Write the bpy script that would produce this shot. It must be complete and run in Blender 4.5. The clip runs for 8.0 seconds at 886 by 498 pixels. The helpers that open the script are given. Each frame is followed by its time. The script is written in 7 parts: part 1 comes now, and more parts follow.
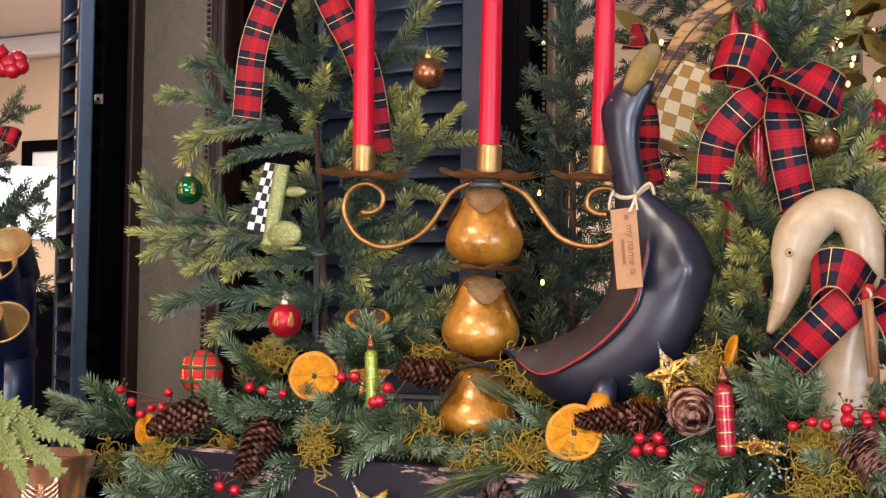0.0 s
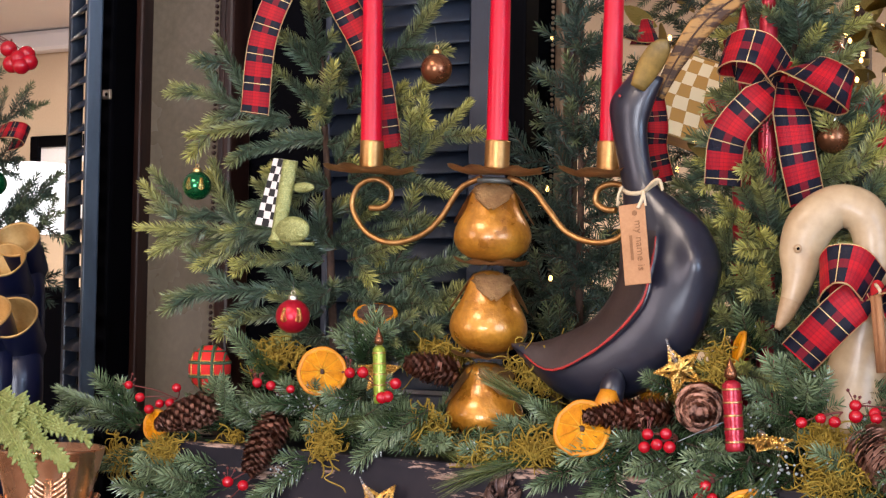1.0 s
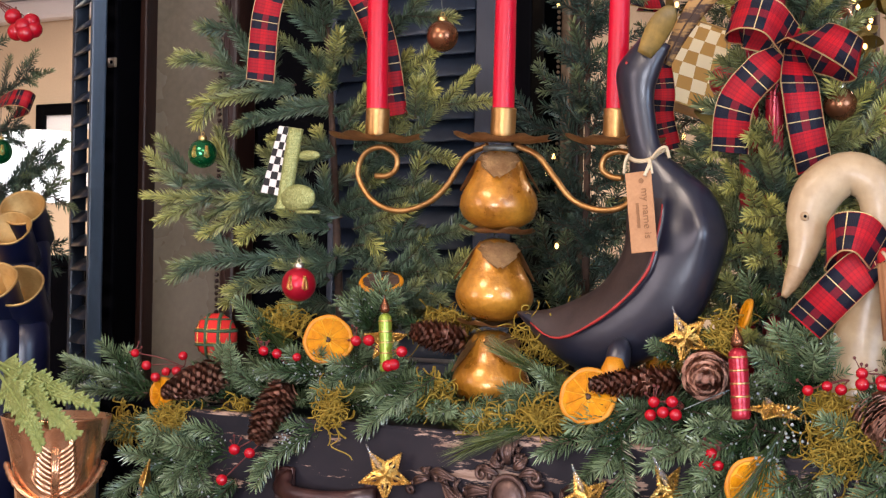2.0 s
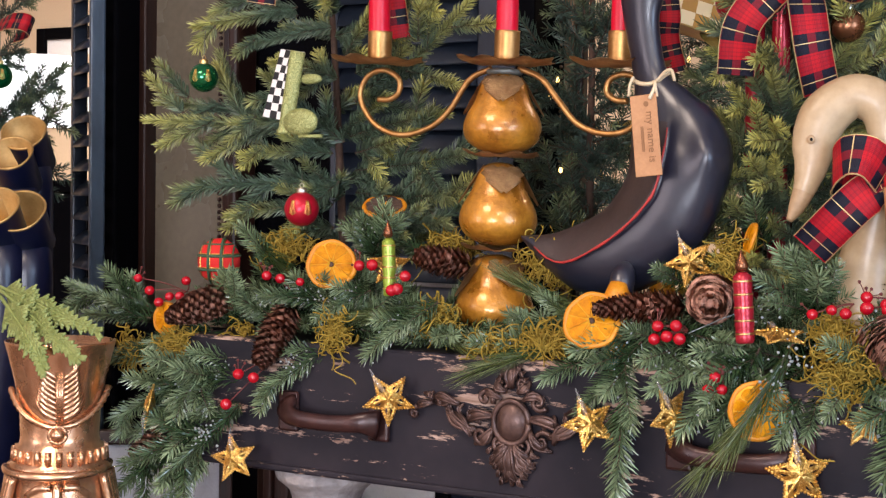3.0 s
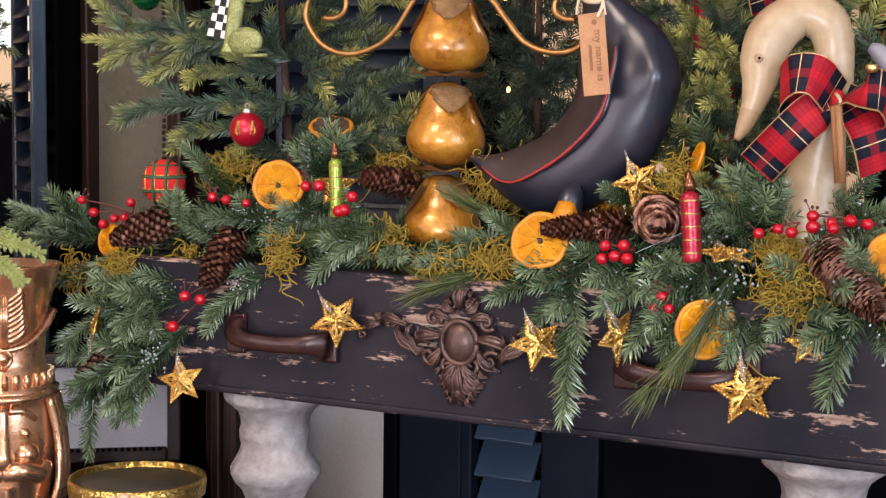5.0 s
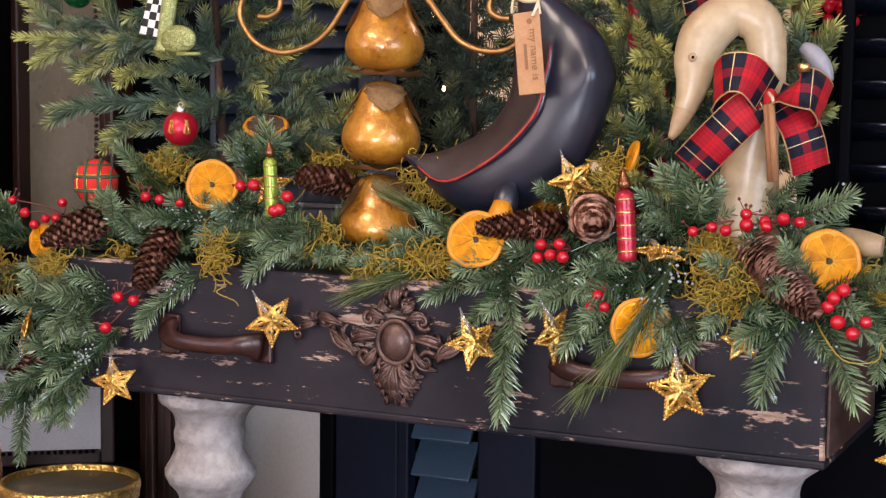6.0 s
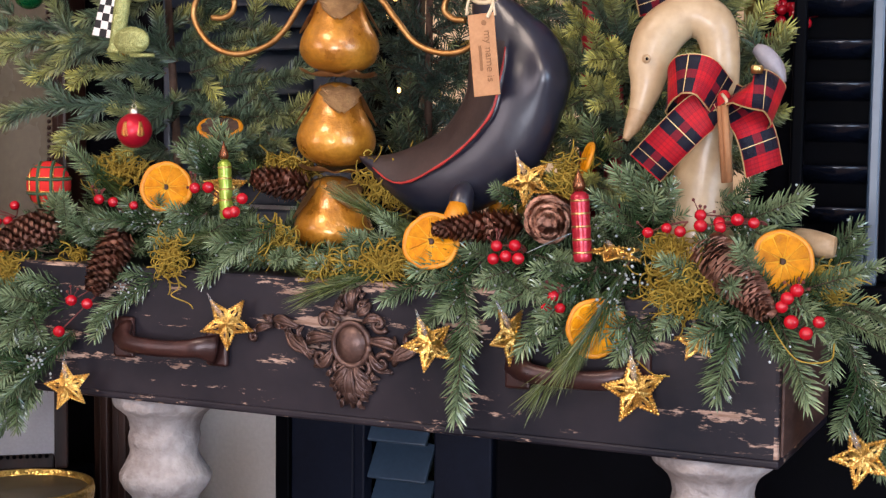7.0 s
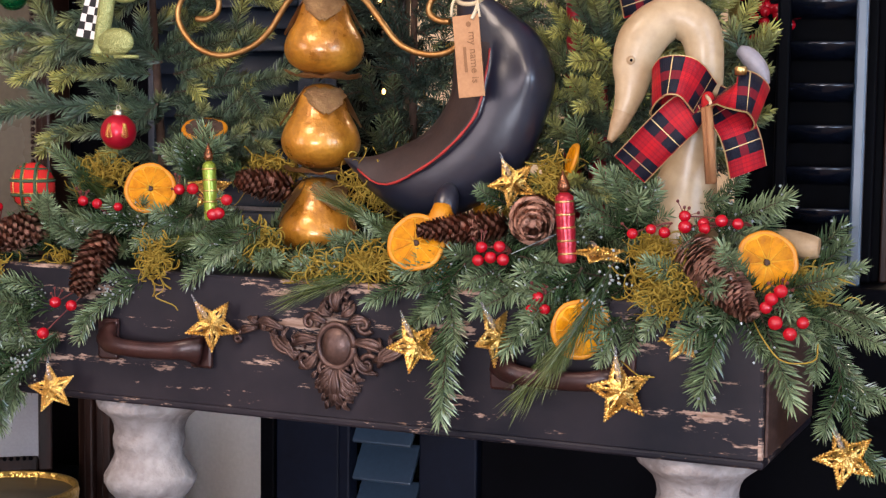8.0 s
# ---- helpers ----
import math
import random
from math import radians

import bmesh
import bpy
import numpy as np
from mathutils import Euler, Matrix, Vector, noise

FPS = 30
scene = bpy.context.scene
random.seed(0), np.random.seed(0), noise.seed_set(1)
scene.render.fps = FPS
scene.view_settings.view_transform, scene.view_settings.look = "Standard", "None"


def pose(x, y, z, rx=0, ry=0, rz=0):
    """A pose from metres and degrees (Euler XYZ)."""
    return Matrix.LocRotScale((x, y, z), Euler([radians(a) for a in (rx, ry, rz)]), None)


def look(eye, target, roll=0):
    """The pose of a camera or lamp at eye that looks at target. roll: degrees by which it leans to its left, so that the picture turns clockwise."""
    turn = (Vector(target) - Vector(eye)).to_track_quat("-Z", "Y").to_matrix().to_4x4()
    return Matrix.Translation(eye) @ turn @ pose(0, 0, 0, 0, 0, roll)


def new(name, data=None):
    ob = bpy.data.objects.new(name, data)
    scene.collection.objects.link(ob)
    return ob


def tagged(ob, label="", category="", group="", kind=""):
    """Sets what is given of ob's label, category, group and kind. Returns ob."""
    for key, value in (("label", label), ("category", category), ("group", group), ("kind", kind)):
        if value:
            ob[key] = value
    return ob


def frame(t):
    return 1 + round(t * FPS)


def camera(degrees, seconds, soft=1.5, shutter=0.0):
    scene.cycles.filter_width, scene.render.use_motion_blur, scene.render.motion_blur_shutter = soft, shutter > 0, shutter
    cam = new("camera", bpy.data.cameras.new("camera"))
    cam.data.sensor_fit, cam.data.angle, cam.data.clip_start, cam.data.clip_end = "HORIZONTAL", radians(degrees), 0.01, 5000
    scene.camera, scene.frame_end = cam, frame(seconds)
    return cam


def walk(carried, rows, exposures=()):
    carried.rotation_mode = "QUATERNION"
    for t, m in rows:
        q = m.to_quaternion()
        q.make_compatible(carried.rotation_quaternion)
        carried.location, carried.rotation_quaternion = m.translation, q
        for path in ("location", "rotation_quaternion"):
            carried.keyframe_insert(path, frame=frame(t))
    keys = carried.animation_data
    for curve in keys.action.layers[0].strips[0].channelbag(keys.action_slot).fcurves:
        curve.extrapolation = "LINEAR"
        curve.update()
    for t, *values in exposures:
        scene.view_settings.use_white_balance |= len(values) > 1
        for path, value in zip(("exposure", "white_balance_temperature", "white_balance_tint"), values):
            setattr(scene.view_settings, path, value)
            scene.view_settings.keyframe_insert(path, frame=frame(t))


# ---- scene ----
cam = camera(32.70, 8.0, soft=1.3)
ROWS = [
    (0.0, 0.7, -1.327, 1.26, 92.0, -0.899, 29.969),
    (0.5, 0.7001, -1.3271, 1.26, 91.96, -0.939, 30.1),
    (1.0, 0.6998, -1.3267, 1.26, 91.832, -0.966, 30.271),
    (2.3, 0.6978, -1.3233, 1.26, 89.902, -0.906, 30.582),
    (2.5, 0.6972, -1.3222, 1.2599, 89.32, -0.919, 30.61),
    (3.0, 0.695, -1.3185, 1.2596, 87.757, -0.832, 30.627),
    (3.5, 0.6926, -1.3145, 1.2591, 86.319, -0.758, 30.564),
    (4.0, 0.693, -1.315, 1.2589, 85.315, -0.714, 30.281),
    (4.2, 0.6929, -1.3147, 1.2588, 85.068, -0.745, 30.059),
    (5.3, 0.6917, -1.3112, 1.2584, 84.768, -0.696, 27.943),
    (5.5, 0.6914, -1.3104, 1.2583, 84.766, -0.717, 27.424),
    (6.0, 0.691, -1.3087, 1.2581, 84.796, -0.72, 26.235),
    (6.5, 0.6912, -1.3084, 1.2581, 84.841, -0.697, 25.272),
    (7.0, 0.691, -1.3072, 1.2581, 84.877, -0.666, 24.565),
    (7.5, 0.6914, -1.3079, 1.2581, 84.906, -0.669, 24.173),
    (8.0, 0.6914, -1.3076, 1.2581, 84.935, -0.656, 23.995),
]
walk(cam, [(t, pose(x, y, z, rx, ry, rz)) for t, x, y, z, rx, ry, rz in ROWS])

# ---- light ----
world = bpy.data.worlds.new("world")
scene.world = world
world.use_nodes = True
world.node_tree.nodes["Background"].inputs[0].default_value = (0.75, 0.85, 1.0, 1)
world.node_tree.nodes["Background"].inputs[1].default_value = 0.03
scene.view_settings.exposure = -0.18


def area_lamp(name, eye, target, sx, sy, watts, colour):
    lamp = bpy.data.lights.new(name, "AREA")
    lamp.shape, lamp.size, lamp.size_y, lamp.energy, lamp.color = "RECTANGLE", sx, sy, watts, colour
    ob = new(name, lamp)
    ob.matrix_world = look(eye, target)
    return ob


# daylight in three unseen window openings, and four ceiling panels out of view
area_lamp("unseen_window_daylight", (3.07, -1.6, 1.5), (0.1, 0.0, 1.15), 1.5, 1.4, 84, (0.55, 0.72, 1.0))
# window added out of view, for sheen on the stiles and wall light
area_lamp("unseen_window_daylight", (-2.3, -3.46, 1.58), (-0.3, 0.3, 1.05), 1.4, 1.6, 48, (1.0, 0.86, 0.92))
# window added behind the camera to brighten the wall under the table
area_lamp("unseen_window_daylight", (1.0, -3.46, 1.22), (0.0, 0.3, 1.0), 1.4, 0.9, 112, (0.84, 0.87, 1.0))
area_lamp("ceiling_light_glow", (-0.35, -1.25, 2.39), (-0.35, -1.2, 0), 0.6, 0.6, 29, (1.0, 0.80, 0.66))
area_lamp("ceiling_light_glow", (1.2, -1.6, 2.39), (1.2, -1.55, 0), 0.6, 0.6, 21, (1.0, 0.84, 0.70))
# unseen fill lamps added to brighten the far room and background
area_lamp("far_room_fill_glow", (-3.0, 2.2, 2.39), (-3.0, 2.25, 0), 0.8, 0.8, 150, (1.0, 0.90, 0.82))
area_lamp("far_room_fill_glow", (0.6, 2.0, 2.39), (0.6, 2.05, 0), 0.8, 0.8, 58, (1.0, 0.80, 0.60))


# ---- materials ----
def sock(nt, node, key, value):
    if isinstance(value, bpy.types.NodeSocket):
        nt.links.new(value, node.inputs[key])
    else:
        node.inputs[key].default_value = value


def mth(nt, op, a, b=0.0, clamp=False):
    n = nt.nodes.new("ShaderNodeMath")
    n.operation, n.use_clamp = op, clamp
    sock(nt, n, 0, a)
    sock(nt, n, 1, b)
    return n.outputs[0]


def mixc(nt, f, a, b):
    n = nt.nodes.new("ShaderNodeMix")
    n.data_type = "RGBA"
    sock(nt, n, 0, f)
    sock(nt, n, 6, a if isinstance(a, bpy.types.NodeSocket) else (*a, 1))
    sock(nt, n, 7, b if isinstance(b, bpy.types.NodeSocket) else (*b, 1))
    return n.outputs[2]


def fractal(nt, scale, detail=4.0, stretch=(1, 1, 1), rough=0.55):
    tc = nt.nodes.new("ShaderNodeTexCoord")
    mp = nt.nodes.new("ShaderNodeMapping")
    mp.inputs["Scale"].default_value = stretch
    nt.links.new(tc.outputs["Object"], mp.inputs["Vector"])
    n = nt.nodes.new("ShaderNodeTexNoise")
    n.inputs["Scale"].default_value, n.inputs["Detail"].default_value, n.inputs["Roughness"].default_value = scale, detail, rough
    nt.links.new(mp.outputs[0], n.inputs["Vector"])
    return n.outputs[0]


def ramp(nt, f, lo, hi):
    n = nt.nodes.new("ShaderNodeMapRange")
    sock(nt, n, 0, f)
    n.inputs[1].default_value, n.inputs[2].default_value = lo, hi
    return n.outputs[0]


def bumpy(nt, h, strength, distance):
    n = nt.nodes.new("ShaderNodeBump")
    n.inputs["Strength"].default_value, n.inputs["Distance"].default_value = strength, distance
    sock(nt, n, "Height", h)
    return n.outputs[0]


def blank(name):
    m = bpy.data.materials.new(name)
    m.use_nodes = True
    return m, m.node_tree, m.node_tree.nodes["Principled BSDF"]


def surface(name, c1, c2, rough=0.5, metal=0.0, scale=20.0, fine=200.0, bump=0.2, depth=0.001, stretch=(1, 1, 1), coat=0.0, vary=0.0, rough2=None, spec=0.5):
    """A surface with large stains from c1 to c2, fine grain, and relief."""
    m, nt, b = blank(name)
    big, small = fractal(nt, scale, 5, stretch), fractal(nt, fine, 3, stretch)
    col = mixc(nt, ramp(nt, big, 0.35, 0.68), c1, c2)
    dark = mixc(nt, ramp(nt, small, 0.3, 0.75), tuple(0.72 * q for q in c1), c2)
    col = mixc(nt, 0.3, col, dark)
    if vary:
        oi = nt.nodes.new("ShaderNodeObjectInfo")
        hs = nt.nodes.new("ShaderNodeHueSaturation")
        sock(nt, hs, "Value", mth(nt, "ADD", 1 - vary, mth(nt, "MULTIPLY", oi.outputs["Random"], 2 * vary)))
        nt.links.new(col, hs.inputs["Color"])
        col = hs.outputs[0]
    nt.links.new(col, b.inputs["Base Color"])
    r2 = rough + 0.12 if rough2 is None else rough2
    rr = nt.nodes.new("ShaderNodeMapRange")
    sock(nt, rr, 0, big)
    rr.inputs[1].default_value, rr.inputs[2].default_value, rr.inputs[3].default_value, rr.inputs[4].default_value = 0.3, 0.7, rough, r2
    nt.links.new(rr.outputs[0], b.inputs["Roughness"])
    b.inputs["Metallic"].default_value = metal
    b.inputs["Specular IOR Level"].default_value = spec
    b.inputs["Coat Weight"].default_value = coat
    b.inputs["Coat Roughness"].default_value = 0.12
    if bump:
        nt.links.new(bumpy(nt, mth(nt, "ADD", small, big), bump, depth), b.inputs["Normal"])
    return m


def needle_paint(name, inner, tip, rough=0.45, start=0.45, shine=0.3):
    m, nt, b = blank(name)
    uv = nt.nodes.new("ShaderNodeUVMap")
    sp = nt.nodes.new("ShaderNodeSeparateXYZ")
    nt.links.new(uv.outputs[0], sp.inputs[0])
    oi = nt.nodes.new("ShaderNodeObjectInfo")
    f = ramp(nt, mth(nt, "ADD", sp.outputs[1], mth(nt, "MULTIPLY", mth(nt, "SUBTRACT", oi.outputs["Random"], 0.5), 0.55)), start, 1.15)
    col = mixc(nt, f, inner, tip)
    hs = nt.nodes.new("ShaderNodeHueSaturation")
    sock(nt, hs, "Value", mth(nt, "ADD", 0.5, mth(nt, "MULTIPLY", sp.outputs[0], 1.0)))
    nt.links.new(col, hs.inputs["Color"])
    nt.links.new(hs.outputs[0], b.inputs["Base Color"])
    b.inputs["Roughness"].default_value = rough
    b.inputs["Specular IOR Level"].default_value = shine
    return m


def glow(name, colour, strength):
    m, nt, b = blank(name)
    b.inputs["Base Color"].default_value = (*colour, 1)
    b.inputs["Emission Color"].default_value = (*colour, 1)
    b.inputs["Emission Strength"].default_value = strength
    return m


def plaid_paint(name):
    m, nt, b = blank(name)
    uv = nt.nodes.new("ShaderNodeUVMap")
    sp = nt.nodes.new("ShaderNodeSeparateXYZ")
    nt.links.new(uv.outputs[0], sp.inputs[0])
    u, v = sp.outputs[0], mth(nt, "FRACT", sp.outputs[1])

    def within(x, a, c):
        return mth(nt, "MULTIPLY", mth(nt, "GREATER_THAN", x, a), mth(nt, "LESS_THAN", x, c))

    du = mth(nt, "ADD", within(u, 0.045, 0.39), within(u, 0.61, 0.955))
    dv = within(v, 0.0, 0.51)
    lines = within(mth(nt, "FRACT", mth(nt, "MULTIPLY", sp.outputs[1], 9.0)), 0.0, 0.3)
    lines_u = within(mth(nt, "FRACT", mth(nt, "MULTIPLY", u, 10.0)), 0.0, 0.28)
    red, mid, ink = (0.43, 0.006, 0.012), (0.10, 0.005, 0.013), (0.006, 0.006, 0.014)
    col = mixc(nt, mth(nt, "MULTIPLY", lines, 0.35), red, mid)
    col = mixc(nt, mth(nt, "MULTIPLY", lines_u, 0.22), col, mid)
    one = mth(nt, "ABSOLUTE", mth(nt, "SUBTRACT", du, dv))
    col = mixc(nt, mth(nt, "MULTIPLY", one, mth(nt, "MULTIPLY", dv, 0.85)), col, mid)
    col = mixc(nt, mth(nt, "MULTIPLY", one, mth(nt, "MULTIPLY", du, 0.35)), col, mid)
    col = mixc(nt, mth(nt, "MULTIPLY", du, dv), col, ink)
    gold = mth(nt, "ADD", within(v, 0.23, 0.255), mth(nt, "ADD", mth(nt, "LESS_THAN", u, 0.026), mth(nt, "GREATER_THAN", u, 0.974)), True)
    col = mixc(nt, gold, col, (0.62, 0.46, 0.22))
    nt.links.new(col, b.inputs["Base Color"])
    b.inputs["Roughness"].default_value = 0.55
    b.inputs["Specular IOR Level"].default_value = 0.2
    nt.links.new(mth(nt, "MULTIPLY", gold, 0.7), b.inputs["Metallic"])
    weave = mth(nt, "ADD", mth(nt, "SINE", mth(nt, "MULTIPLY", u, 160.0)), mth(nt, "SINE", mth(nt, "MULTIPLY", sp.outputs[1], 160.0)))
    nt.links.new(bumpy(nt, weave, 0.25, 0.0004), b.inputs["Normal"])
    return m


def distressed(name, start=0.598):
    """Black paint over timber, rubbed through in long streaks."""
    m, nt, b = blank(name)
    streak = fractal(nt, 6.0, 7, (1.5, 1.5, 8.0), 0.72)
    blot = fractal(nt, 3.2, 2)
    edge = fractal(nt, 60.0, 4, (1, 1, 3), 0.7)
    worn = ramp(nt, mth(nt, "ADD", mth(nt, "ADD", streak, mth(nt, "MULTIPLY", mth(nt, "SUBTRACT", blot, 0.5), 0.55)), mth(nt, "MULTIPLY", mth(nt, "SUBTRACT", edge, 0.5), 0.32)), start, start + 0.037)
    paint = mixc(nt, ramp(nt, fractal(nt, 5.0, 5), 0.38, 0.66), (0.005, 0.005, 0.009), (0.026, 0.020, 0.024))
    wood = mixc(nt, ramp(nt, fractal(nt, 40.0, 4, (1, 1, 6)), 0.3, 0.7), (0.16, 0.085, 0.055), (0.46, 0.32, 0.25))
    nt.links.new(mixc(nt, worn, paint, wood), b.inputs["Base Color"])
    b.inputs["Specular IOR Level"].default_value = 0.2
    rr = nt.nodes.new("ShaderNodeMapRange")
    sock(nt, rr, 0, worn)
    rr.inputs[3].default_value, rr.inputs[4].default_value = 0.42, 0.75
    nt.links.new(rr.outputs[0], b.inputs["Roughness"])
    nt.links.new(bumpy(nt, mth(nt, "SUBTRACT", mth(nt, "MULTIPLY", edge, 0.4), worn), 0.35, 0.0008), b.inputs["Normal"])
    return m


def checks(name, c1, c2, scale):
    m, nt, b = blank(name)
    uv = nt.nodes.new("ShaderNodeUVMap")
    n = nt.nodes.new("ShaderNodeTexChecker")
    n.inputs["Scale"].default_value = scale
    n.inputs[1].default_value, n.inputs[2].default_value = (*c1, 1), (*c2, 1)
    nt.links.new(uv.outputs[0], n.inputs[0])
    nt.links.new(n.outputs[0], b.inputs["Base Color"])
    b.inputs["Roughness"].default_value = 0.7
    nt.links.new(bumpy(nt, fractal(nt, 500.0, 2), 0.2, 0.0005), b.inputs["Normal"])
    return m


def glitter(name, c1, c2, rough=0.25, scale=900.0, bump=0.9, metal=1.0):
    m, nt, b = blank(name)
    tc = nt.nodes.new("ShaderNodeTexCoord")
    v = nt.nodes.new("ShaderNodeTexVoronoi")
    v.inputs["Scale"].default_value = scale
    nt.links.new(tc.outputs["Object"], v.inputs["Vector"])
    nt.links.new(mixc(nt, ramp(nt, v.outputs["Distance"], 0.1, 0.7), c2, c1), b.inputs["Base Color"])
    b.inputs["Metallic"].default_value, b.inputs["Roughness"].default_value = metal, rough
    geo = nt.nodes.new("ShaderNodeNewGeometry")
    off = nt.nodes.new("ShaderNodeVectorMath")
    off.operation = "MULTIPLY_ADD"
    nt.links.new(v.outputs["Color"], off.inputs[0])
    off.inputs[1].default_value, off.inputs[2].default_value = (bump, bump, bump), (-bump / 2, -bump / 2, -bump / 2)
    add = nt.nodes.new("ShaderNodeVectorMath")
    nt.links.new(geo.outputs["Normal"], add.inputs[0])
    nt.links.new(off.outputs[0], add.inputs[1])
    unit = nt.nodes.new("ShaderNodeVectorMath")
    unit.operation = "NORMALIZE"
    nt.links.new(add.outputs[0], unit.inputs[0])
    nt.links.new(unit.outputs[0], b.inputs["Normal"])
    return m


def clear_glass(name, colour, rough=0.02):
    m, nt, b = blank(name)
    b.inputs["Base Color"].default_value = (*colour, 1)
    b.inputs["Roughness"].default_value, b.inputs["Transmission Weight"].default_value = rough, 0.9
    return m


SPRUCE = needle_paint("spruce_needles", (0.076, 0.110, 0.068), (0.38, 0.36, 0.10), 0.38, 0.50, 0.4)
# spruce needles at about half the tone, for three of the five trees
SPRUCE_DIM = needle_paint("darker_spruce_needles", (0.036, 0.060, 0.044), (0.12, 0.145, 0.065), 0.45, 0.65, 0.35)
GARLAND = needle_paint("garland_needles", (0.030, 0.056, 0.022), (0.190, 0.245, 0.130), 0.25, 0.26, 0.55)
LONG = needle_paint("long_pine_needles", (0.024, 0.045, 0.011), (0.12, 0.14, 0.045), 0.35, 0.4)
CEDAR = surface("cedar_green", (0.15, 0.19, 0.045), (0.26, 0.29, 0.09), 0.55, scale=60)
BARK = surface("bark", (0.045, 0.022, 0.014), (0.10, 0.055, 0.035), 0.85, scale=80, bump=0.5)
MOSS = surface("moss", (0.20, 0.125, 0.012), (0.38, 0.26, 0.045), 0.75, scale=35, fine=300, spec=0.2)
PAINT_BLACK = surface("black_shutter_paint", (0.010, 0.015, 0.027), (0.022, 0.033, 0.054), 0.26, scale=9, fine=160, bump=0.12, stretch=(1, 1, 0.35), spec=0.36)
# black paint lightened to blue: window reflection put into the colour
PAINT_SHEEN = surface("blue_sheen_black", (0.020, 0.036, 0.060), (0.038, 0.064, 0.100), 0.32, scale=9, fine=160, bump=0.12, stretch=(1, 1, 0.35), spec=0.6)
PAINT_GLOSS = surface("glossy_black_paint", (0.0015, 0.0022, 0.005), (0.004, 0.0055, 0.011), 0.16, scale=9, fine=160, bump=0.1, spec=0.45)
BLACK_DEEP = surface("black_paint", (0.0006, 0.0007, 0.0012), (0.0022, 0.0022, 0.0036), 0.5, spec=0.03, scale=8, fine=120, bump=0.1)
# black paint with faint bluish reflections put into the colour
BLACK_BLUE_SHEEN = surface("faint_blue_sheen_black", (0.002, 0.003, 0.008), (0.006, 0.009, 0.020), 0.5, scale=8, fine=140, bump=0.1, spec=0.12)
MAHOGANY = surface("mahogany", (0.006, 0.0022, 0.0018), (0.034, 0.012, 0.007), 0.38, scale=12, fine=90, bump=0.2, stretch=(4, 4, 0.5), spec=0.35)
GILT_WOOD = surface("bronzed_frame", (0.10, 0.055, 0.03), (0.24, 0.15, 0.085), 0.45, 0.4, scale=30, bump=0.4)
CRATE = distressed("distressed_black_timber")
RUBBED = distressed("rubbed_timber_edge", 0.53)
LIP = distressed("rubbed_timber_lip", 0.575)
END_WOOD = surface("brown_end_timber", (0.030, 0.014, 0.011), (0.115, 0.062, 0.048), 0.5, scale=9, fine=80, bump=0.25, stretch=(1, 1, 3.5), spec=0.3)
IRON = surface("brown_iron", (0.034, 0.017, 0.015), (0.165, 0.095, 0.075), 0.33, 0.55, scale=60, fine=260, bump=0.35)
IRON_DARK = surface("dark_red_iron", (0.018, 0.006, 0.006), (0.060, 0.022, 0.018), 0.27, 0.25, scale=40, bump=0.2)
STONE = surface("worn_plaster", (0.17, 0.135, 0.125), (0.46, 0.42, 0.40), 0.85, scale=17, fine=90, bump=0.9, depth=0.004)
PEAR_GOLD = surface("aged_gold_leaf", (0.25, 0.078, 0.006), (0.72, 0.32, 0.036), 0.22, 0.35, scale=30, fine=210, bump=0.45, depth=0.0016, coat=0.6, rough2=0.42)
LEAF_COPPER = surface("aged_copper_leaf", (0.36, 0.18, 0.07), (0.68, 0.44, 0.21), 0.36, 0.45, scale=50, fine=300, bump=0.5)
VERDIGRIS = surface("tarnished_metal", (0.10, 0.11, 0.10), (0.22, 0.22, 0.19), 0.45, 0.6, scale=60)
BRASS = surface("brass", (0.36, 0.17, 0.05), (0.56, 0.32, 0.12), 0.36, 0.9, scale=30, fine=200, bump=0.12)
WAX = surface("red_wax", (0.50, 0.001, 0.018), (0.58, 0.003, 0.026), 0.30, scale=15, fine=90, bump=0.05, spec=0.4)
DUCK = surface("black_lacquer", (0.005, 0.008, 0.020), (0.013, 0.012, 0.021), 0.28, scale=9, fine=30, bump=0.22, depth=0.004, rough2=0.42, spec=0.75, coat=0.08)
DUCK_BACK = surface("rubbed_brown_black", (0.022, 0.014, 0.013), (0.060, 0.038, 0.034), 0.42, scale=18, bump=0.2)
RED_LINE = surface("red_paint_line", (0.45, 0.03, 0.02), (0.30, 0.02, 0.02), 0.5, scale=80)
BILL = surface("ochre_paint", (0.13, 0.085, 0.02), (0.33, 0.20, 0.045), 0.5, scale=45)
IVORY = surface("ivory_painted_wood", (0.29, 0.175, 0.080), (0.50, 0.365, 0.215), 0.36, scale=9, fine=90, bump=0.12, coat=0.15)
IVORY_WORN = surface("worn_tan_wood", (0.30, 0.18, 0.085), (0.44, 0.30, 0.17), 0.5, scale=25)
TAG = surface("tan_leather", (0.36, 0.165, 0.068), (0.47, 0.24, 0.11), 0.6, scale=30, fine=300)
INK = surface("burnt_letters", (0.20, 0.09, 0.035), (0.26, 0.12, 0.05), 0.7, bump=0)
RAFFIA = surface("raffia", (0.50, 0.38, 0.22), (0.66, 0.54, 0.36), 0.7, scale=60)
FROST = surface("frosted_bead", (0.17, 0.19, 0.18), (0.38, 0.41, 0.40), 0.15, scale=120, bump=0.1)
RED_FABRIC = surface("red_fabric", (0.34, 0.010, 0.014), (0.46, 0.02, 0.022), 0.75, scale=60, fine=700, bump=0.4, spec=0.2)
PLAID = plaid_paint("plaid_ribbon")
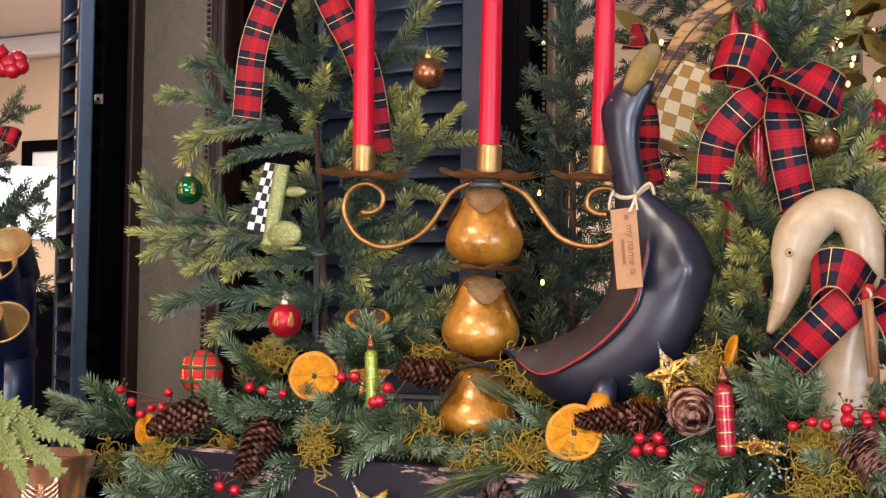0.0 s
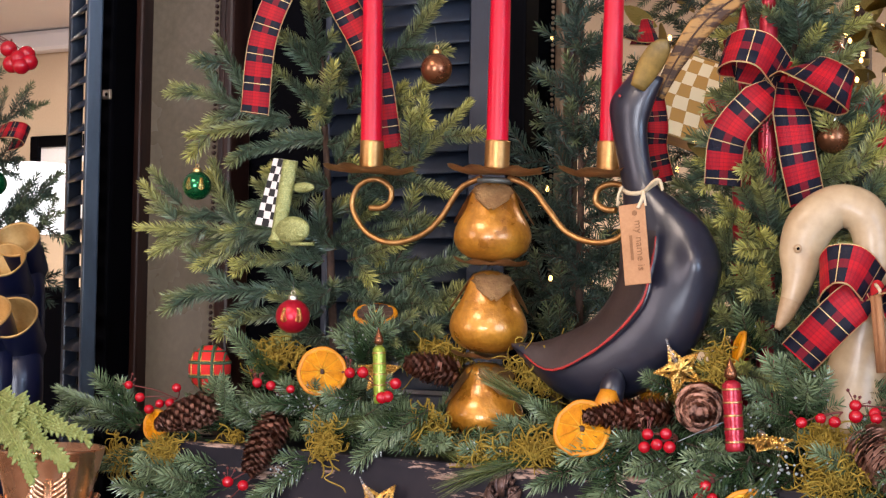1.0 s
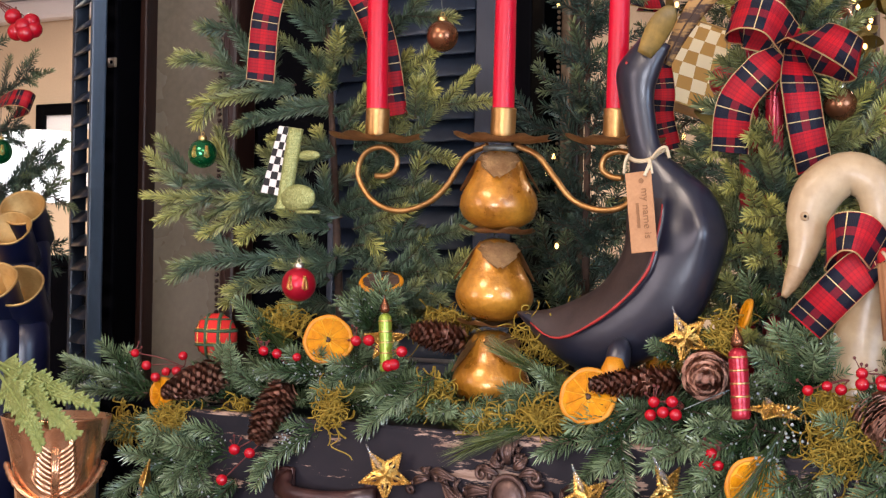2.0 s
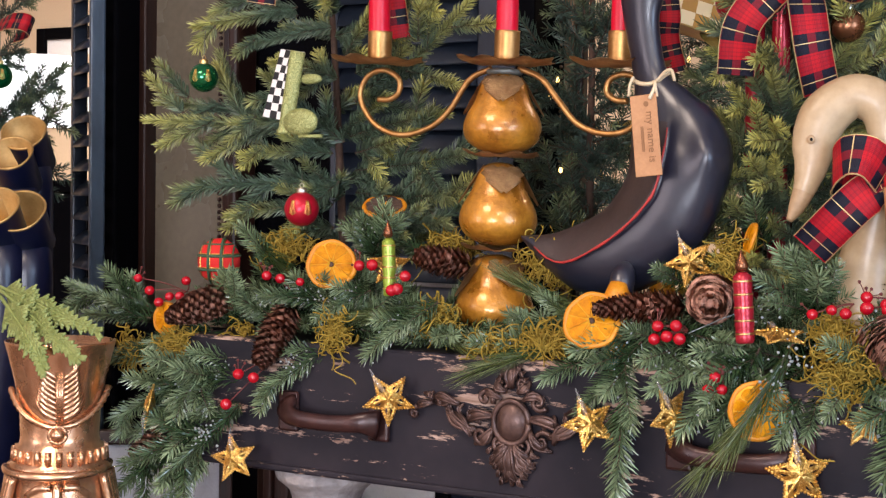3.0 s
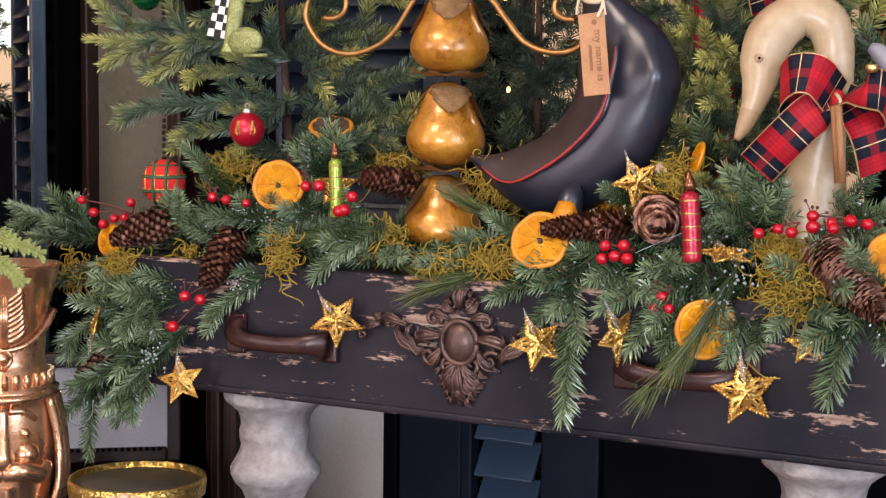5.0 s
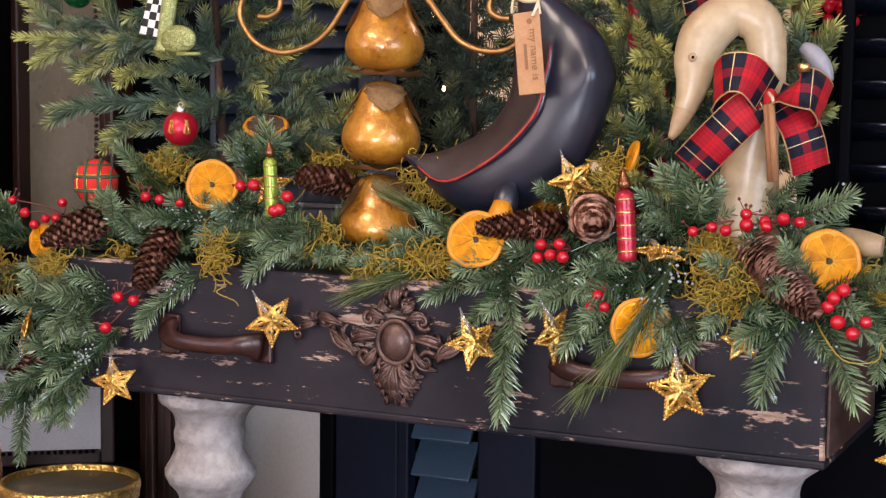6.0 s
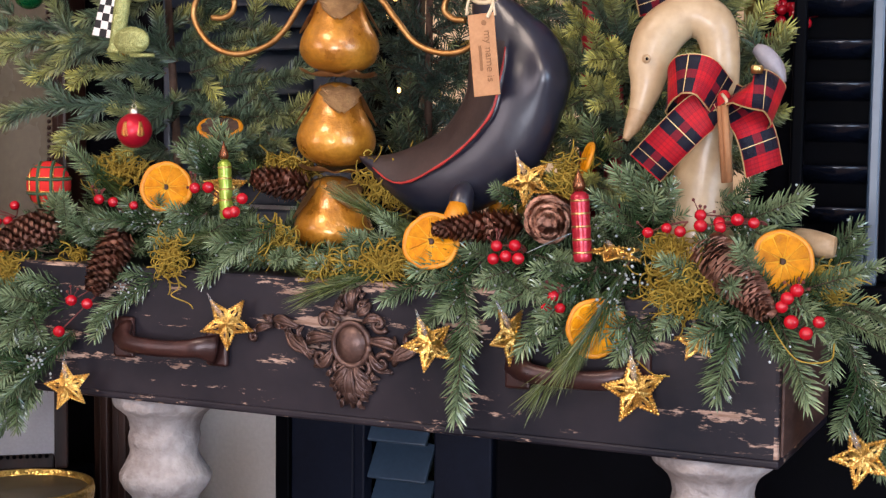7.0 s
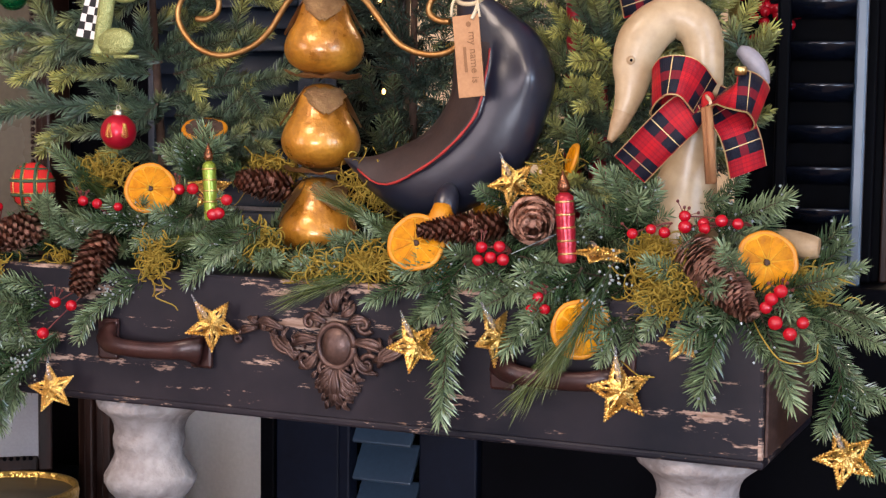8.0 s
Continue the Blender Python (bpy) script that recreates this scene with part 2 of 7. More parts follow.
CINNAMON = surface("cinnamon", (0.22, 0.085, 0.03), (0.36, 0.17, 0.07), 0.7, scale=30, fine=200, bump=0.4, stretch=(4, 4, 0.6))
GOLD_GLITTER = glitter("gold_glitter", (0.86, 0.56, 0.17), (0.40, 0.19, 0.03), 0.28, 1100.0, 0.7)
GREEN_GLITTER = glitter("green_gold_glitter", (0.36, 0.37, 0.14), (0.11, 0.13, 0.03), 0.42, 800, 0.7, 0.35)
GREEN_BALL = surface("green_mirror_glass", (0.002, 0.12, 0.035), (0.006, 0.17, 0.05), 0.08, 0.75, bump=0.0, rough2=0.1, coat=0.5)
RED_BALL = surface("red_glass", (0.42, 0.004, 0.02), (0.52, 0.012, 0.03), 0.28, 0.45, bump=0.0, rough2=0.32)
COPPER_BALL = surface("copper_glass", (0.20, 0.075, 0.035), (0.27, 0.11, 0.05), 0.22, 0.8, bump=0.0, rough2=0.3)
SILVER = surface("silver_cap", (0.55, 0.50, 0.40), (0.70, 0.66, 0.56), 0.25, 1.0, bump=0.2)
GOLD_CAP = surface("gold_cap", (0.62, 0.40, 0.14), (0.75, 0.55, 0.25), 0.25, 1.0, bump=0.2)
BERRY = surface("red_berry", (0.34, 0.002, 0.010), (0.46, 0.006, 0.016), 0.14, scale=40, bump=0.0, rough2=0.24)
BERRY_STEM = surface("dark_red_stem", (0.09, 0.012, 0.012), (0.16, 0.03, 0.02), 0.6, scale=60)
PEEL = surface("orange_peel", (0.52, 0.165, 0.003), (0.64, 0.26, 0.010), 0.4, scale=60, fine=500, bump=0.3)
PITH = surface("orange_pith", (0.60, 0.27, 0.015), (0.72, 0.40, 0.05), 0.5, scale=60, spec=0.1)
FLESH = surface("orange_flesh", (0.36, 0.110, 0.001), (0.70, 0.280, 0.006), 0.35, scale=90, fine=420, bump=0.4, vary=0.12, spec=0.1)
CONE = surface("pine_cone_scale", (0.22, 0.090, 0.062), (0.54, 0.28, 0.19), 0.6, scale=70, fine=400, bump=0.4, vary=0.25, spec=0.3)
NUT_COPPER = surface("rose_gold", (0.58, 0.29, 0.15), (0.84, 0.52, 0.32), 0.2, 0.9, scale=22, fine=120, bump=0.2, rough2=0.34)
NAVY = surface("navy_enamel", (0.003, 0.004, 0.018), (0.005, 0.007, 0.028), 0.28, scale=10, bump=0.05)
GOLD_SATIN = surface("satin_gold", (0.40, 0.23, 0.075), (0.56, 0.36, 0.14), 0.42, 0.75, scale=20, bump=0.1)
WALL_WHITE = surface("white_wall", (0.76, 0.75, 0.76), (0.82, 0.81, 0.82), 0.85, scale=4, fine=150, bump=0.08)
MAT_PAPER = surface("grey_paper", (0.36, 0.37, 0.41), (0.42, 0.43, 0.46), 0.8, scale=10, fine=300, bump=0.05)
WALL_CREAM = surface("cream_wall", (0.56, 0.42, 0.29), (0.61, 0.47, 0.33), 0.85, scale=3, fine=150, bump=0.05)
WALL_TAUPE = surface("taupe_panel", (0.105, 0.085, 0.058), (0.170, 0.140, 0.100), 0.22, scale=3, fine=100, bump=0.03, rough2=0.32)
CEIL = surface("ceiling_paint", (0.72, 0.70, 0.72), (0.76, 0.74, 0.75), 0.9, scale=4, bump=0.03)
FLOOR_WOOD = surface("floor_boards", (0.10, 0.05, 0.025), (0.19, 0.10, 0.05), 0.4, scale=3, fine=40, stretch=(0.3, 4, 1))
CRYSTAL = clear_glass("clear_bead", (0.95, 0.97, 1.0))
SHADE = glow("lit_lamp_shade", (0.92, 0.95, 1.0), 1.5)
BULB = glow("warm_fairy_light", (1.0, 0.60, 0.20), 5.0)
BULB_OFF = surface("amber_bulb", (0.30, 0.14, 0.02), (0.42, 0.22, 0.04), 0.2, scale=60, bump=0.0)
MIRROR, _nt, _b = blank("mirror_glass")
_b.inputs["Metallic"].default_value, _b.inputs["Roughness"].default_value, _b.inputs["Base Color"].default_value = 1.0, 0.03, (0.62, 0.62, 0.6, 1)
CHECK_BW = checks("black_white_check", (0.015, 0.015, 0.017), (0.75, 0.73, 0.70), 6.0)
CHECK_TAN = checks("tan_check", (0.50, 0.25, 0.05), (0.85, 0.68, 0.40), 9.0)
FEATHER, _nt, _b = blank("barred_pheasant_feather")
_band = fractal(_nt, 10.0, 3, (4, 4, 14))
_nt.links.new(mixc(_nt, ramp(_nt, mth(_nt, "ADD", _band, mth(_nt, "MULTIPLY", fractal(_nt, 300.0, 2), 0.2)), 0.52, 0.66), (0.36, 0.19, 0.055), (0.05, 0.022, 0.010)), _b.inputs["Base Color"])
_b.inputs["Roughness"].default_value = 0.6


# ---- building helpers ----
def part(name, bm, material, parent=None, label=""):
    me = bpy.data.meshes.new(name)
    bm.normal_update()
    bm.to_mesh(me)
    bm.free()
    for q in material if isinstance(material, (list, tuple)) else (material,):
        me.materials.append(q)
    ob = new(name, me)
    ob.parent = parent
    if label:
        ob["label"] = label
    return ob


def share(name, me, parent, m):
    ob = new(name, me)
    ob.parent = parent
    ob.matrix_basis = m
    return ob


def thing(name, at, label, category, group="", kind="", m=None):
    ob = new(name)
    ob.empty_display_size = 0.02
    ob.matrix_basis = m if m is not None else Matrix.Translation(at)
    return tagged(ob, label, category, group, kind)


def smooth(bm):
    for f in bm.faces:
        f.smooth = True
    return bm


def box(bm, a, b, bevel=0.0):
    """An axis-aligned block from corner a to corner b."""
    c = [(p + q) / 2 for p, q in zip(a, b)]
    s = [abs(q - p) for p, q in zip(a, b)]
    r = bmesh.ops.create_cube(bm, size=1, matrix=Matrix.LocRotScale(c, None, s))
    if bevel:
        es = {e for v in r["verts"] for e in v.link_edges}
        bmesh.ops.bevel(bm, geom=list(es), offset=bevel, segments=2, affect="EDGES", profile=0.5)
    return bm


def block(name, a, b, material, parent=None, bevel=0.002, label=""):
    return part(name, box(bmesh.new(), a, b, bevel), material, parent, label)


def lathe(profile, seg=32, wobble=0.0, bm=None, at=(0, 0, 0), m=None, caps=True):
    """Turns (radius, height) pairs round z."""
    bm = bm or bmesh.new()
    rings, m = [], m or Matrix.Translation(at)
    for i, (r, z) in enumerate(profile):
        ring = []
        for k in range(seg):
            a = 2 * math.pi * k / seg
            q = r * (1 + wobble * math.sin(3 * a + z * 60) + wobble * 0.6 * math.sin(5 * a - z * 90))
            ring.append(bm.verts.new(m @ Vector((q * math.cos(a), q * math.sin(a), z))))
        rings.append(ring)
    for r1, r2 in zip(rings, rings[1:]):
        for k in range(seg):
            bm.faces.new((r1[k], r1[(k + 1) % seg], r2[(k + 1) % seg], r2[k])).smooth = True
    if caps:
        bm.faces.new(list(reversed(rings[0])))
        bm.faces.new(rings[-1])
    return bm


def glide(points, n):
    """n points on a smooth curve through the given ones (of any dimension)."""
    p = [np.array(q, float) for q in points]
    p = [2 * p[0] - p[1]] + p + [2 * p[-1] - p[-2]]
    out = []
    for i in range(n):
        s = i / (n - 1) * (len(p) - 3)
        k = min(int(s), len(p) - 4)
        t = s - k
        a, b, c, d = p[k:k + 4]
        out.append(0.5 * (2 * b + (c - a) * t + (2 * a - 5 * b + 4 * c - d) * t * t + (3 * b - a - 3 * c + d) * t ** 3))
    return [tuple(float(v) for v in q) for q in out]


def tube(points, radii, seg=8, bm=None, flat=1.0, side=None, material=0):
    """A closed tube along points; flat scales it along side."""
    bm = bm or bmesh.new()
    pts = [Vector(p) for p in points]
    if not hasattr(radii, "__len__"):
        radii = [radii] * len(pts)
    radii = [float(r) for r in radii]
    ref = Vector(side) if side else None
    rings = []
    for i, p in enumerate(pts):
        d = (pts[min(i + 1, len(pts) - 1)] - pts[max(i - 1, 0)]).normalized()
        if ref is None:
            ref = d.orthogonal()
        u = (ref - d * ref.dot(d)).normalized()
        if side is None:
            ref = u
        w = d.cross(u)
        rings.append([bm.verts.new(p + radii[i] * (flat * math.cos(a) * u + math.sin(a) * w)) for a in (2 * math.pi * k / seg for k in range(seg))])
    for r1, r2 in zip(rings, rings[1:]):
        for k in range(seg):
            f = bm.faces.new((r1[k], r1[(k + 1) % seg], r2[(k + 1) % seg], r2[k]))
            f.smooth, f.material_index = True, material
    for cap in (list(reversed(rings[0])), rings[-1]):
        bm.faces.new(cap).material_index = material
    return bm


def ball(bm, at, r, seg=14, squash=(1, 1, 1), material=0):
    g = bmesh.ops.create_uvsphere(bm, u_segments=seg, v_segments=max(6, seg * 2 // 3), radius=r, matrix=Matrix.LocRotScale(at, None, squash))
    for f in {f for v in g["verts"] for f in v.link_faces}:
        f.smooth, f.material_index = True, material
    return bm


def strip(points, normals, width, thick=0.0006, n=40, repeat=None, bm=None, pinch=None):
    """A ribbon along points that turns its face to the given direction; its uv runs across and along."""
    bm = bm or bmesh.new()
    uvl = bm.loops.layers.uv.verify()
    p = [Vector(q) for q in glide(points, n)]
    s, last = [], None
    for i in range(n):
        d = (p[min(i + 1, n - 1)] - p[max(i - 1, 0)]).normalized()
        c = d.cross(Vector(normals))
        if last is None or c.length > 0.45:
            c = c.normalized()
            if last is not None and c.dot(last) < 0:
                c = -c
            last = c if last is None else (last * 2.5 + c).normalized()
        s.append((last - d * last.dot(d)).normalized())
    run, length = [0.0], 0.0
    for a, b in zip(p, p[1:]):
        length += (b - a).length
        run.append(length / width if repeat is None else length * repeat)
    k = 5
    rows_top, rows_low = [], []
    for i in range(n):
        d = (p[min(i + 1, n - 1)] - p[max(i - 1, 0)]).normalized()
        up = d.cross(s[i]).normalized()
        w = width * (pinch[0] + (1 - pinch[0]) * min(1.0, (i / (n - 1)) / pinch[1]) if pinch else 1.0)
        rows_top.append([bm.verts.new(p[i] + s[i] * w * (j / (k - 1) - 0.5) + up * thick) for j in range(k)])
        rows_low.append([bm.verts.new(p[i] + s[i] * w * (j / (k - 1) - 0.5) - up * thick) for j in range(k)])

    def face(vs, uv):
        f = bm.faces.new(vs)
        f.smooth = True
        for lp, c in zip(f.loops, uv):
            lp[uvl].uv = c

    for i in range(n - 1):
        for j in range(k - 1):
            u0, u1, v0, v1 = j / (k - 1), (j + 1) / (k - 1), run[i], run[i + 1]
            face((rows_top[i][j], rows_top[i][j + 1], rows_top[i + 1][j + 1], rows_top[i + 1][j]), ((u0, v0), (u1, v0), (u1, v1), (u0, v1)))
            face((rows_low[i + 1][j], rows_low[i + 1][j + 1], rows_low[i][j + 1], rows_low[i][j]), ((u0, v1), (u1, v1), (u1, v0), (u0, v0)))
        for j, u in ((0, 0.0), (k - 1, 1.0)):
            face((rows_top[i][j], rows_top[i + 1][j], rows_low[i + 1][j], rows_low[i][j]), ((u, run[i]), (u, run[i + 1]), (u, run[i + 1]), (u, run[i])))
    return bm


def aim(base, tip, up=(0.45, -0.85, 0.25)):
    """The pose whose x axis runs from base to tip and whose z axis leans to up."""
    x = (Vector(tip) - Vector(base)).normalized()
    z = (Vector(up) - x * x.dot(Vector(up))).normalized()
    y = z.cross(x)
    return Matrix(((x.x, y.x, z.x, base[0]), (x.y, y.y, z.y, base[1]), (x.z, y.z, z.z, base[2]), (0, 0, 0, 1)))


def spray_mesh(name, seed, length, twigs, needle, width, every, lean, bark, paint, stem=0.0012, beads=0, cap=0.062):
    """A needled branch of the given length along x, with side twigs spread in its plane, in metres."""
    rng = np.random.default_rng(seed)
    vs, fs, uvs, mi = [], [], [], []
    axes = [(np.zeros(3), np.array([1.0, 0, 0]), length, 0.0)]
    for i in range(twigs):
        s = 0.15 + 0.62 * i / max(1, twigs - 1) + rng.uniform(-0.03, 0.03)
        a = (1 if i % 2 else -1) * rng.uniform(0.55, 0.9)
        axes.append((np.array([s * length, 0, 0]), np.array([math.cos(a), math.sin(a), rng.uniform(-0.3, 0.35)]), min(cap, length * rng.uniform(0.34, 0.5)) * (1.12 - 0.5 * s), s))
    for o, d, ln, s0 in axes:
        d = d / np.linalg.norm(d)
        e1 = np.cross(d, [0, 0, 1.0])
        e1 /= np.linalg.norm(e1)
        e2 = np.cross(d, e1)
        bend = rng.uniform(-0.12, 0.12) * e1 + rng.uniform(-0.05, 0.12) * e2
        at = lambda t: o + d * ln * t + bend * ln * t * t
        k0 = len(vs)
        for t in (0, 0.5, 1.0):
            c = at(t)
            for q in range(4):
                ang = q * math.pi / 2
                vs.append(c + stem * (1.2 - t) * (math.cos(ang) * e1 + math.sin(ang) * e2))
        for r in range(2):
            for q in range(4):
                fs.append((k0 + 4 * r + q, k0 + 4 * r + (q + 1) % 4, k0 + 4 * r + 4 + (q + 1) % 4, k0 + 4 * r + 4 + q))
                uvs += [(0.4, 0.2)] * 4
                mi.append(1)
        n = int(ln / every)
        for i in range(n):
            t = (i + rng.uniform(0, 1)) / n
            ang = i * 2.39996 + rng.uniform(-0.4, 0.4)
            rad = math.cos(ang) * e1 + math.sin(ang) * e2
            dn = rad + (lean + 0.9 * max(0.0, t - 0.85) / 0.15) * d
            dn = dn / np.linalg.norm(dn) + rng.normal(0, 0.07, 3)
            dn /= np.linalg.norm(dn)
            ll = needle * rng.uniform(0.75, 1.12) * (1 - 0.25 * max(0, t - 0.75) / 0.25)
            c = at(t)
            x1 = np.cross(dn, d)
            x1 /= max(1e-6, np.linalg.norm(x1))
            x2 = np.cross(dn, x1)
            k = len(vs)
            for far, thick, sweep in ((0.06, 0.36, 0.0), (0.66, 0.50, 0.05)):
                for q in range(3):
                    g = q * 2.0944
                    vs.append(c + dn * ll * far + d * ll * sweep + thick * width * (math.cos(g) * x1 + math.sin(g) * x2))
            vs.append(c + dn * ll + d * ll * 0.13)
            shade, tipness = rng.uniform(0, 1), s0 * 0.45 + t * (1 - s0 * 0.45)
            for q in range(3):
                fs.append((k + q, k + (q + 1) % 3, k + 3 + (q + 1) % 3, k + 3 + q))
                fs.append((k + 3 + q, k + 3 + (q + 1) % 3, k + 6))
                uvs += [(shade, tipness)] * 7
                mi += [0, 0]
        for i in range(beads if s0 else beads * 2):
            c = at(rng.uniform(0.25, 1.0)) + rng.normal(0, 0.006, 3)
            r = rng.uniform(0.0009, 0.0018)
            k = len(vs)
            for v in ((1, 0, 0), (-1, 0, 0), (0, 1, 0), (0, -1, 0), (0, 0, 1), (0, 0, -1)):
                vs.append(c + r * np.array(v))
            for f in ((0, 2, 4), (2, 1, 4), (1, 3, 4), (3, 0, 4), (2, 0, 5), (1, 2, 5), (3, 1, 5), (0, 3, 5)):
                fs.append(tuple(k + q for q in f))
                uvs += [(0.5, 0.5)] * 3
                mi.append(2)
    me = bpy.data.meshes.new(name)
    me.from_pydata([tuple(v) for v in vs], [], fs)
    layer = me.uv_layers.new(name="UVMap")
    layer.data.foreach_set("uv", np.array(uvs, np.float32).ravel())
    me.polygons.foreach_set("material_index", mi)
    for q in (paint, bark, FROST):
        me.materials.append(q)
    me.update()
    me["span"] = length
    return me


def branch(parent, meshes, base, tip, rng, spread=1.0, name="branch"):
    """One needled branch from base to tip, of the mesh whose own length is nearest."""
    b, t = Vector(base), Vector(tip)
    ln = (t - b).length
    up = Vector((0.45 + rng.uniform(-0.4, 0.4), -0.85, 0.25 + rng.uniform(-0.5, 0.5)))
    best = min(abs(math.log(q["span"] / ln)) for q in meshes)
    near = [q for q in meshes if abs(math.log(q["span"] / ln)) < best + 0.05]
    me = near[rng.randrange(len(near))]
    k = ln / me["span"]
    w = spread * min(1.25, max(0.8, k))
    m = aim(b, t, up) @ Matrix.Diagonal((k, w, w, 1))
    inv = parent.matrix_basis.inverted()
    return share(name, me, parent, inv @ m)


SPANS = ((0.055, 1), (0.085, 3), (0.125, 5), (0.18, 7), (0.25, 10))
FINGER = [spray_mesh("spruce_branch", 10 * k + s, ln, n, 0.0158, 0.0016, 0.00042, 0.84, BARK, SPRUCE, cap=0.095) for k, (ln, n) in enumerate(((0.055, 0), (0.085, 1), (0.125, 2), (0.18, 4), (0.25, 5))) for s in (1, 2)]
FINGER_DIM = [spray_mesh("darker_spruce_branch", 100 + 10 * k + s, ln, n, 0.0135, 0.0017, 0.00085, 0.8, BARK, SPRUCE_DIM) for k, (ln, n) in enumerate(SPANS) for s in (1, 2)]
FROND = [spray_mesh("garland_sprig", 200 + 10 * k + s, ln, n + s // 2, 0.0172, 0.0016, 0.00044, 0.64, BARK, GARLAND, beads=(1, 3, 6)[s]) for k, (ln, n) in enumerate(((0.05, 0), (0.075, 0), (0.105, 1), (0.15, 2))) for s in (0, 1, 2)]
TUFT = [spray_mesh("pine_tuft", 300 + s, ln, 0, 0.052, 0.0012, 0.0008, 2.4, BARK, LONG) for s, ln in ((31, 0.06), (32, 0.09), (33, 0.12))]

# ---- structure ----
def plain(name, a, b, material, label, category):
    return tagged(block(name, a, b, material, None, 0.0), label, category, kind="structure")


plain("floor", (-5.2, -3.6, -0.1), (3.2, 4.0, 0.0), FLOOR_WOOD, "brown timber floor boards", "floor")
plain("ceiling", (-5.2, -3.6, 2.42), (3.2, 4.0, 2.52), CEIL, "plain white painted ceiling", "ceiling")
plain("wall_north", (-5.1, 3.6, 0.0), (3.1, 3.7, 2.42), WALL_CREAM, "cream painted wall of the far room", "wall")
plain("wall_west", (-5.2, -3.5, 0.0), (-5.1, 3.7, 2.42), WALL_CREAM, "cream painted side wall", "wall")
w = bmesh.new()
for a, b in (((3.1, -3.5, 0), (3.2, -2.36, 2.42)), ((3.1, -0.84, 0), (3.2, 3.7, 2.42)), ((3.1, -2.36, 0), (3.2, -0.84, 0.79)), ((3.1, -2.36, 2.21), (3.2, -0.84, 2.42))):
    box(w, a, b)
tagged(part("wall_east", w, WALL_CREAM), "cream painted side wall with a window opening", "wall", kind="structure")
# unseen wall; its openings are added for the two lamps in them
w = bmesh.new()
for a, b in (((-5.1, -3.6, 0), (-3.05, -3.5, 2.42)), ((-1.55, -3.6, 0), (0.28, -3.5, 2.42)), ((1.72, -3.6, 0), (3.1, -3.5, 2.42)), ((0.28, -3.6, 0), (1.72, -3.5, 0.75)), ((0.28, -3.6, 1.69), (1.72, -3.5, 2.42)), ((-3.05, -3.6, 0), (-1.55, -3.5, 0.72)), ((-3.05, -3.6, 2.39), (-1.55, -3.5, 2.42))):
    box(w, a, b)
tagged(part("wall_south", w, WALL_WHITE), "unseen white painted wall with two added window openings", "wall", kind="structure")
plain("wall_back", (-1.02, 0.66, 0.0), (-0.30, 0.74, 2.42), WALL_WHITE, "white painted wall behind the display", "wall")
plain("baseboard", (-1.02, 0.645, 0.0), (-0.30, 0.658, 0.12), WALL_WHITE, "white painted skirting board", "baseboard")
cr = bmesh.new()
box(cr, (-5.1, 3.52, 2.32), (3.1, 3.597, 2.417), 0.02)
tagged(part("trim", cr, CEIL), "white ceiling moulding of the far room", "moulding", kind="structure")
# fixtures out of view; the last two only go with the added fill lamps
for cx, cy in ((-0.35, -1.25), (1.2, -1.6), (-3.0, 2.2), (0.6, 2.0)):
    t = thing("ceiling_light", (cx, cy, 2.4), "unseen square white recessed ceiling light", "light", "ceiling lights")
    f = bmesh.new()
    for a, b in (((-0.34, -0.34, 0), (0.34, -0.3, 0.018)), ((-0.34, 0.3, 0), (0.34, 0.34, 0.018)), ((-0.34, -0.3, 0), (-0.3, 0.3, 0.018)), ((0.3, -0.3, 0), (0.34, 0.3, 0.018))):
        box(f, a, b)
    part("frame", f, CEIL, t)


# ---- shutters ----
def shutter(name, x0, x1, y, z0, z1, pitch, tilt, turn, label, stile=0.022, depth=0.022, edge_paint=None, wide=None, slat_paint=None, near_paint=None, thick=0.0042):
    paint = PAINT_BLACK
    t = thing(name, (x0, y, z0), label, "shutter", "black shutters", m=pose(x0, y, z0, 0, 0, turn))
    wd, ht = x1 - x0, z1 - z0
    wide = wide or stile
    block("stile", (0, 0, 0), (stile, depth, ht), near_paint or paint, t, 0.003)
    block("stile", (wd - wide, 0, 0), (wd, depth, ht), edge_paint or paint, t, 0.003)
    block("rail", (stile, 0.001, 0), (wd - wide, depth - 0.001, 0.04), paint, t, 0.003)
    block("rail", (stile, 0.001, ht - 0.05), (wd - wide, depth - 0.001, ht), paint, t, 0.003)
    half = min(pitch * 0.70, 0.48 * depth / math.cos(radians(tilt)))
    s = tube([(stile, 0, 0), (wd - wide, 0, 0)], half, 28, flat=thick / half, side=(0, 0, 1))
    slat = part("slat", s, slat_paint or paint, t)
    n = int((ht - 0.1) / pitch)
    for i in range(n):
        m = pose(0, depth / 2, 0.05 + pitch * (i + 0.5), tilt, 0, 0)
        if i:
            share("slat", slat.data, t, m)
        else:
            slat.matrix_basis = m
    return t


# the near stile has its blue window sheen in its colour
ls = shutter("louvred_shutter", -1.0088, -0.8788, 0.4161, 0.0, 2.0, 0.037, 40, -33, "black painted louvred shutter standing beside the framed mirror", 0.016, depth=0.0235, wide=0.010, edge_paint=PAINT_SHEEN)
kh = (-0.8937, 0.3850, 1.5585)
t = thing("hinge_plate", kh, "small square white metal hinge plate on a black frame", "hinge")
p1 = part("plate", box(bmesh.new(), (-0.0075, -0.004, -0.0075), (0.0075, 0.001, 0.0075), 0.001), SILVER, t)
part("hole", lathe([(0.0028, 0.0), (0.0028, 0.001)], 14, m=pose(0.001, -0.004, 0, 90)), BLACK_DEEP, t, "dark screw hole")

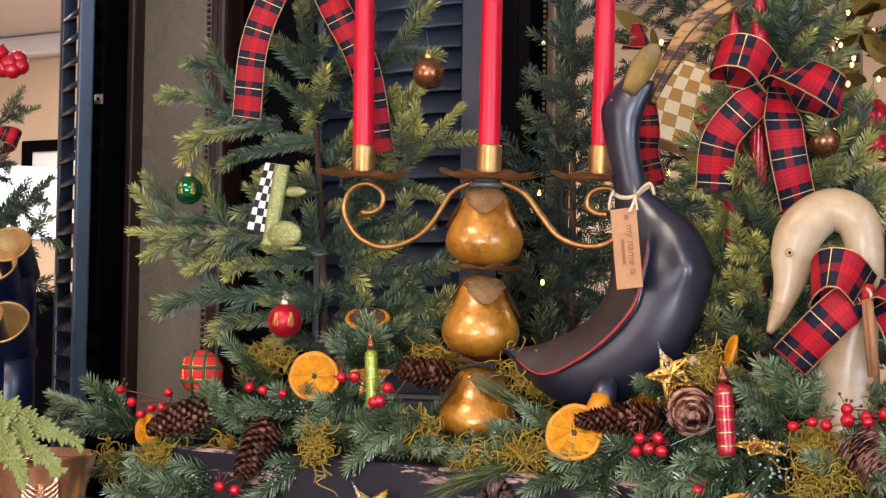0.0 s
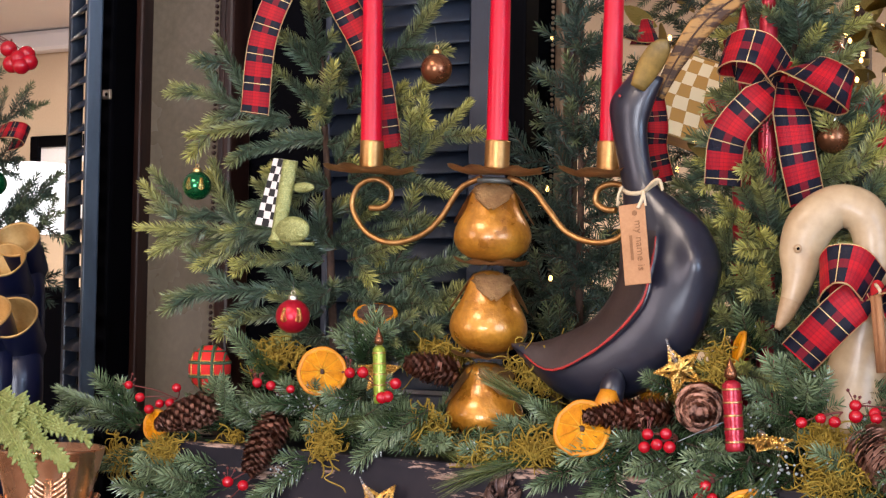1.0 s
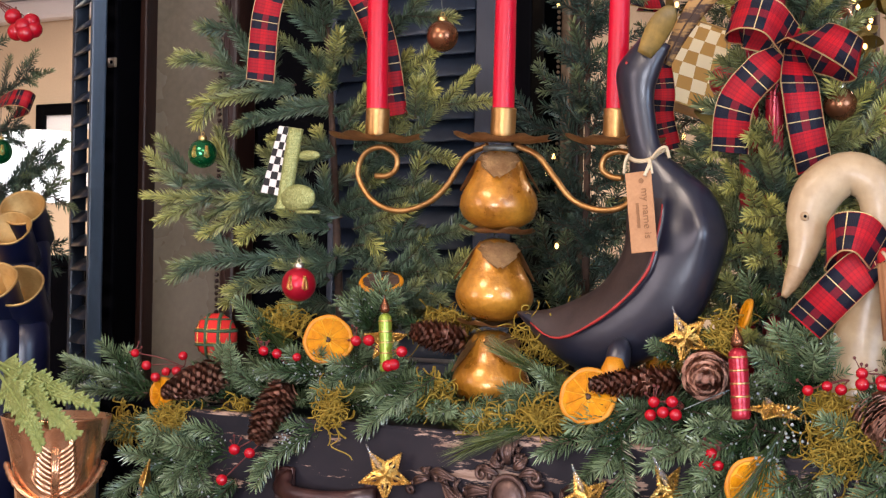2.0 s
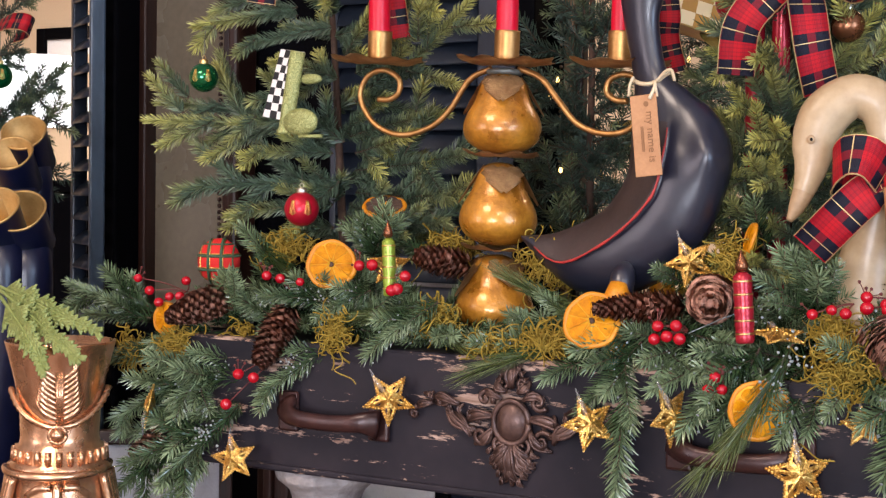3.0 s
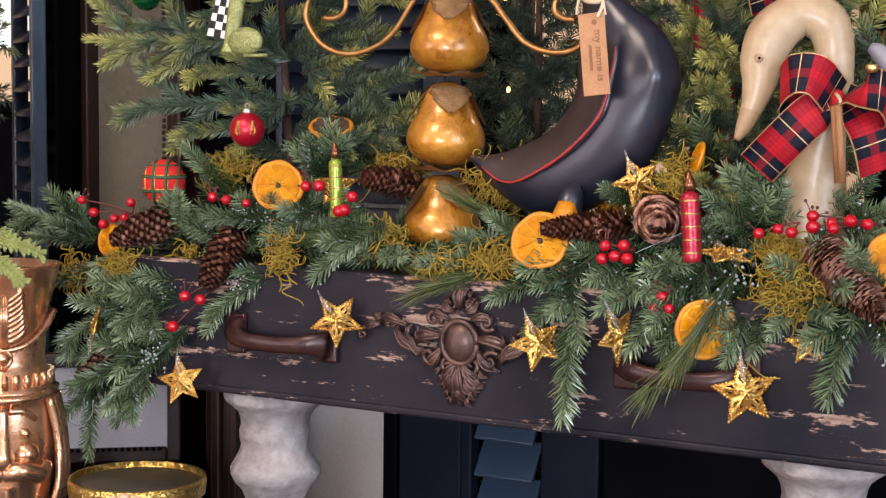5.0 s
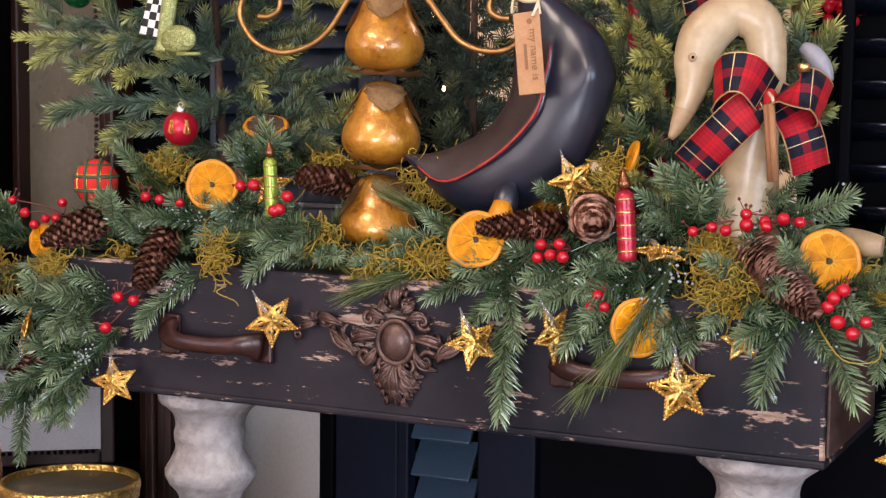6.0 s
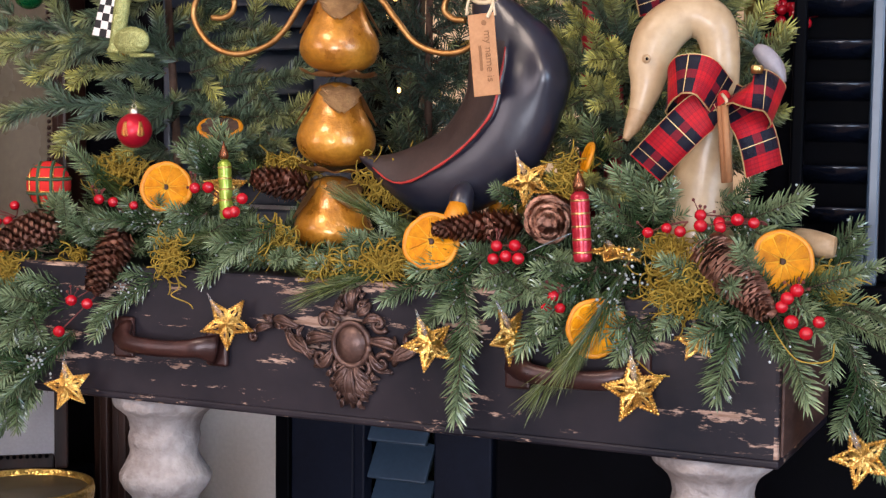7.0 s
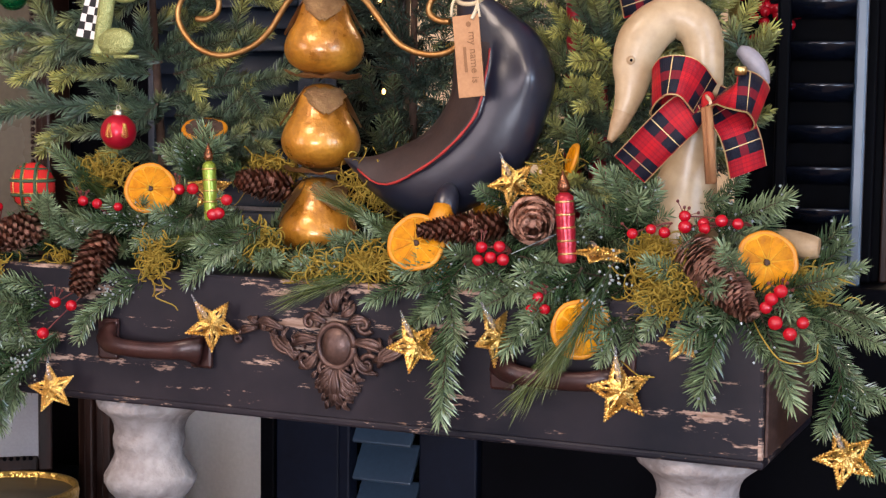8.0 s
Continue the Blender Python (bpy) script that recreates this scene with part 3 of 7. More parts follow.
# black block added to cover the bright gap beside the shutter
lc = thing("low_black_block", (-1.450, 0.50, 0), "low plain black block added behind the navy cups", "cabinet")
block("body", (0, 0, 0), (0.390, 0.14, 1.246), BLACK_DEEP, lc, 0.003)
block("top", (-0.006, -0.008, 1.2468), (0.396, 0.148, 1.2663), BLACK_DEEP, lc, 0.003)

# the tall framed dark mirror
ML, MR = (-0.9572, 0.4600, 1.3710), (-0.7008, 0.4600, 1.3680)
t = thing("framed_mirror", (ML[0], 0.46, 0), "tall taupe mirror in a dark mahogany frame", "mirror")
FWD = MR[0] - ML[0]
part("glass", box(bmesh.new(), (0.06, 0.012, 0.06), (FWD - 0.02, 0.018, 1.94)), WALL_TAUPE, t, "taupe toned glass")
block("frame", (0, -0.06, 0), (0.058, 0.03, 2.0), BLACK_DEEP, t, 0.006, "black outer moulding")
block("frame", (0.0585, -0.012, 0), (0.074, 0.03, 2.0), MAHOGANY, t, 0.004)
block("frame", (FWD - 0.033, -0.012, 0), (FWD - 0.018, 0.03, 2.0), MAHOGANY, t, 0.004)
block("frame", (FWD - 0.0175, -0.02, 0), (FWD, 0.03, 2.0), MAHOGANY, t, 0.005)
block("frame", (0.0745, -0.01, 1.94), (FWD - 0.0335, 0.03, 2.0), MAHOGANY, t, 0.004)
block("frame", (0.0745, -0.01, 0), (FWD - 0.0335, 0.03, 0.06), MAHOGANY, t, 0.004)
bd = bmesh.new()
ball(bd, (0, 0, 0), 0.0035, 8)
bead = part("bead", bd, MAHOGANY, t)
bead.matrix_basis = pose(FWD - 0.036, -0.013, 0.9)
for i in range(1, 110):
    share("bead", bead.data, t, pose(FWD - 0.036, -0.013, 0.9 + 0.0092 * i))

# the black cabinet behind, on which the tall shutters and the trees stand
CABX = (-0.2696, 0.3000, 0.8359)
CT = 1.084
cab = thing("cabinet", (CABX[0], 0.30, 0), "black painted cabinet with louvred doors behind the display", "cabinet")
CW = 1.05
block("side", (0, 0, 0), (0.02, 0.34, CT - 0.02), BLACK_DEEP, cab, 0.002)
block("side", (CW - 0.02, 0, 0), (CW, 0.34, CT - 0.02), BLACK_DEEP, cab, 0.002)
block("top", (-0.005, -0.008, CT - 0.0195), (CW + 0.005, 0.345, CT), BLACK_DEEP, cab, 0.003)
block("back", (0.0205, 0.32, 0), (CW - 0.0205, 0.335, CT - 0.0205), BLACK_DEEP, cab, 0)
L3, L4 = (-0.1425, 0.3000, 0.8489), (-0.0628, 0.3000, 0.8571)
# left doors carry the bluish reflection in their colour; the last stays darker
for a, b in ((0.0205, L3[0] - CABX[0] - 0.018), (L4[0] - CABX[0] + 0.010, L4[0] - CABX[0] + 0.085)):
    block("door", (a, 0.004, 0.02), (b, 0.022, CT - 0.022), BLACK_BLUE_SHEEN, cab, 0.003)
block("door", (L4[0] - CABX[0] + 0.09, 0.004, 0.02), (CW - 0.0205, 0.022, CT - 0.022), BLACK_DEEP, cab, 0.003)
block("post", (L3[0] - CABX[0] - 0.016, -0.002, 0.02), (L3[0] - CABX[0], 0.02, CT - 0.022), BLACK_BLUE_SHEEN, cab, 0.003)
sl = bmesh.new()
box(sl, (0.0, -0.026, -0.003), (L4[0] - L3[0] - 0.001, 0.026, 0.003), 0.0015)
# these slats look lit through their lighter, bluer colour alone
lv = part("slat", sl, PAINT_SHEEN, cab)
for i in range(20):
    m = pose(L3[0] - CABX[0] + 0.0005, 0.02, 0.10 + 0.046 * i, 55, 0, 0)
    if i:
        share("slat", lv.data, cab, m)
    else:
        lv.matrix_basis = m

NB1 = (-0.7379, 0.5000, 1.6305)
NB2 = (-0.5739, 0.5000, 1.6193)
block("black_board", (NB1[0], 0.50, 0.0), (NB2[0], 0.52, 2.0), BLACK_DEEP, None, 0.003)
tagged(bpy.data.objects["black_board"], "plain black board behind the small spruce tree", "board")
M1, M2 = (-0.5550, 0.4700, 1.6136), (-0.2522, 0.4700, 1.5930)
shutter("louvred_shutter", M1[0], M2[0], 0.47, CT, 2.0, 0.030, 60, 0, "black painted louvred shutter behind the small spruce tree", 0.012, wide=0.062)
block("divider", (M2[0] + 0.001, 0.46, CT), (M2[0] + 0.03, 0.5, 2.0), BLACK_DEEP, None, 0.003)
tagged(bpy.data.objects["divider"], "black painted upright between shutter and mirror", "post")
R1, R2 = (0.3618, 0.2900, 1.2052), (0.4541, 0.2900, 1.2075)
RB = (0.3094, 0.3400, 1.2025)
# board added to hide the cream wall behind slats and branches
block("black_board", (RB[0], 0.34, CT), (R2[0] + 0.004, 0.352, 1.95), BLACK_DEEP, None, 0.003)
tagged(bpy.data.objects["black_board.001"], "black board added to darken the gaps behind the glossy shutter", "board")
# right stile lighter, left stile darker: window reflection put into their colours
shutter("louvred_shutter", R1[0], R2[0], 0.29, CT, 1.95, 0.0435, -38, 8, "black painted louvred shutter with glossy slats beside the goose", 0.014, depth=0.024, wide=0.013, thick=0.0052, edge_paint=PAINT_SHEEN, slat_paint=PAINT_GLOSS, near_paint=BLACK_DEEP)
P1, P2 = (0.4461, 0.3600, 1.2054), (0.4643, 0.3600, 1.2058)
t = thing("door_panel", (P1[0], 0.36, CT), "dark panel with a reddish timber edge beside the shutter", "panel")
block("panel", (0, 0, 0), (P2[0] - P1[0], 0.02, 0.9), BLACK_DEEP, t, 0.002)
block("edge", (P2[0] - P1[0] + 0.0005, -0.004, 0), (P2[0] - P1[0] + 0.012, 0.02, 0.9), MAHOGANY, t, 0.002)

# mirror with a bronzed frame behind the candelabra
N1, N2 = (-0.2648, 0.5600, 1.6073), (-0.1971, 0.5600, 1.6027)
t = thing("wall_mirror", (N1[0] - 0.1, 0.56, CT), "mirror in a bronzed carved frame that shows fairy lights", "mirror")
NW = N2[0] - N1[0] + 0.1
part("glass", box(bmesh.new(), (0, 0.006, 0), (NW - 0.028, 0.01, 0.62)), MIRROR, t, "silvered glass")
block("frame", (NW - 0.0275, -0.008, 0), (NW - 0.012, 0.018, 0.62), GILT_WOOD, t, 0.004)
block("frame", (NW - 0.0115, -0.002, 0), (NW, 0.018, 0.62), MAHOGANY, t, 0.004)
block("frame", (0, -0.008, 0.6205), (NW, 0.018, 0.652), GILT_WOOD, t, 0.004)
bd = bmesh.new()
ball(bd, (0, 0, 0), 0.0028, 8)
bead = part("bead", bd, GILT_WOOD, t)
bead.matrix_basis = pose(NW - 0.03, -0.008, 0.02)
for i in range(1, 80):
    share("bead", bead.data, t, pose(NW - 0.03, -0.008, 0.02 + 0.0076 * i))

# framed picture and mahogany post low on the left
Q1, Q2 = (-0.8484, 0.3000, 0.7774), (-0.5909, 0.3000, 0.7928)
QT = radians(38)
QO = (Q2[0] - 0.24 * math.cos(QT), 0.30 - 0.24 * math.sin(QT), (-0.5978, 0.3000, 0.7778)[2])
t = thing("picture_frame", QO, "dark beaded frame with a plain grey mat leaning behind the garland", "picture", m=pose(*QO, -3, 0, 38))
QW = 0.24
part("mat", box(bmesh.new(), (0.015, 0.006, 0.015), (QW - 0.015, 0.012, 0.135)), MAT_PAPER, t, "pale grey paper mat")
for a, b in (((0, 0, 0), (0.018, 0.02, 0.15)), ((QW - 0.018, 0, 0), (QW, 0.02, 0.15)), ((0.0185, 0, 0), (QW - 0.0185, 0.02, 0.02)), ((0.0185, 0, 0.13), (QW - 0.0185, 0.02, 0.15))):
    block("frame", a, b, MAHOGANY, t, 0.003)
bd = bmesh.new()
ball(bd, (0, 0, 0), 0.003, 8)
bead = part("bead", bd, BLACK_DEEP, t)
bead.matrix_basis = pose(0.02, -0.001, 0.018)
for i in range(1, 24):
    share("bead", bead.data, t, pose(0.02 + i * (QW - 0.04) / 24, -0.001, 0.018))
st = bmesh.new()
box(st, (QO[0] - 0.02, QO[1] - 0.02, 0.0), (Q2[0] + 0.01, 0.345, QO[2] - 0.001), 0.004)
tagged(part("plinth", st, BLACK_DEEP), "black painted plinth that carries the leaning picture", "plinth")
G1, G2 = (-0.5953, 0.3600, 0.7809), (-0.5364, 0.3600, 0.7883)
t = thing("timber_post", (G1[0], 0.36, 0), "grooved mahogany post in front of the white wall", "post")
for i in range(4):
    g = (G2[0] - G1[0]) / 4
    block("fillet", (g * i, -0.006 * (i % 2), 0), (g * (i + 1) - 0.001, 0.03, 1.02), MAHOGANY, t, 0.003)
K1, K2 = (-0.6456, 0.3700, 0.7728), (-0.6040, 0.3700, 0.7779)
block("panel", (K1[0] - 0.36, 0.43, 0), (K2[0], 0.445, 1.05), BLACK_DEEP, None, 0.002)
tagged(bpy.data.objects["panel.001"] if "panel.001" in bpy.data.objects else bpy.data.objects["panel"], "plain black panel beside the mahogany post", "panel")

# ---- the black display table ----
TZ = 1.0935
table = thing("display_table", (0, 0, 0), "distressed black timber mantel table with iron handles on plaster balusters", "table")
bx = bmesh.new()
box(bx, (-0.42, 0.0, 0.953), (0.42, 0.225, TZ), 0.004)
bx.normal_update()
for f in bx.faces:
    if max(abs(q) for q in f.normal) < 0.99:
        f.material_index = 1
part("body", bx, [CRATE, RUBBED], table, "black paint rubbed through to pale timber")
block("end_panel", (0.4202, 0.006, 0.960), (0.4232, 0.219, TZ - 0.006), END_WOOD, table, 0.001, "brown stained end grain panel")
block("lip", (-0.4215, -0.003, 0.9505), (0.4215, 0.2265, 0.9585), LIP, table, 0.0025)
BAL = [(0.040, 0.0), (0.062, 0.0), (0.064, 0.05), (0.050, 0.07), (0.044, 0.10), (0.052, 0.14), (0.060, 0.22), (0.058, 0.30), (0.044, 0.42), (0.034, 0.54), (0.030, 0.64), (0.036, 0.70), (0.040, 0.735), (0.037, 0.765), (0.0335, 0.79), (0.0325, 0.808),
       (0.0340, 0.8260), (0.0380, 0.8360), (0.0460, 0.8450), (0.0505, 0.8540), (0.0505, 0.8600), (0.0440, 0.8700), (0.0385, 0.8800), (0.0370, 0.8865), (0.0385, 0.8920), (0.0395, 0.9010), (0.0380, 0.9090), (0.0395, 0.9170), (0.0430, 0.9245), (0.0500, 0.9310), (0.0565, 0.9360), (0.0580, 0.9385), (0.0590, 0.9504)]
for bx_, by_ in ((-0.268, 0.062), (0.348, 0.062)):
    part("baluster", lathe(BAL, 40, 0.018, at=(bx_, by_, 0)), STONE, table, "worn plaster baluster")


def iron_handle(cx, cz):
    for s in (-1, 1):
        b = bmesh.new()
        box(b, (cx + s * 0.058 - 0.013, -0.007, cz - 0.022), (cx + s * 0.058 + 0.013, -0.0005, cz + 0.022), 0.003)
        part("handle_plate", b, IRON_DARK, table)
    pts = glide([(cx - 0.058, -0.007, cz + 0.006), (cx - 0.048, -0.018, cz - 0.001), (cx - 0.03, -0.023, cz - 0.004), (cx, -0.024, cz - 0.005), (cx + 0.03, -0.023, cz - 0.004), (cx + 0.046, -0.018, cz - 0.002), (cx + 0.058, -0.007, cz - 0.004)], 22)
    rad = [0.0088 + 0.008 * abs(2 * i / 21 - 1) ** 3 for i in range(22)]
    part("handle", tube(pts, rad, 12, flat=0.55, side=(0, 1, 0)), IRON_DARK, table, "dark red-brown cast iron pull")


HC = (-0.2148, -0.0100, 1.0185)
iron_handle(HC[0], HC[2])
HD = (0.2338, -0.0100, 1.0237)
iron_handle(HD[0], HD[2])

# the carved crest
CX, CZ = 0.0, 1.031
crest = part("crest", tube([(CX + 0.0195 * math.cos(a), -0.006, CZ + 0.0215 * math.sin(a)) for a in (2 * math.pi * i / 28 for i in range(29))], 0.0032, 7), IRON, table, "carved bronze-brown scroll ornament")


def lobe(x0, z0, x1, z1, wd, curl=0.3, h=0.006):
    """A curled carved leaf from one point to another on the front of the table."""
    dx, dz = x1 - x0, z1 - z0
    ln = math.hypot(dx, dz)
    nx, nz = -dz / ln, dx / ln
    pts, rad = [], []
    for i in range(9):
        s = i / 8
        o = curl * ln * math.sin(math.pi * s) * 0.6 + curl * ln * 0.5 * s * s
        pts.append((CX + x0 + dx * s + nx * o, -0.002 - h * math.sin(math.pi * min(1, 0.15 + s)), CZ + z0 + dz * s + nz * o))
        rad.append(wd * (0.35 + 0.75 * math.sin(math.pi * (0.12 + 0.8 * s)) - 0.1 * s))
    lf = tube(pts, [0.8 * q for q in rad], 8, flat=0.5, side=(0, 1, 0))
    for o in (-0.75, 0.75):
        tube([(p[0] + nx * wd * o * math.sin(math.pi * i / 8), p[1] - 0.0012, p[2] + nz * wd * o * math.sin(math.pi * i / 8)) for i, p in enumerate(pts)], [0.30 * q for q in rad], 5, lf)
    part("carved_leaf", lf, IRON, crest)


def scroll(cx, cz, r, turns, sense, start, wd):
    pts = []
    for i in range(20):
        s = i / 19
        a = start + sense * 2 * math.pi * turns * s
        q = r * (1 - 0.8 * s)
        pts.append((CX + cx + q * math.cos(a), -0.003 - 0.005 * s, CZ + cz + q * math.sin(a)))
    part("carved_scroll", tube(pts, [wd * (1 - 0.5 * i / 19) for i in range(20)], 7), IRON, crest)


for s in (-1, 1):
    for k in range(6):
        lobe(s * (0.030 + 0.012 * k), -0.014 + 0.006 * k, s * (0.034 + 0.014 * k), -0.026 + 0.009 * k, 0.0028, s * 0.3, 0.004)
        lobe(s * (0.036 + 0.011 * k), -0.006 + 0.004 * k, s * (0.030 + 0.012 * k), 0.006 + 0.0035 * k, 0.0026, s * -0.4, 0.004)
    for k in range(5):
        lobe(s * (0.022 - 0.003 * k), -0.026 - 0.007 * k, s * (0.031 - 0.004 * k), -0.031 - 0.008 * k, 0.0028, s * -0.4, 0.004)
        lobe(s * (0.017 - 0.002 * k), 0.026 + 0.006 * k, s * (0.024 - 0.003 * k), 0.030 + 0.007 * k, 0.0024, s * 0.4, 0.004)
    lobe(s * 0.018, 0.004, s * 0.052, -0.012, 0.006, s * 0.35)
    lobe(s * 0.020, -0.006, s * 0.046, -0.022, 0.005, s * -0.3)
    lobe(s * 0.040, -0.012, s * 0.075, 0.016, 0.0055, s * -0.25)
    lobe(s * 0.046, -0.018, s * 0.070, 0.000, 0.005, s * 0.3)
    lobe(s * 0.060, 0.012, s * 0.094, 0.010, 0.0050, s * 0.35)
    lobe(s * 0.066, 0.018, s * 0.084, 0.020, 0.0045, s * -0.4)
    lobe(s * 0.090, 0.012, s * 0.112, 0.002, 0.0045, s * 0.2)
    scroll(s * 0.112, 0.000, 0.006, 1.2, -s, 1.2, 0.0030)
    scroll(s * 0.034, -0.016, 0.010, 1.3, s, 0.4, 0.0032)
    scroll(s * 0.030, 0.022, 0.009, 1.3, -s, -0.6, 0.0032)
    lobe(s * 0.012, 0.022, s * 0.034, 0.018, 0.0045, s * 0.5)
    lobe(s * 0.006, 0.030, s * 0.016, 0.044, 0.005, s * -0.35)
    lobe(s * 0.004, 0.042, s * 0.010, 0.056, 0.0045, s * 0.3)
    scroll(s * 0.011, 0.038, 0.006, 1.2, s, 0.8, 0.0024)
    lobe(s * 0.004, -0.020, s * 0.024, -0.030, 0.006, s * -0.4)
    lobe(s * 0.006, -0.026, s * 0.028, -0.040, 0.005, s * -0.35)
    lobe(s * 0.004, -0.034, s * 0.020, -0.050, 0.005, s * -0.3)
    lobe(s * 0.002, -0.040, s * 0.010, -0.060, 0.0045, s * -0.25)
    scroll(s * 0.013, -0.024, 0.008, 1.2, -s, 1.6, 0.003)
lobe(0, 0.034, 0, 0.062, 0.0065, 0.0, 0.008)
lobe(0, -0.022, 0, -0.064, 0.0065, 0.0, 0.008)
part("boss", ball(bmesh.new(), (CX, -0.002, CZ), 0.018, 22, (1, 0.62, 1.1)), IRON, table, "smooth oval boss")

# ---- candelabra ----
A0, A1 = Vector((-0.0759, 0.1100, 1.3931)), Vector((-0.0851, 0.1100, 1.1168))
axis = (A0 - A1).normalized()
u100 = 0.0612
cand = thing("candelabra", (A1.x, A1.y, TZ), "aged gold candelabra of three stacked pears with scroll arms", "candelabra", m=Matrix.Translation(A1) @ Vector((0, 0, 1)).rotation_difference(axis).to_matrix().to_4x4())
up_ = 0.01 * u100
PEAR = [(0.05, 0.0), (0.22, 0.012), (0.42, 0.07), (0.60, 0.19), (0.685, 0.36), (0.68, 0.52), (0.62, 0.68), (0.53, 0.83), (0.46, 0.98), (0.41, 1.13), (0.34, 1.27), (0.20, 1.36), (0.06, 1.385)]
tops = []
for k, (z0, hh, ww) in enumerate(((-0.15, 1.36, 1.0), (1.37, 1.46, 1.0), (2.98, 1.42, 1.0))):
    prof = glide([(r * u100 * ww, z0 * u100 + z * u100 * hh / 1.385) for r, z in PEAR], 36)
    part("pear", lathe([(max(0.0004, float(r)), float(z)) for r, z in prof], 44, 0.006), PEAR_GOLD, cand, "hammered gold pear")
    zt = (z0 + hh) * u100
    tops.append(zt)


def leaf(parent, base, out, down, wd, ln, material=LEAF_COPPER):
    """A bent metal leaf that falls from base towards out."""
    bm = bmesh.new()
    o = Vector(out).normalized()
    sd = Vector((-o.y, o.x, 0))
    grid = []
    for i in range(9):
        s = i / 8
        c = Vector(base) + o * (ln * (0.25 * s + 0.42 * s * s * (1 - down * 0.5))) + Vector((0, 0, -ln * (down * s - 0.12 * math.sin(math.pi * s))))
        w2 = wd * math.sin(math.pi * (0.10 + 0.86 * s)) ** 0.7 * (1 + 0.08 * math.sin(9 * s * math.pi))
        row = []
        for j in range(5):
            q = j / 2 - 1
            row.append(bm.verts.new(c + sd * w2 * q - o * 0.18 * w2 * q * q + Vector((0, 0, 0.0012 * math.cos(q * 6)))))
        grid.append(row)
    for r1, r2 in zip(grid, grid[1:]):
        for j in range(4):
            bm.faces.new((r1[j], r1[j + 1], r2[j + 1], r2[j])).smooth = True
    bmesh.ops.solidify(bm, geom=bm.faces[:], thickness=0.0007)
    return part("leaf", bm, material, parent, "thin hammered copper leaf")


to_cam = Vector((0.62, -0.78, 0))
side_v = Vector((0.78, 0.62, 0))
for k, zt in enumerate(tops):
    b = (0, 0, zt - 0.004)
    turn = (0.35, -0.05, -0.25)[k]
    for a, dn, wd, ln in ((turn, 0.72, 0.36, 0.62), (turn + 1.75, 0.78, 0.22, 0.85), (turn - 1.8, 0.80, 0.22, 0.85), (turn + 3.1, 0.6, 0.3, 0.7)):
        d = to_cam * math.cos(a) + side_v * math.sin(a)
        st_ = Vector(b) + d * 0.30 * u100
        leaf(cand, st_, d, dn, wd * u100, ln * u100)


def saucer(parent, at, r, seed):
    """A wavy flower-shaped metal dish."""
    rng = random.Random(seed)
    bm = bmesh.new()
    rings, n = [], 40
    for q, h in ((0.06, 0.0), (0.35, -0.001), (0.7, 0.0), (0.9, 0.002), (1.0, 0.004)):
        rings.append([bm.verts.new(Vector(at) + Vector((r * q * (1 + 0.07 * math.cos(8 * a) * q * q) * math.cos(a), r * q * (1 + 0.07 * math.cos(8 * a) * q * q) * math.sin(a), h + q * q * 0.0020 * math.sin(8 * a + 1.0) + q * q * 0.0015 * math.sin(3 * a + seed)))) for a in (2 * math.pi * k / n for k in range(n))])
    for r1, r2 in zip(rings, rings[1:]):
        for k in range(n):
            bm.faces.new((r1[k], r1[(k + 1) % n], r2[(k + 1) % n], r2[k])).smooth = True
    bm.faces.new(list(reversed(rings[0])))
    bmesh.ops.solidify(bm, geom=bm.faces[:], thickness=0.001)
    return part("saucer", bm, LEAF_COPPER, parent, "wavy copper drip dish")


inv = cand.matrix_basis.inverted()
for zt, r in ((1.30, 0.62), (2.94, 0.66)):
    saucer(cand, (0, 0, zt * u100), r * u100, zt)
cup_tops = []
CUPS = ((-0.2365, 0.1100, 1.4013), (-0.0745, 0.1100, 1.3955), (0.0582, 0.1100, 1.3895))
for i, c in enumerate(CUPS):
    b = inv @ Vector(c)
    saucer(cand, b, 0.85 * u100, i + 1.0)
    prof = [(0.10, -0.02), (0.12, 0.0), (0.215, 0.02), (0.22, 0.06), (0.222, 0.50), (0.226, 0.535), (0.20, 0.537), (0.195, 0.10), (0.02, 0.09)]
    part("cup", lathe([(r * u100, z * u100 + 0.002) for r, z in prof], 28, 0.004, at=b), BRASS, cand, "brushed brass candle cup")
    cup_tops.append(Vector(c) + axis * 0.10 * u100)
for pts in (((-0.0926, 0.1100, 1.3911), (-0.1193, 0.1100, 1.3793), (-0.1439, 0.1100, 1.3467), (-0.1690, 0.1100, 1.3282), (-0.2060, 0.1100, 1.3201), (-0.2404, 0.1100, 1.3319), (-0.2610, 0.1100, 1.3611), (-0.2530, 0.1100, 1.3849), (-0.2302, 0.1100, 1.3927), (-0.2103, 0.1100, 1.3827), (-0.2100, 0.1100, 1.3673), (-0.2219, 0.1100, 1.3599), (-0.2371, 0.1100, 1.3601)),
            ((-0.0592, 0.1100, 1.3902), (-0.0324, 0.1100, 1.3786), (-0.0119, 0.1100, 1.3553), (0.0116, 0.1100, 1.3299), (0.0443, 0.1100, 1.3196), (0.0730, 0.1100, 1.3265), (0.0859, 0.1100, 1.3526), (0.0806, 0.1100, 1.3731), (0.0640, 0.1100, 1.3805), (0.0474, 0.1100, 1.3756), (0.0437, 0.1100, 1.3627), (0.0541, 0.1100, 1.3543), (0.0669, 0.1100, 1.3529))):
    q = [inv @ Vector(p) for p in glide(pts, 60)]
    part("arm", tube(q, 0.0033, 10), BRASS, cand, "bent brass scroll arm")
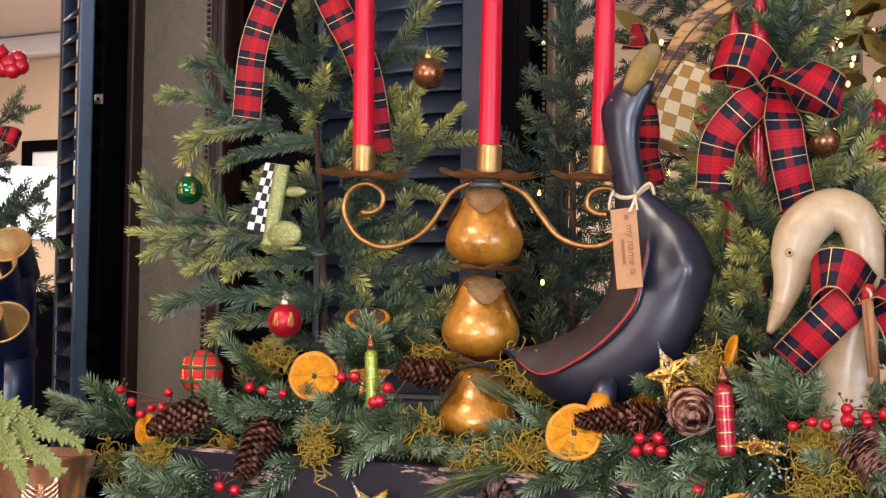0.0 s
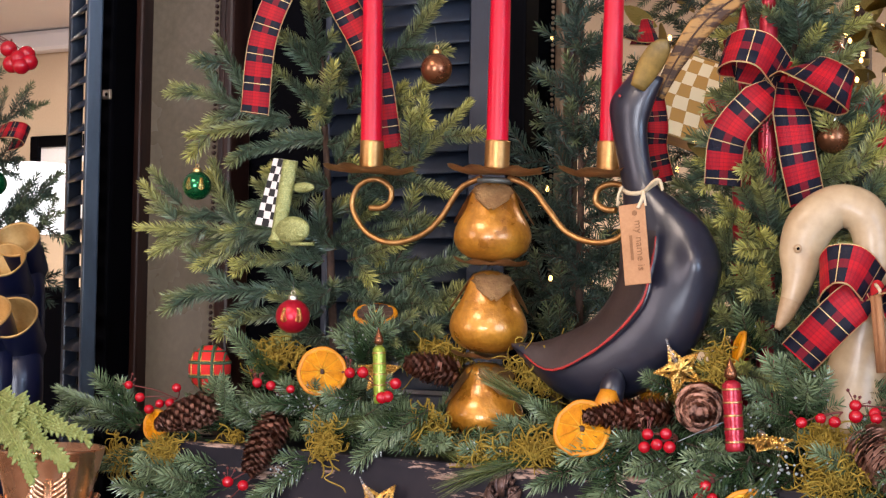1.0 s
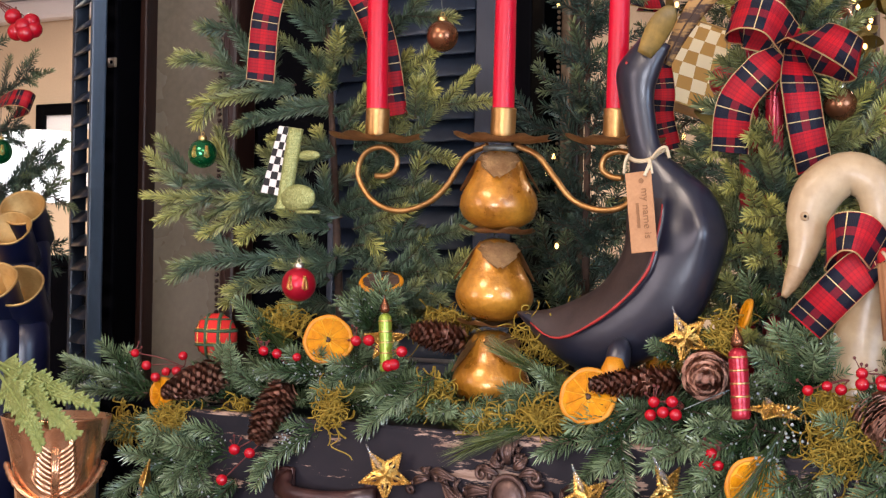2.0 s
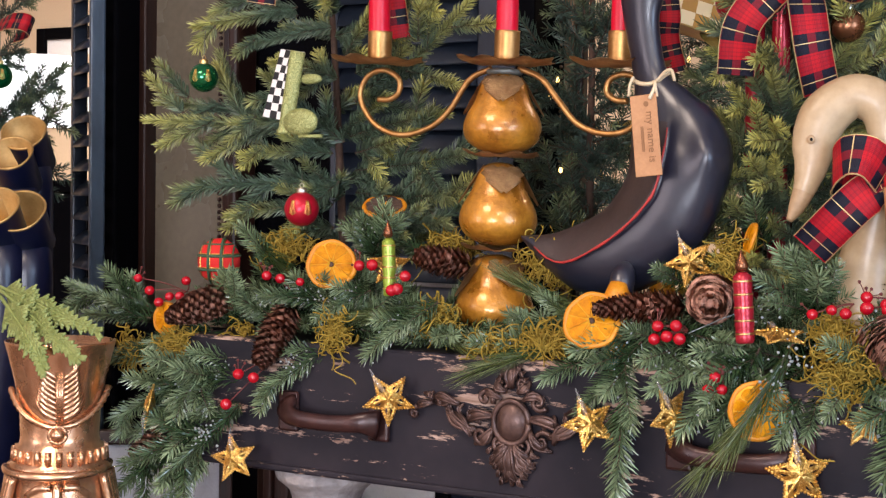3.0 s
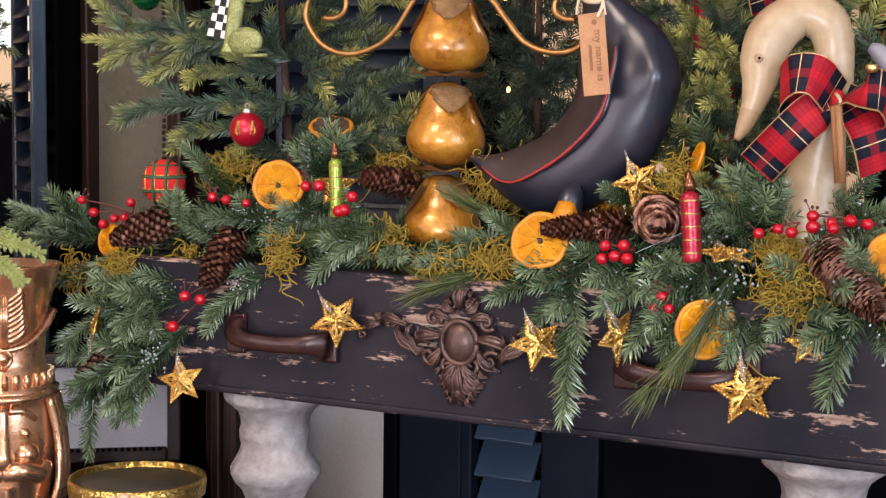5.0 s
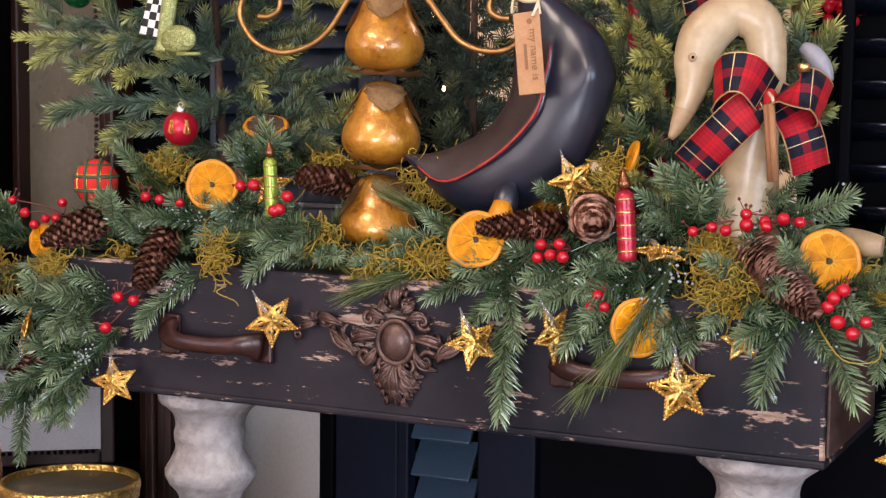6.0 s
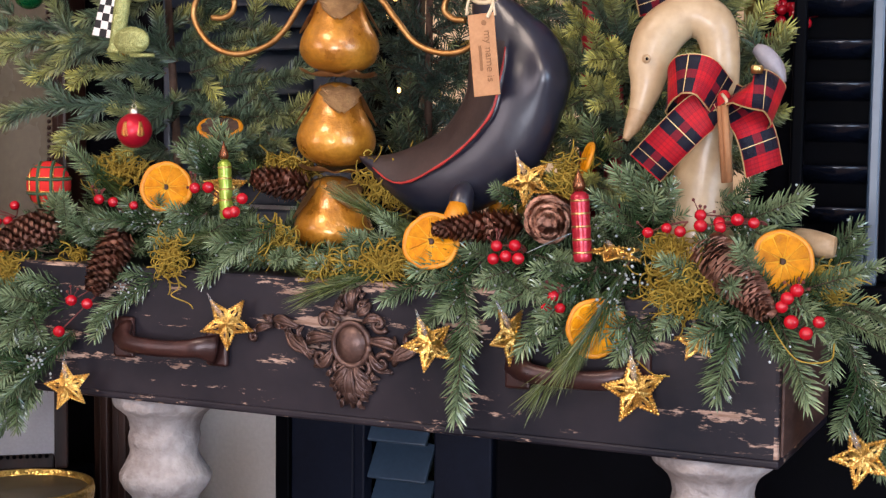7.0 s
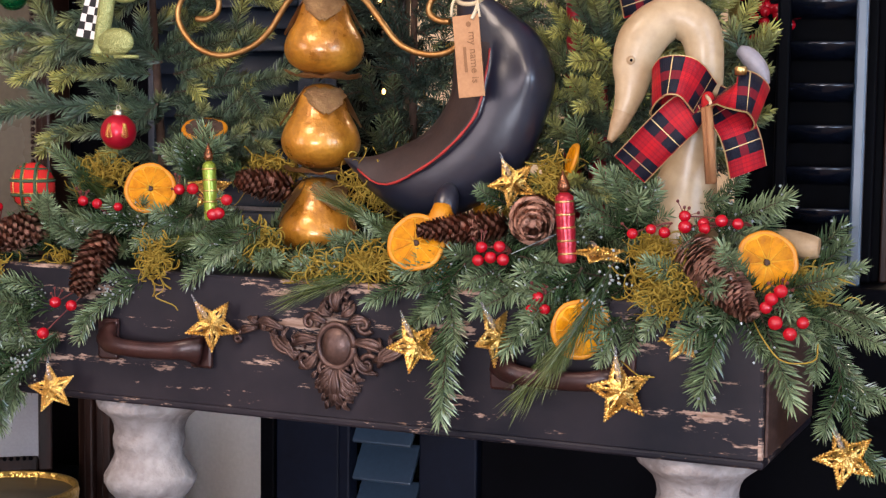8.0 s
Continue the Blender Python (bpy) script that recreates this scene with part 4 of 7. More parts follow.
tube_b = bmesh.new()
lathe([(0.30 * u100, 4.36 * u100), (0.32 * u100, 4.40 * u100), (0.32 * u100, 4.44 * u100), (0.2 * u100, 4.47 * u100)], 24, bm=tube_b)
part("collar", tube_b, VERDIGRIS, cand, "tarnished grey collar")
part("foot", lathe([(0.35 * u100, -0.55 * u100), (0.30 * u100, -0.3 * u100), (0.15 * u100, -0.12 * u100)], 24), VERDIGRIS, cand)
for i, c in enumerate(cup_tops):
    r = 0.19 * u100
    rr = (1.02, 1.0, 0.93)[i]
    t = lathe([(r * 1.03 * rr, 0), (r * 1.02 * rr, 0.02), (r * rr, 0.1), (r * 0.93 * rr, 0.20), (r * 0.8 * rr, 0.255), (r * 0.25, 0.268), (0.0008, 0.27)], 28, m=Matrix.Translation(c) @ pose(0, 0, 0, 0, (-0.5, 0.6, 1.0)[i], 0))
    tagged(part("taper_candle", t, WAX), "tall smooth red taper candle in a brass cup", "candle", "taper candles")

# ---- black duck ----
# each row: back edge x and z, breast edge x and z, half depth
DUCK_ROWS = [(-0.0379, 1.2129, -0.0362, 1.2093, 0.003), (0.0038, 1.2176, -0.0036, 1.1776, 0.022), (0.0503, 1.2375, 0.038, 1.154, 0.036), (0.0685, 1.2553, 0.0781, 1.1549, 0.042), (0.0785, 1.2711, 0.1261, 1.176, 0.046), (0.0832, 1.285, 0.1654, 1.2147, 0.048), (0.0845, 1.3024, 0.1889, 1.2723, 0.045),
             (0.0854, 1.3232, 0.191, 1.3025, 0.037), (0.0862, 1.3441, 0.1748, 1.3362, 0.030), (0.0875, 1.3615, 0.1422, 1.3622, 0.023), (0.085, 1.3824, 0.1223, 1.3798, 0.0178), (0.0745, 1.4317, 0.1129, 1.4267, 0.0165), (0.0726, 1.4634, 0.1177, 1.4524, 0.0185), (0.0964, 1.4915, 0.1299, 1.4818, 0.012)]
FOLD = [0.5, 0.70, 0.42, 0.35, 0.32, 0.32, 0.31, 0.34, 0.40, 0.45, 0.45, 0.45, 0.45, 0.45]
STEP = [0.0, 0.004, 0.006, 0.007, 0.007, 0.006, 0.0045, 0.002, 0.0, 0.0, 0.0, 0.0, 0.0, 0.0]
duck = bmesh.new()
toward = Vector((0.41, -0.91, 0.0))
rings, fold_line = [], []
for ux, uz, lx, lz, dp, fo_, sp_ in glide([(*r, f, q) for r, f, q in zip(DUCK_ROWS, FOLD, STEP)], 60):
    a, b = Vector((ux, 0.08, uz)), Vector((lx, 0.08, lz))
    sp_ = max(0.0, sp_)
    body_h = lambda q: dp * (4 * max(0.0, q * (1 - q))) ** 0.5
    ridge = 0.011 * math.exp(-((uz - 1.317) / 0.017) ** 2)
    ring = []
    for i in range(11):
        q = fo_ * i / 10
        flat_h = (body_h(fo_) + sp_) * (i / 10) ** 0.62
        mix = min(1.0, sp_ / 0.004)
        ring.append(a.lerp(b, q) + toward * (mix * flat_h + (1 - mix) * body_h(q)))
    fold_line.append((ring[-1].copy(), sp_))
    for i in range(17):
        q = fo_ + 0.006 + (0.994 - fo_) * i / 16
        ring.append(a.lerp(b, q) + toward * (body_h(q) + ridge * math.exp(-((q - 0.72) / 0.13) ** 2)))
    for i in range(1, 16):
        q = 1 - i / 16
        ring.append(a.lerp(b, q) - toward * 0.8 * body_h(q))
    rings.append([duck.verts.new(v) for v in ring])
for r1, r2, (fp_, sp_) in zip(rings, rings[1:], fold_line):
    for k in range(len(r1)):
        f = duck.faces.new((r1[k], r2[k], r2[(k + 1) % len(r1)], r1[(k + 1) % len(r1)]))
        f.smooth = True
        f.material_index = 1 if k < 10 and sp_ > 0.0012 else 0
duck.faces.new(rings[0])
duck.faces.new(list(reversed(rings[-1])))
bmesh.ops.recalc_face_normals(duck, faces=duck.faces[:])
painted = [(v, q) for v, q in fold_line if q > 0.001]
tube([v + toward * 0.0004 for v, q in painted], [0.0005 + 0.0011 * min(1.0, q / 0.006) * (0.8 + 0.3 * math.sin(i * 1.7)) for i, (v, q) in enumerate(painted)], 7, duck, material=3)
# the bill points up, with an ochre upper half
bp = glide([(*(0.1085, 0.0640, 1.4720), 0.0080), (*(0.1195, 0.0620, 1.4890), 0.0118), (*(0.1300, 0.0580, 1.5020), 0.0120), (*(0.1390, 0.0550, 1.5111), 0.0085), (*(0.1437, 0.0540, 1.5151), 0.002)], 16)
tube([p[:3] for p in bp], [p[3] for p in bp], 18, duck, flat=0.6, side=(0.45, -0.9, 0), material=2)
ball(duck, (0.0893, 0.0640, 1.4650), 0.0016, 10, (1, 0.6, 1), material=3)
leg = glide([(*(0.0963, 0.0480, 1.1881), 0.006), (*(0.0993, 0.0360, 1.1798), 0.0115), (*(0.0997, 0.0300, 1.1702), 0.0125), (*(0.0983, 0.0280, 1.1593), 0.012)], 12)
tube([p[:3] for p in leg], [p[3] for p in leg], 14, duck, material=0)
tube([(0.0999, 0.0240, 1.1716), (0.0995, 0.0200, 1.1597), ((0.0984, 0.0200, 1.1499)[0], 0.02, TZ + 0.001)], [0.009, 0.013, 0.010], 12, duck, material=4)
b2 = (0.1092, 0.1100, 1.1738)
tube([(b2[0], b2[1], b2[2] + 0.02), (b2[0], b2[1], TZ + 0.001)], [0.014, 0.011], 12, duck, material=4)
tagged(part("duck_figure", duck, [DUCK, DUCK_BACK, BILL, RED_LINE, PEEL]), "black lacquered wooden duck with red wing edges looking up", "duck figure")

# pheasant feather behind the bill
fe = thing("feather", (0.1159, 0.1000, 1.4723), "long brown barred pheasant feather tucked behind the duck", "feather")
fi = fe.matrix_basis.inverted()
fp = [(*(0.1160, 0.1000, 1.4666), 0.006), (*(0.1359, 0.0950, 1.4992), 0.009), (*(0.1644, 0.0900, 1.5334), 0.0125), (*(0.1943, 0.0880, 1.5549), 0.011), (*(0.2240, 0.0850, 1.5651), 0.006)]
fp = glide([(*(fi @ Vector(p[:3])), p[3]) for p in fp], 30)
part("vane", tube([p[:3] for p in fp], [p[3] for p in fp], 10, flat=0.1, side=(0.45, -0.9, 0)), FEATHER, fe)
part("quill", tube([Vector(p[:3]) + Vector((0.0006, -0.0018, 0)) for p in fp], 0.0009, 6), BARK, fe, "thin dark quill")

# name tag on the duck's neck
TA, TB, TC = Vector((0.1089, 0.0200, 1.3514)), Vector((0.1360, 0.0200, 1.3542)), Vector((0.1111, 0.0200, 1.2737))
tx, tz = (TB - TA), (TC - TA)
tl, th_ = tx.length, tz.length
tagm = aim(TA, TB, tz.cross(tx))
tag = thing("name_tag", TA, "tan leather tag with burnt lettering tied on the duck's neck", "tag", m=tagm)
bm = box(bmesh.new(), (0, -th_, -0.0008), (tl, 0, 0.0008), 0.0007)
if (tagm.to_3x3() @ Vector((0, -1, 0))).z > 0:
    bmesh.ops.transform(bm, matrix=Matrix.Scale(-1, 4, (0, 1, 0)), verts=bm.verts)
    bmesh.ops.reverse_faces(bm, faces=bm.faces)
part("plate", bm, TAG, tag)
ydir = 1 if (tagm.to_3x3() @ Vector((0, -1, 0))).z > 0 else -1
zdir = 1 if (tagm.to_3x3() @ Vector((0, 0, 1))).y < 0 else -1
part("eyelet", lathe([(0.0026, 0.0), (0.0026, 0.0004)], 16, at=(tl * 0.6, ydir * 0.009, zdir * 0.0009)), INK, tag, "dark punched hole")
fc = bpy.data.curves.new("lettering", "FONT")
fc.body, fc.size, fc.extrude, fc.align_x, fc.align_y = "my name is", 0.0108, 0.0002, "LEFT", "CENTER"
tmp = bpy.data.objects.new("lettering", fc)
scene.collection.objects.link(tmp)
me = bpy.data.meshes.new_from_object(tmp.evaluated_get(bpy.context.evaluated_depsgraph_get()))
bpy.data.objects.remove(tmp)
me.materials.clear()
me.materials.append(INK)
down = Vector((0, ydir, 0))
out = Vector((0, 0, zdir))
lat = out.cross(down)
lm = Matrix(((down.x, lat.x, out.x, tl * 0.70), (down.y, lat.y, out.y, ydir * 0.016), (down.z, lat.z, out.z, zdir * 0.0012), (0, 0, 0, 1)))
share("lettering", me, tag, lm)["label"] = "burnt letters"
bm = bmesh.new()
box(bm, (tl * 0.33, min(ydir * 0.030, ydir * 0.054), zdir * 0.0012 - 0.0002), (tl * 0.43, max(ydir * 0.030, ydir * 0.054), zdir * 0.0012 + 0.0002))
part("lettering", bm, INK, tag, "a single burnt word")
rf = thing("raffia_tie", TA, "pale raffia string tied round the duck's neck", "string")
ri = rf.matrix_basis.inverted()
for pts, r in ((((0.1023, 0.0400, 1.3695), (0.1180, 0.0260, 1.3637), (0.1318, 0.0240, 1.3644), (0.1393, 0.0340, 1.3726), (0.1374, 0.0500, 1.3760)), 0.0022), (((0.1342, 0.0240, 1.3654), (0.1439, 0.0200, 1.3736), (0.1500, 0.0220, 1.3758), (0.1528, 0.0240, 1.3656)), 0.0016), (((0.1079, 0.0300, 1.3708), (0.1070, 0.0240, 1.3627), (0.1068, 0.0220, 1.3516)), 0.0014), (((0.1330, 0.0240, 1.3655), (0.1336, 0.0200, 1.3586), (0.1303, 0.0170, 1.3487)), 0.0018), (((0.1330, 0.0240, 1.3655), (0.1359, 0.0200, 1.3575), (0.1372, 0.0200, 1.3510)), 0.0012)):
    part("strand", tube([ri @ Vector(p) for p in glide(pts, 14)], r, 7), RAFFIA, rf)

# ---- ivory goose ----
goose = bmesh.new()
GP = [((0.2645, 0.0300, 1.2361), 0.003), ((0.2697, 0.0350, 1.2486), 0.0075), ((0.2759, 0.0400, 1.2674), 0.011), ((0.2798, 0.0450, 1.2883), 0.016), ((0.2800, 0.0500, 1.3081), 0.020), ((0.2861, 0.0550, 1.3301), 0.0225), ((0.2994, 0.0600, 1.3447), 0.0215), ((0.3155, 0.0650, 1.3510), 0.0200), ((0.3325, 0.0700, 1.3428), 0.0205), ((0.3400, 0.0720, 1.3227), 0.0180), ((0.3407, 0.0720, 1.2968), 0.0180), ((0.3383, 0.0720, 1.2682), 0.0185), ((0.3322, 0.0740, 1.2368), 0.021), ((0.3266, 0.0780, 1.2050), 0.027), ((0.3215, 0.0800, 1.1729), 0.034), ((0.3190, 0.0800, 1.1408), 0.038)]
path = glide([(*p, r) for p, r in GP], 70)
tube([p[:3] for p in path], [p[3] for p in path], 26, goose, flat=0.9, side=(0.45, -0.9, 0))
gb = (0.3190, 0.0800, 1.1408)
tube([(gb[0], gb[1], gb[2]), (gb[0], gb[1], TZ + 0.001)], [0.038, 0.034], 24, goose)
tube(glide([(0.3692, 0.0900, 1.1476), (0.4123, 0.0850, 1.1472), (0.4366, 0.0800, 1.1429), (0.4493, 0.0800, 1.1415)], 14), [0.006 + 0.006 * math.sin(i / 13 * 2.6) for i in range(14)], 12, goose, material=1)
for rr_, mm_ in ((0.0042, 1), (0.0026, 0), (0.0014, 2)):
    ball(goose, Vector((0.2824, 0.0312, 1.3100)) + Vector((0.5, -0.85, 0.0)) * 0.0008 * (5 - rr_ * 1000), rr_, 14, (1, 0.35, 1), material=mm_)
for f in goose.faces:
    if f.material_index == 0 and (f.calc_center_median() - Vector((0.2645, 0.0300, 1.2361))).length < 0.030:
        f.material_index = 1
tagged(part("goose_figure", goose, [IVORY, IVORY_WORN, BLACK_DEEP]), "glossy ivory painted wooden goose with bent neck and tan bill tip", "goose figure")


def bow(label, group, knot, loops, tails, wd, kr):
    t = thing("plaid_bow", knot, label, "bow", group)
    i = t.matrix_basis.inverted()
    for pts, side in loops:
        part("loop", strip([i @ Vector(p) for p in pts], side, wd, n=50), PLAID, t)
    for pts, side in tails:
        part("tail", strip([i @ Vector(p) for p in pts], side, wd * 0.95, n=40, pinch=(0.45, 0.3)), PLAID, t)
    part("knot", ball(bmesh.new(), (0, 0, 0), kr, 14, (0.8, 0.7, 1.15)), RED_FABRIC, t)
    return t


bow("red and black plaid bow with gold edges on the goose", "plaid bows", (0.3561, 0.0280, 1.2730),
    [(((0.3535, 0.036, 1.2741), (0.3412, 0.012, 1.2936), (0.319, 0.012, 1.2946), (0.3043, 0.03, 1.2803), (0.3185, 0.05, 1.2704), (0.3503, 0.045, 1.2721)), (0.45, -0.80, 0.35)),
     (((0.3577, 0.036, 1.2741), (0.3805, 0.012, 1.2813), (0.3976, 0.016, 1.2805), (0.4028, 0.035, 1.2674), (0.3813, 0.055, 1.2608), (0.3576, 0.045, 1.2712)), (0.55, -0.75, 0.35))],
    [(((0.3551, 0.03, 1.271), (0.3374, 0.016, 1.2601), (0.3167, 0.012, 1.2397), (0.2871, 0.02, 1.2109)), (0.45, -0.85, 0.15)),
     (((0.3621, 0.035, 1.2701), (0.3795, 0.026, 1.2556), (0.3886, 0.026, 1.2358), (0.3924, 0.035, 1.2106)), (0.6, -0.8, 0.1))],
    0.040, 0.008)
cs = thing("cinnamon_stick", (0.3619, 0.0180, 1.2078), "brown cinnamon stick tied to the bow", "cinnamon stick")
ci = cs.matrix_basis.inverted()
part("roll", tube([ci @ Vector((0.3587, 0.0120, 1.2678)), ci @ Vector((0.3626, 0.0200, 1.2002))], 0.0048, 12), CINNAMON, cs)
part("roll", tube([ci @ Vector((0.3617, 0.0080, 1.2688)), ci @ Vector((0.3656, 0.0160, 1.2014))], 0.0034, 10), CINNAMON, cs)
part("string", tube(glide([ci @ Vector((0.3564, 0.0200, 1.2779)), ci @ Vector((0.3636, 0.0080, 1.2718)), ci @ Vector((0.3614, 0.0100, 1.2629))], 8), 0.0016, 6), RAFFIA, cs)
bow("red and black plaid bow with gold edges on a spruce", "plaid bows", (0.2378, 0.1200, 1.4850),
    [(((0.2405, 0.115, 1.4853), (0.2303, 0.088, 1.5043), (0.2066, 0.082, 1.5105), (0.184, 0.1, 1.5058), (0.1883, 0.135, 1.5004), (0.2373, 0.125, 1.4846)), (0.45, -0.80, 0.35)),
     (((0.2405, 0.115, 1.4841), (0.2677, 0.085, 1.4866), (0.2955, 0.08, 1.475), (0.3121, 0.098, 1.4602), (0.2823, 0.13, 1.4626), (0.2414, 0.125, 1.4798)), (0.55, -0.75, 0.35))],
    [(((0.2387, 0.11, 1.4752), (0.2222, 0.088, 1.4539), (0.1961, 0.085, 1.4216), (0.1853, 0.1, 1.3757)), (0.35, -0.9, 0.2)),
     (((0.2444, 0.11, 1.4749), (0.2593, 0.085, 1.4381), (0.2662, 0.085, 1.3971), (0.2708, 0.1, 1.3574)), (0.55, -0.8, 0.1))],
    0.039, 0.008)
# ribbon that drapes from the top of the small spruce
rb = thing("plaid_ribbon", (-0.3660, 0.1600, 1.6648), "red and black plaid ribbon with gold edges draped over a spruce", "ribbon", "plaid bows")
ri = rb.matrix_basis.inverted()
for pts in (((-0.3439, 0.1400, 1.6790), (-0.3697, 0.1200, 1.6299), (-0.3939, 0.1100, 1.5624), (-0.4112, 0.1200, 1.4764)), ((-0.3397, 0.1400, 1.6786), (-0.2879, 0.1200, 1.6027), (-0.2498, 0.1300, 1.5289), (-0.2396, 0.1500, 1.4322))):
    part("tail", strip([ri @ Vector(p) for p in pts], (0.4, -0.85, 0.25), 0.035, n=44), PLAID, rb)


# ---- small spruce trees ----
def tree(name, foot, top, label, meshes, pairs, fill, seed, reach, radius=0.006, low=0.1):
    t = thing(name, foot, label, "tree", "spruce trees")
    rng = random.Random(seed)
    f, h = Vector(foot), Vector(top)
    part("trunk", tube([(0, 0, 0), (h - f) * 0.5 + Vector((0.002, 0, 0)), h - f], [radius, radius * 0.7, radius * 0.25], 10), BARK, t, "thin brown trunk")
    for b, e in pairs:
        branch(t, meshes, b, e, rng)
    for i in range(fill):
        s = low + (0.96 - low) * (i + rng.random()) / fill
        base = f.lerp(h, s)
        a = i * 2.39996
        ln = reach * (1.05 - 0.7 * s) * rng.uniform(0.7, 1.05)
        d = Vector((math.cos(a), math.sin(a) * 0.75, rng.uniform(0.15, 0.55)))
        branch(t, meshes, base, base + d.normalized() * ln, rng)
    return t


t1 = tree("spruce_tree", ((-0.3303, 0.1900, 1.1858)[0], 0.19, TZ), (-0.3752, 0.1900, 1.6928), "small green spruce tree with pale yellow-green tips", FINGER,
     (((-0.4344, 0.1900, 1.4642), (-0.5000, 0.1400, 1.5712)), ((-0.4012, 0.1800, 1.4688), (-0.5420, 0.1300, 1.5263)), ((-0.4014, 0.1800, 1.4793), (-0.5328, 0.1400, 1.4524)), ((-0.3431, 0.1700, 1.4515), (-0.4452, 0.1200, 1.4368)), ((-0.3472, 0.1800, 1.3221), (-0.5892, 0.1200, 1.3578)),
      ((-0.3712, 0.1900, 1.3365), (-0.5995, 0.1500, 1.3799)), ((-0.3459, 0.1800, 1.2674), (-0.5301, 0.1100, 1.2645)), ((-0.3336, 0.1600, 1.3348), (-0.4277, 0.0900, 1.3459)), ((-0.3630, 0.1900, 1.5308), (-0.3896, 0.1400, 1.5702)), ((-0.3593, 0.1800, 1.4877), (-0.3847, 0.1300, 1.5321)),
      ((-0.3676, 0.1900, 1.5451), (-0.3424, 0.1400, 1.6143)), ((-0.3430, 0.1800, 1.5076), (-0.2738, 0.1300, 1.5536)), ((-0.3365, 0.1600, 1.4638), (-0.2961, 0.1000, 1.5211)), ((-0.3245, 0.1900, 1.4872), (-0.1667, 0.1500, 1.5945)), ((-0.3319, 0.1900, 1.4462), (-0.1813, 0.1600, 1.5027)),
      ((-0.3227, 0.1800, 1.3357), (-0.1361, 0.1600, 1.4712))), 16, 5, 0.14)
for b, e in (((-0.3159, 0.1800, 1.3968), (-0.1900, 0.1600, 1.4411)), ((-0.3224, 0.1800, 1.3220), (-0.1922, 0.1600, 1.3565)), ((-0.3201, 0.1900, 1.2814), (-0.1276, 0.1400, 1.2945)), ((-0.3195, 0.1900, 1.2542), (-0.1283, 0.1300, 1.2441)), ((-0.3236, 0.1700, 1.3149), (-0.3985, 0.1000, 1.3829)), ((-0.3397, 0.1700, 1.3013), (-0.4140, 0.0900, 1.3089)),
             ((-0.3335, 0.1700, 1.3897), (-0.3736, 0.1100, 1.4132)), ((-0.3384, 0.1700, 1.2402), (-0.4413, 0.1000, 1.2383)), ((-0.3138, 0.1700, 1.2407), (-0.1837, 0.0900, 1.2057)), ((-0.3084, 0.1700, 1.3621), (-0.2316, 0.1600, 1.4131)), ((-0.3239, 0.1600, 1.2674), (-0.3538, 0.0900, 1.2138)), ((-0.3259, 0.1700, 1.4168), (-0.2655, 0.1500, 1.4696)),
             ((-0.3071, 0.1700, 1.3014), (-0.2158, 0.1500, 1.3205)), ((-0.3502, 0.1700, 1.3969), (-0.3836, 0.1200, 1.3503)), ((-0.3159, 0.1800, 1.2135), (-0.1510, 0.1200, 1.2186)), ((-0.3447, 0.1800, 1.2128), (-0.4099, 0.1100, 1.1986))):
    branch(t1, FINGER, b, e, random.Random(int(b[0] * 9999) + int(e[2] * 9999)))
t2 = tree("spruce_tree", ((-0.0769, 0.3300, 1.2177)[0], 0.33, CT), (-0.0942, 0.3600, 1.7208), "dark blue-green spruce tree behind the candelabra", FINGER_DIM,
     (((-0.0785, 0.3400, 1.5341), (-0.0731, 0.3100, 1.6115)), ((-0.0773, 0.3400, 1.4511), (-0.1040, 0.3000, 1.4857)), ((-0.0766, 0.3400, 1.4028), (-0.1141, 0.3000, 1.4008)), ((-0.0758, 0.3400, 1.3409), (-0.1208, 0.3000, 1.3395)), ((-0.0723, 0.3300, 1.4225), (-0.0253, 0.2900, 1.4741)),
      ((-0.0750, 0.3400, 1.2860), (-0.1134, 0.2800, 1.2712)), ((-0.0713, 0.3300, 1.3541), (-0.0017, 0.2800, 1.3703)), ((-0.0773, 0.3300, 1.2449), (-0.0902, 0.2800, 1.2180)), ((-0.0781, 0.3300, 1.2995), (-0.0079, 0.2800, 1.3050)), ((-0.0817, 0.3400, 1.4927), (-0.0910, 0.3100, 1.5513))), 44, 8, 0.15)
t3 = tree("spruce_tree", ((0.2006, 0.2000, 1.2266)[0], 0.20, TZ), (0.2243, 0.2200, 1.6309), "green spruce tree with yellow-green tips behind the goose", FINGER,
     (((0.2312, 0.2000, 1.5257), (0.2432, 0.1500, 1.5686)), ((0.2313, 0.2000, 1.5139), (0.2947, 0.1600, 1.5547)), ((0.1935, 0.1900, 1.3732), (0.1670, 0.1500, 1.4700)), ((0.2032, 0.1800, 1.3316), (0.1904, 0.1200, 1.3912)), ((0.2035, 0.1800, 1.3025), (0.1771, 0.1100, 1.3117)),
      ((0.2093, 0.1800, 1.3199), (0.2255, 0.1200, 1.3790)), ((0.2067, 0.1800, 1.2734), (0.1605, 0.1300, 1.3411)), ((0.2069, 0.1800, 1.2502), (0.1806, 0.1100, 1.2498)), ((0.2238, 0.1900, 1.3435), (0.2981, 0.1500, 1.4408)), ((0.2264, 0.2000, 1.3732), (0.3259, 0.1500, 1.4008)),
      ((0.2135, 0.1600, 1.2504), (0.2082, 0.0800, 1.2941)), ((0.2165, 0.1600, 1.2390), (0.2343, 0.0700, 1.2831)), ((0.2322, 0.2000, 1.4024), (0.3341, 0.1600, 1.4513)), ((0.3064, 0.2000, 1.2350), (0.3716, 0.1500, 1.3394)), ((0.3122, 0.2000, 1.2351), (0.3891, 0.1500, 1.2963)), ((0.1862, 0.1800, 1.2622), (0.1641, 0.1200, 1.3066))), 85, 13, 0.17)
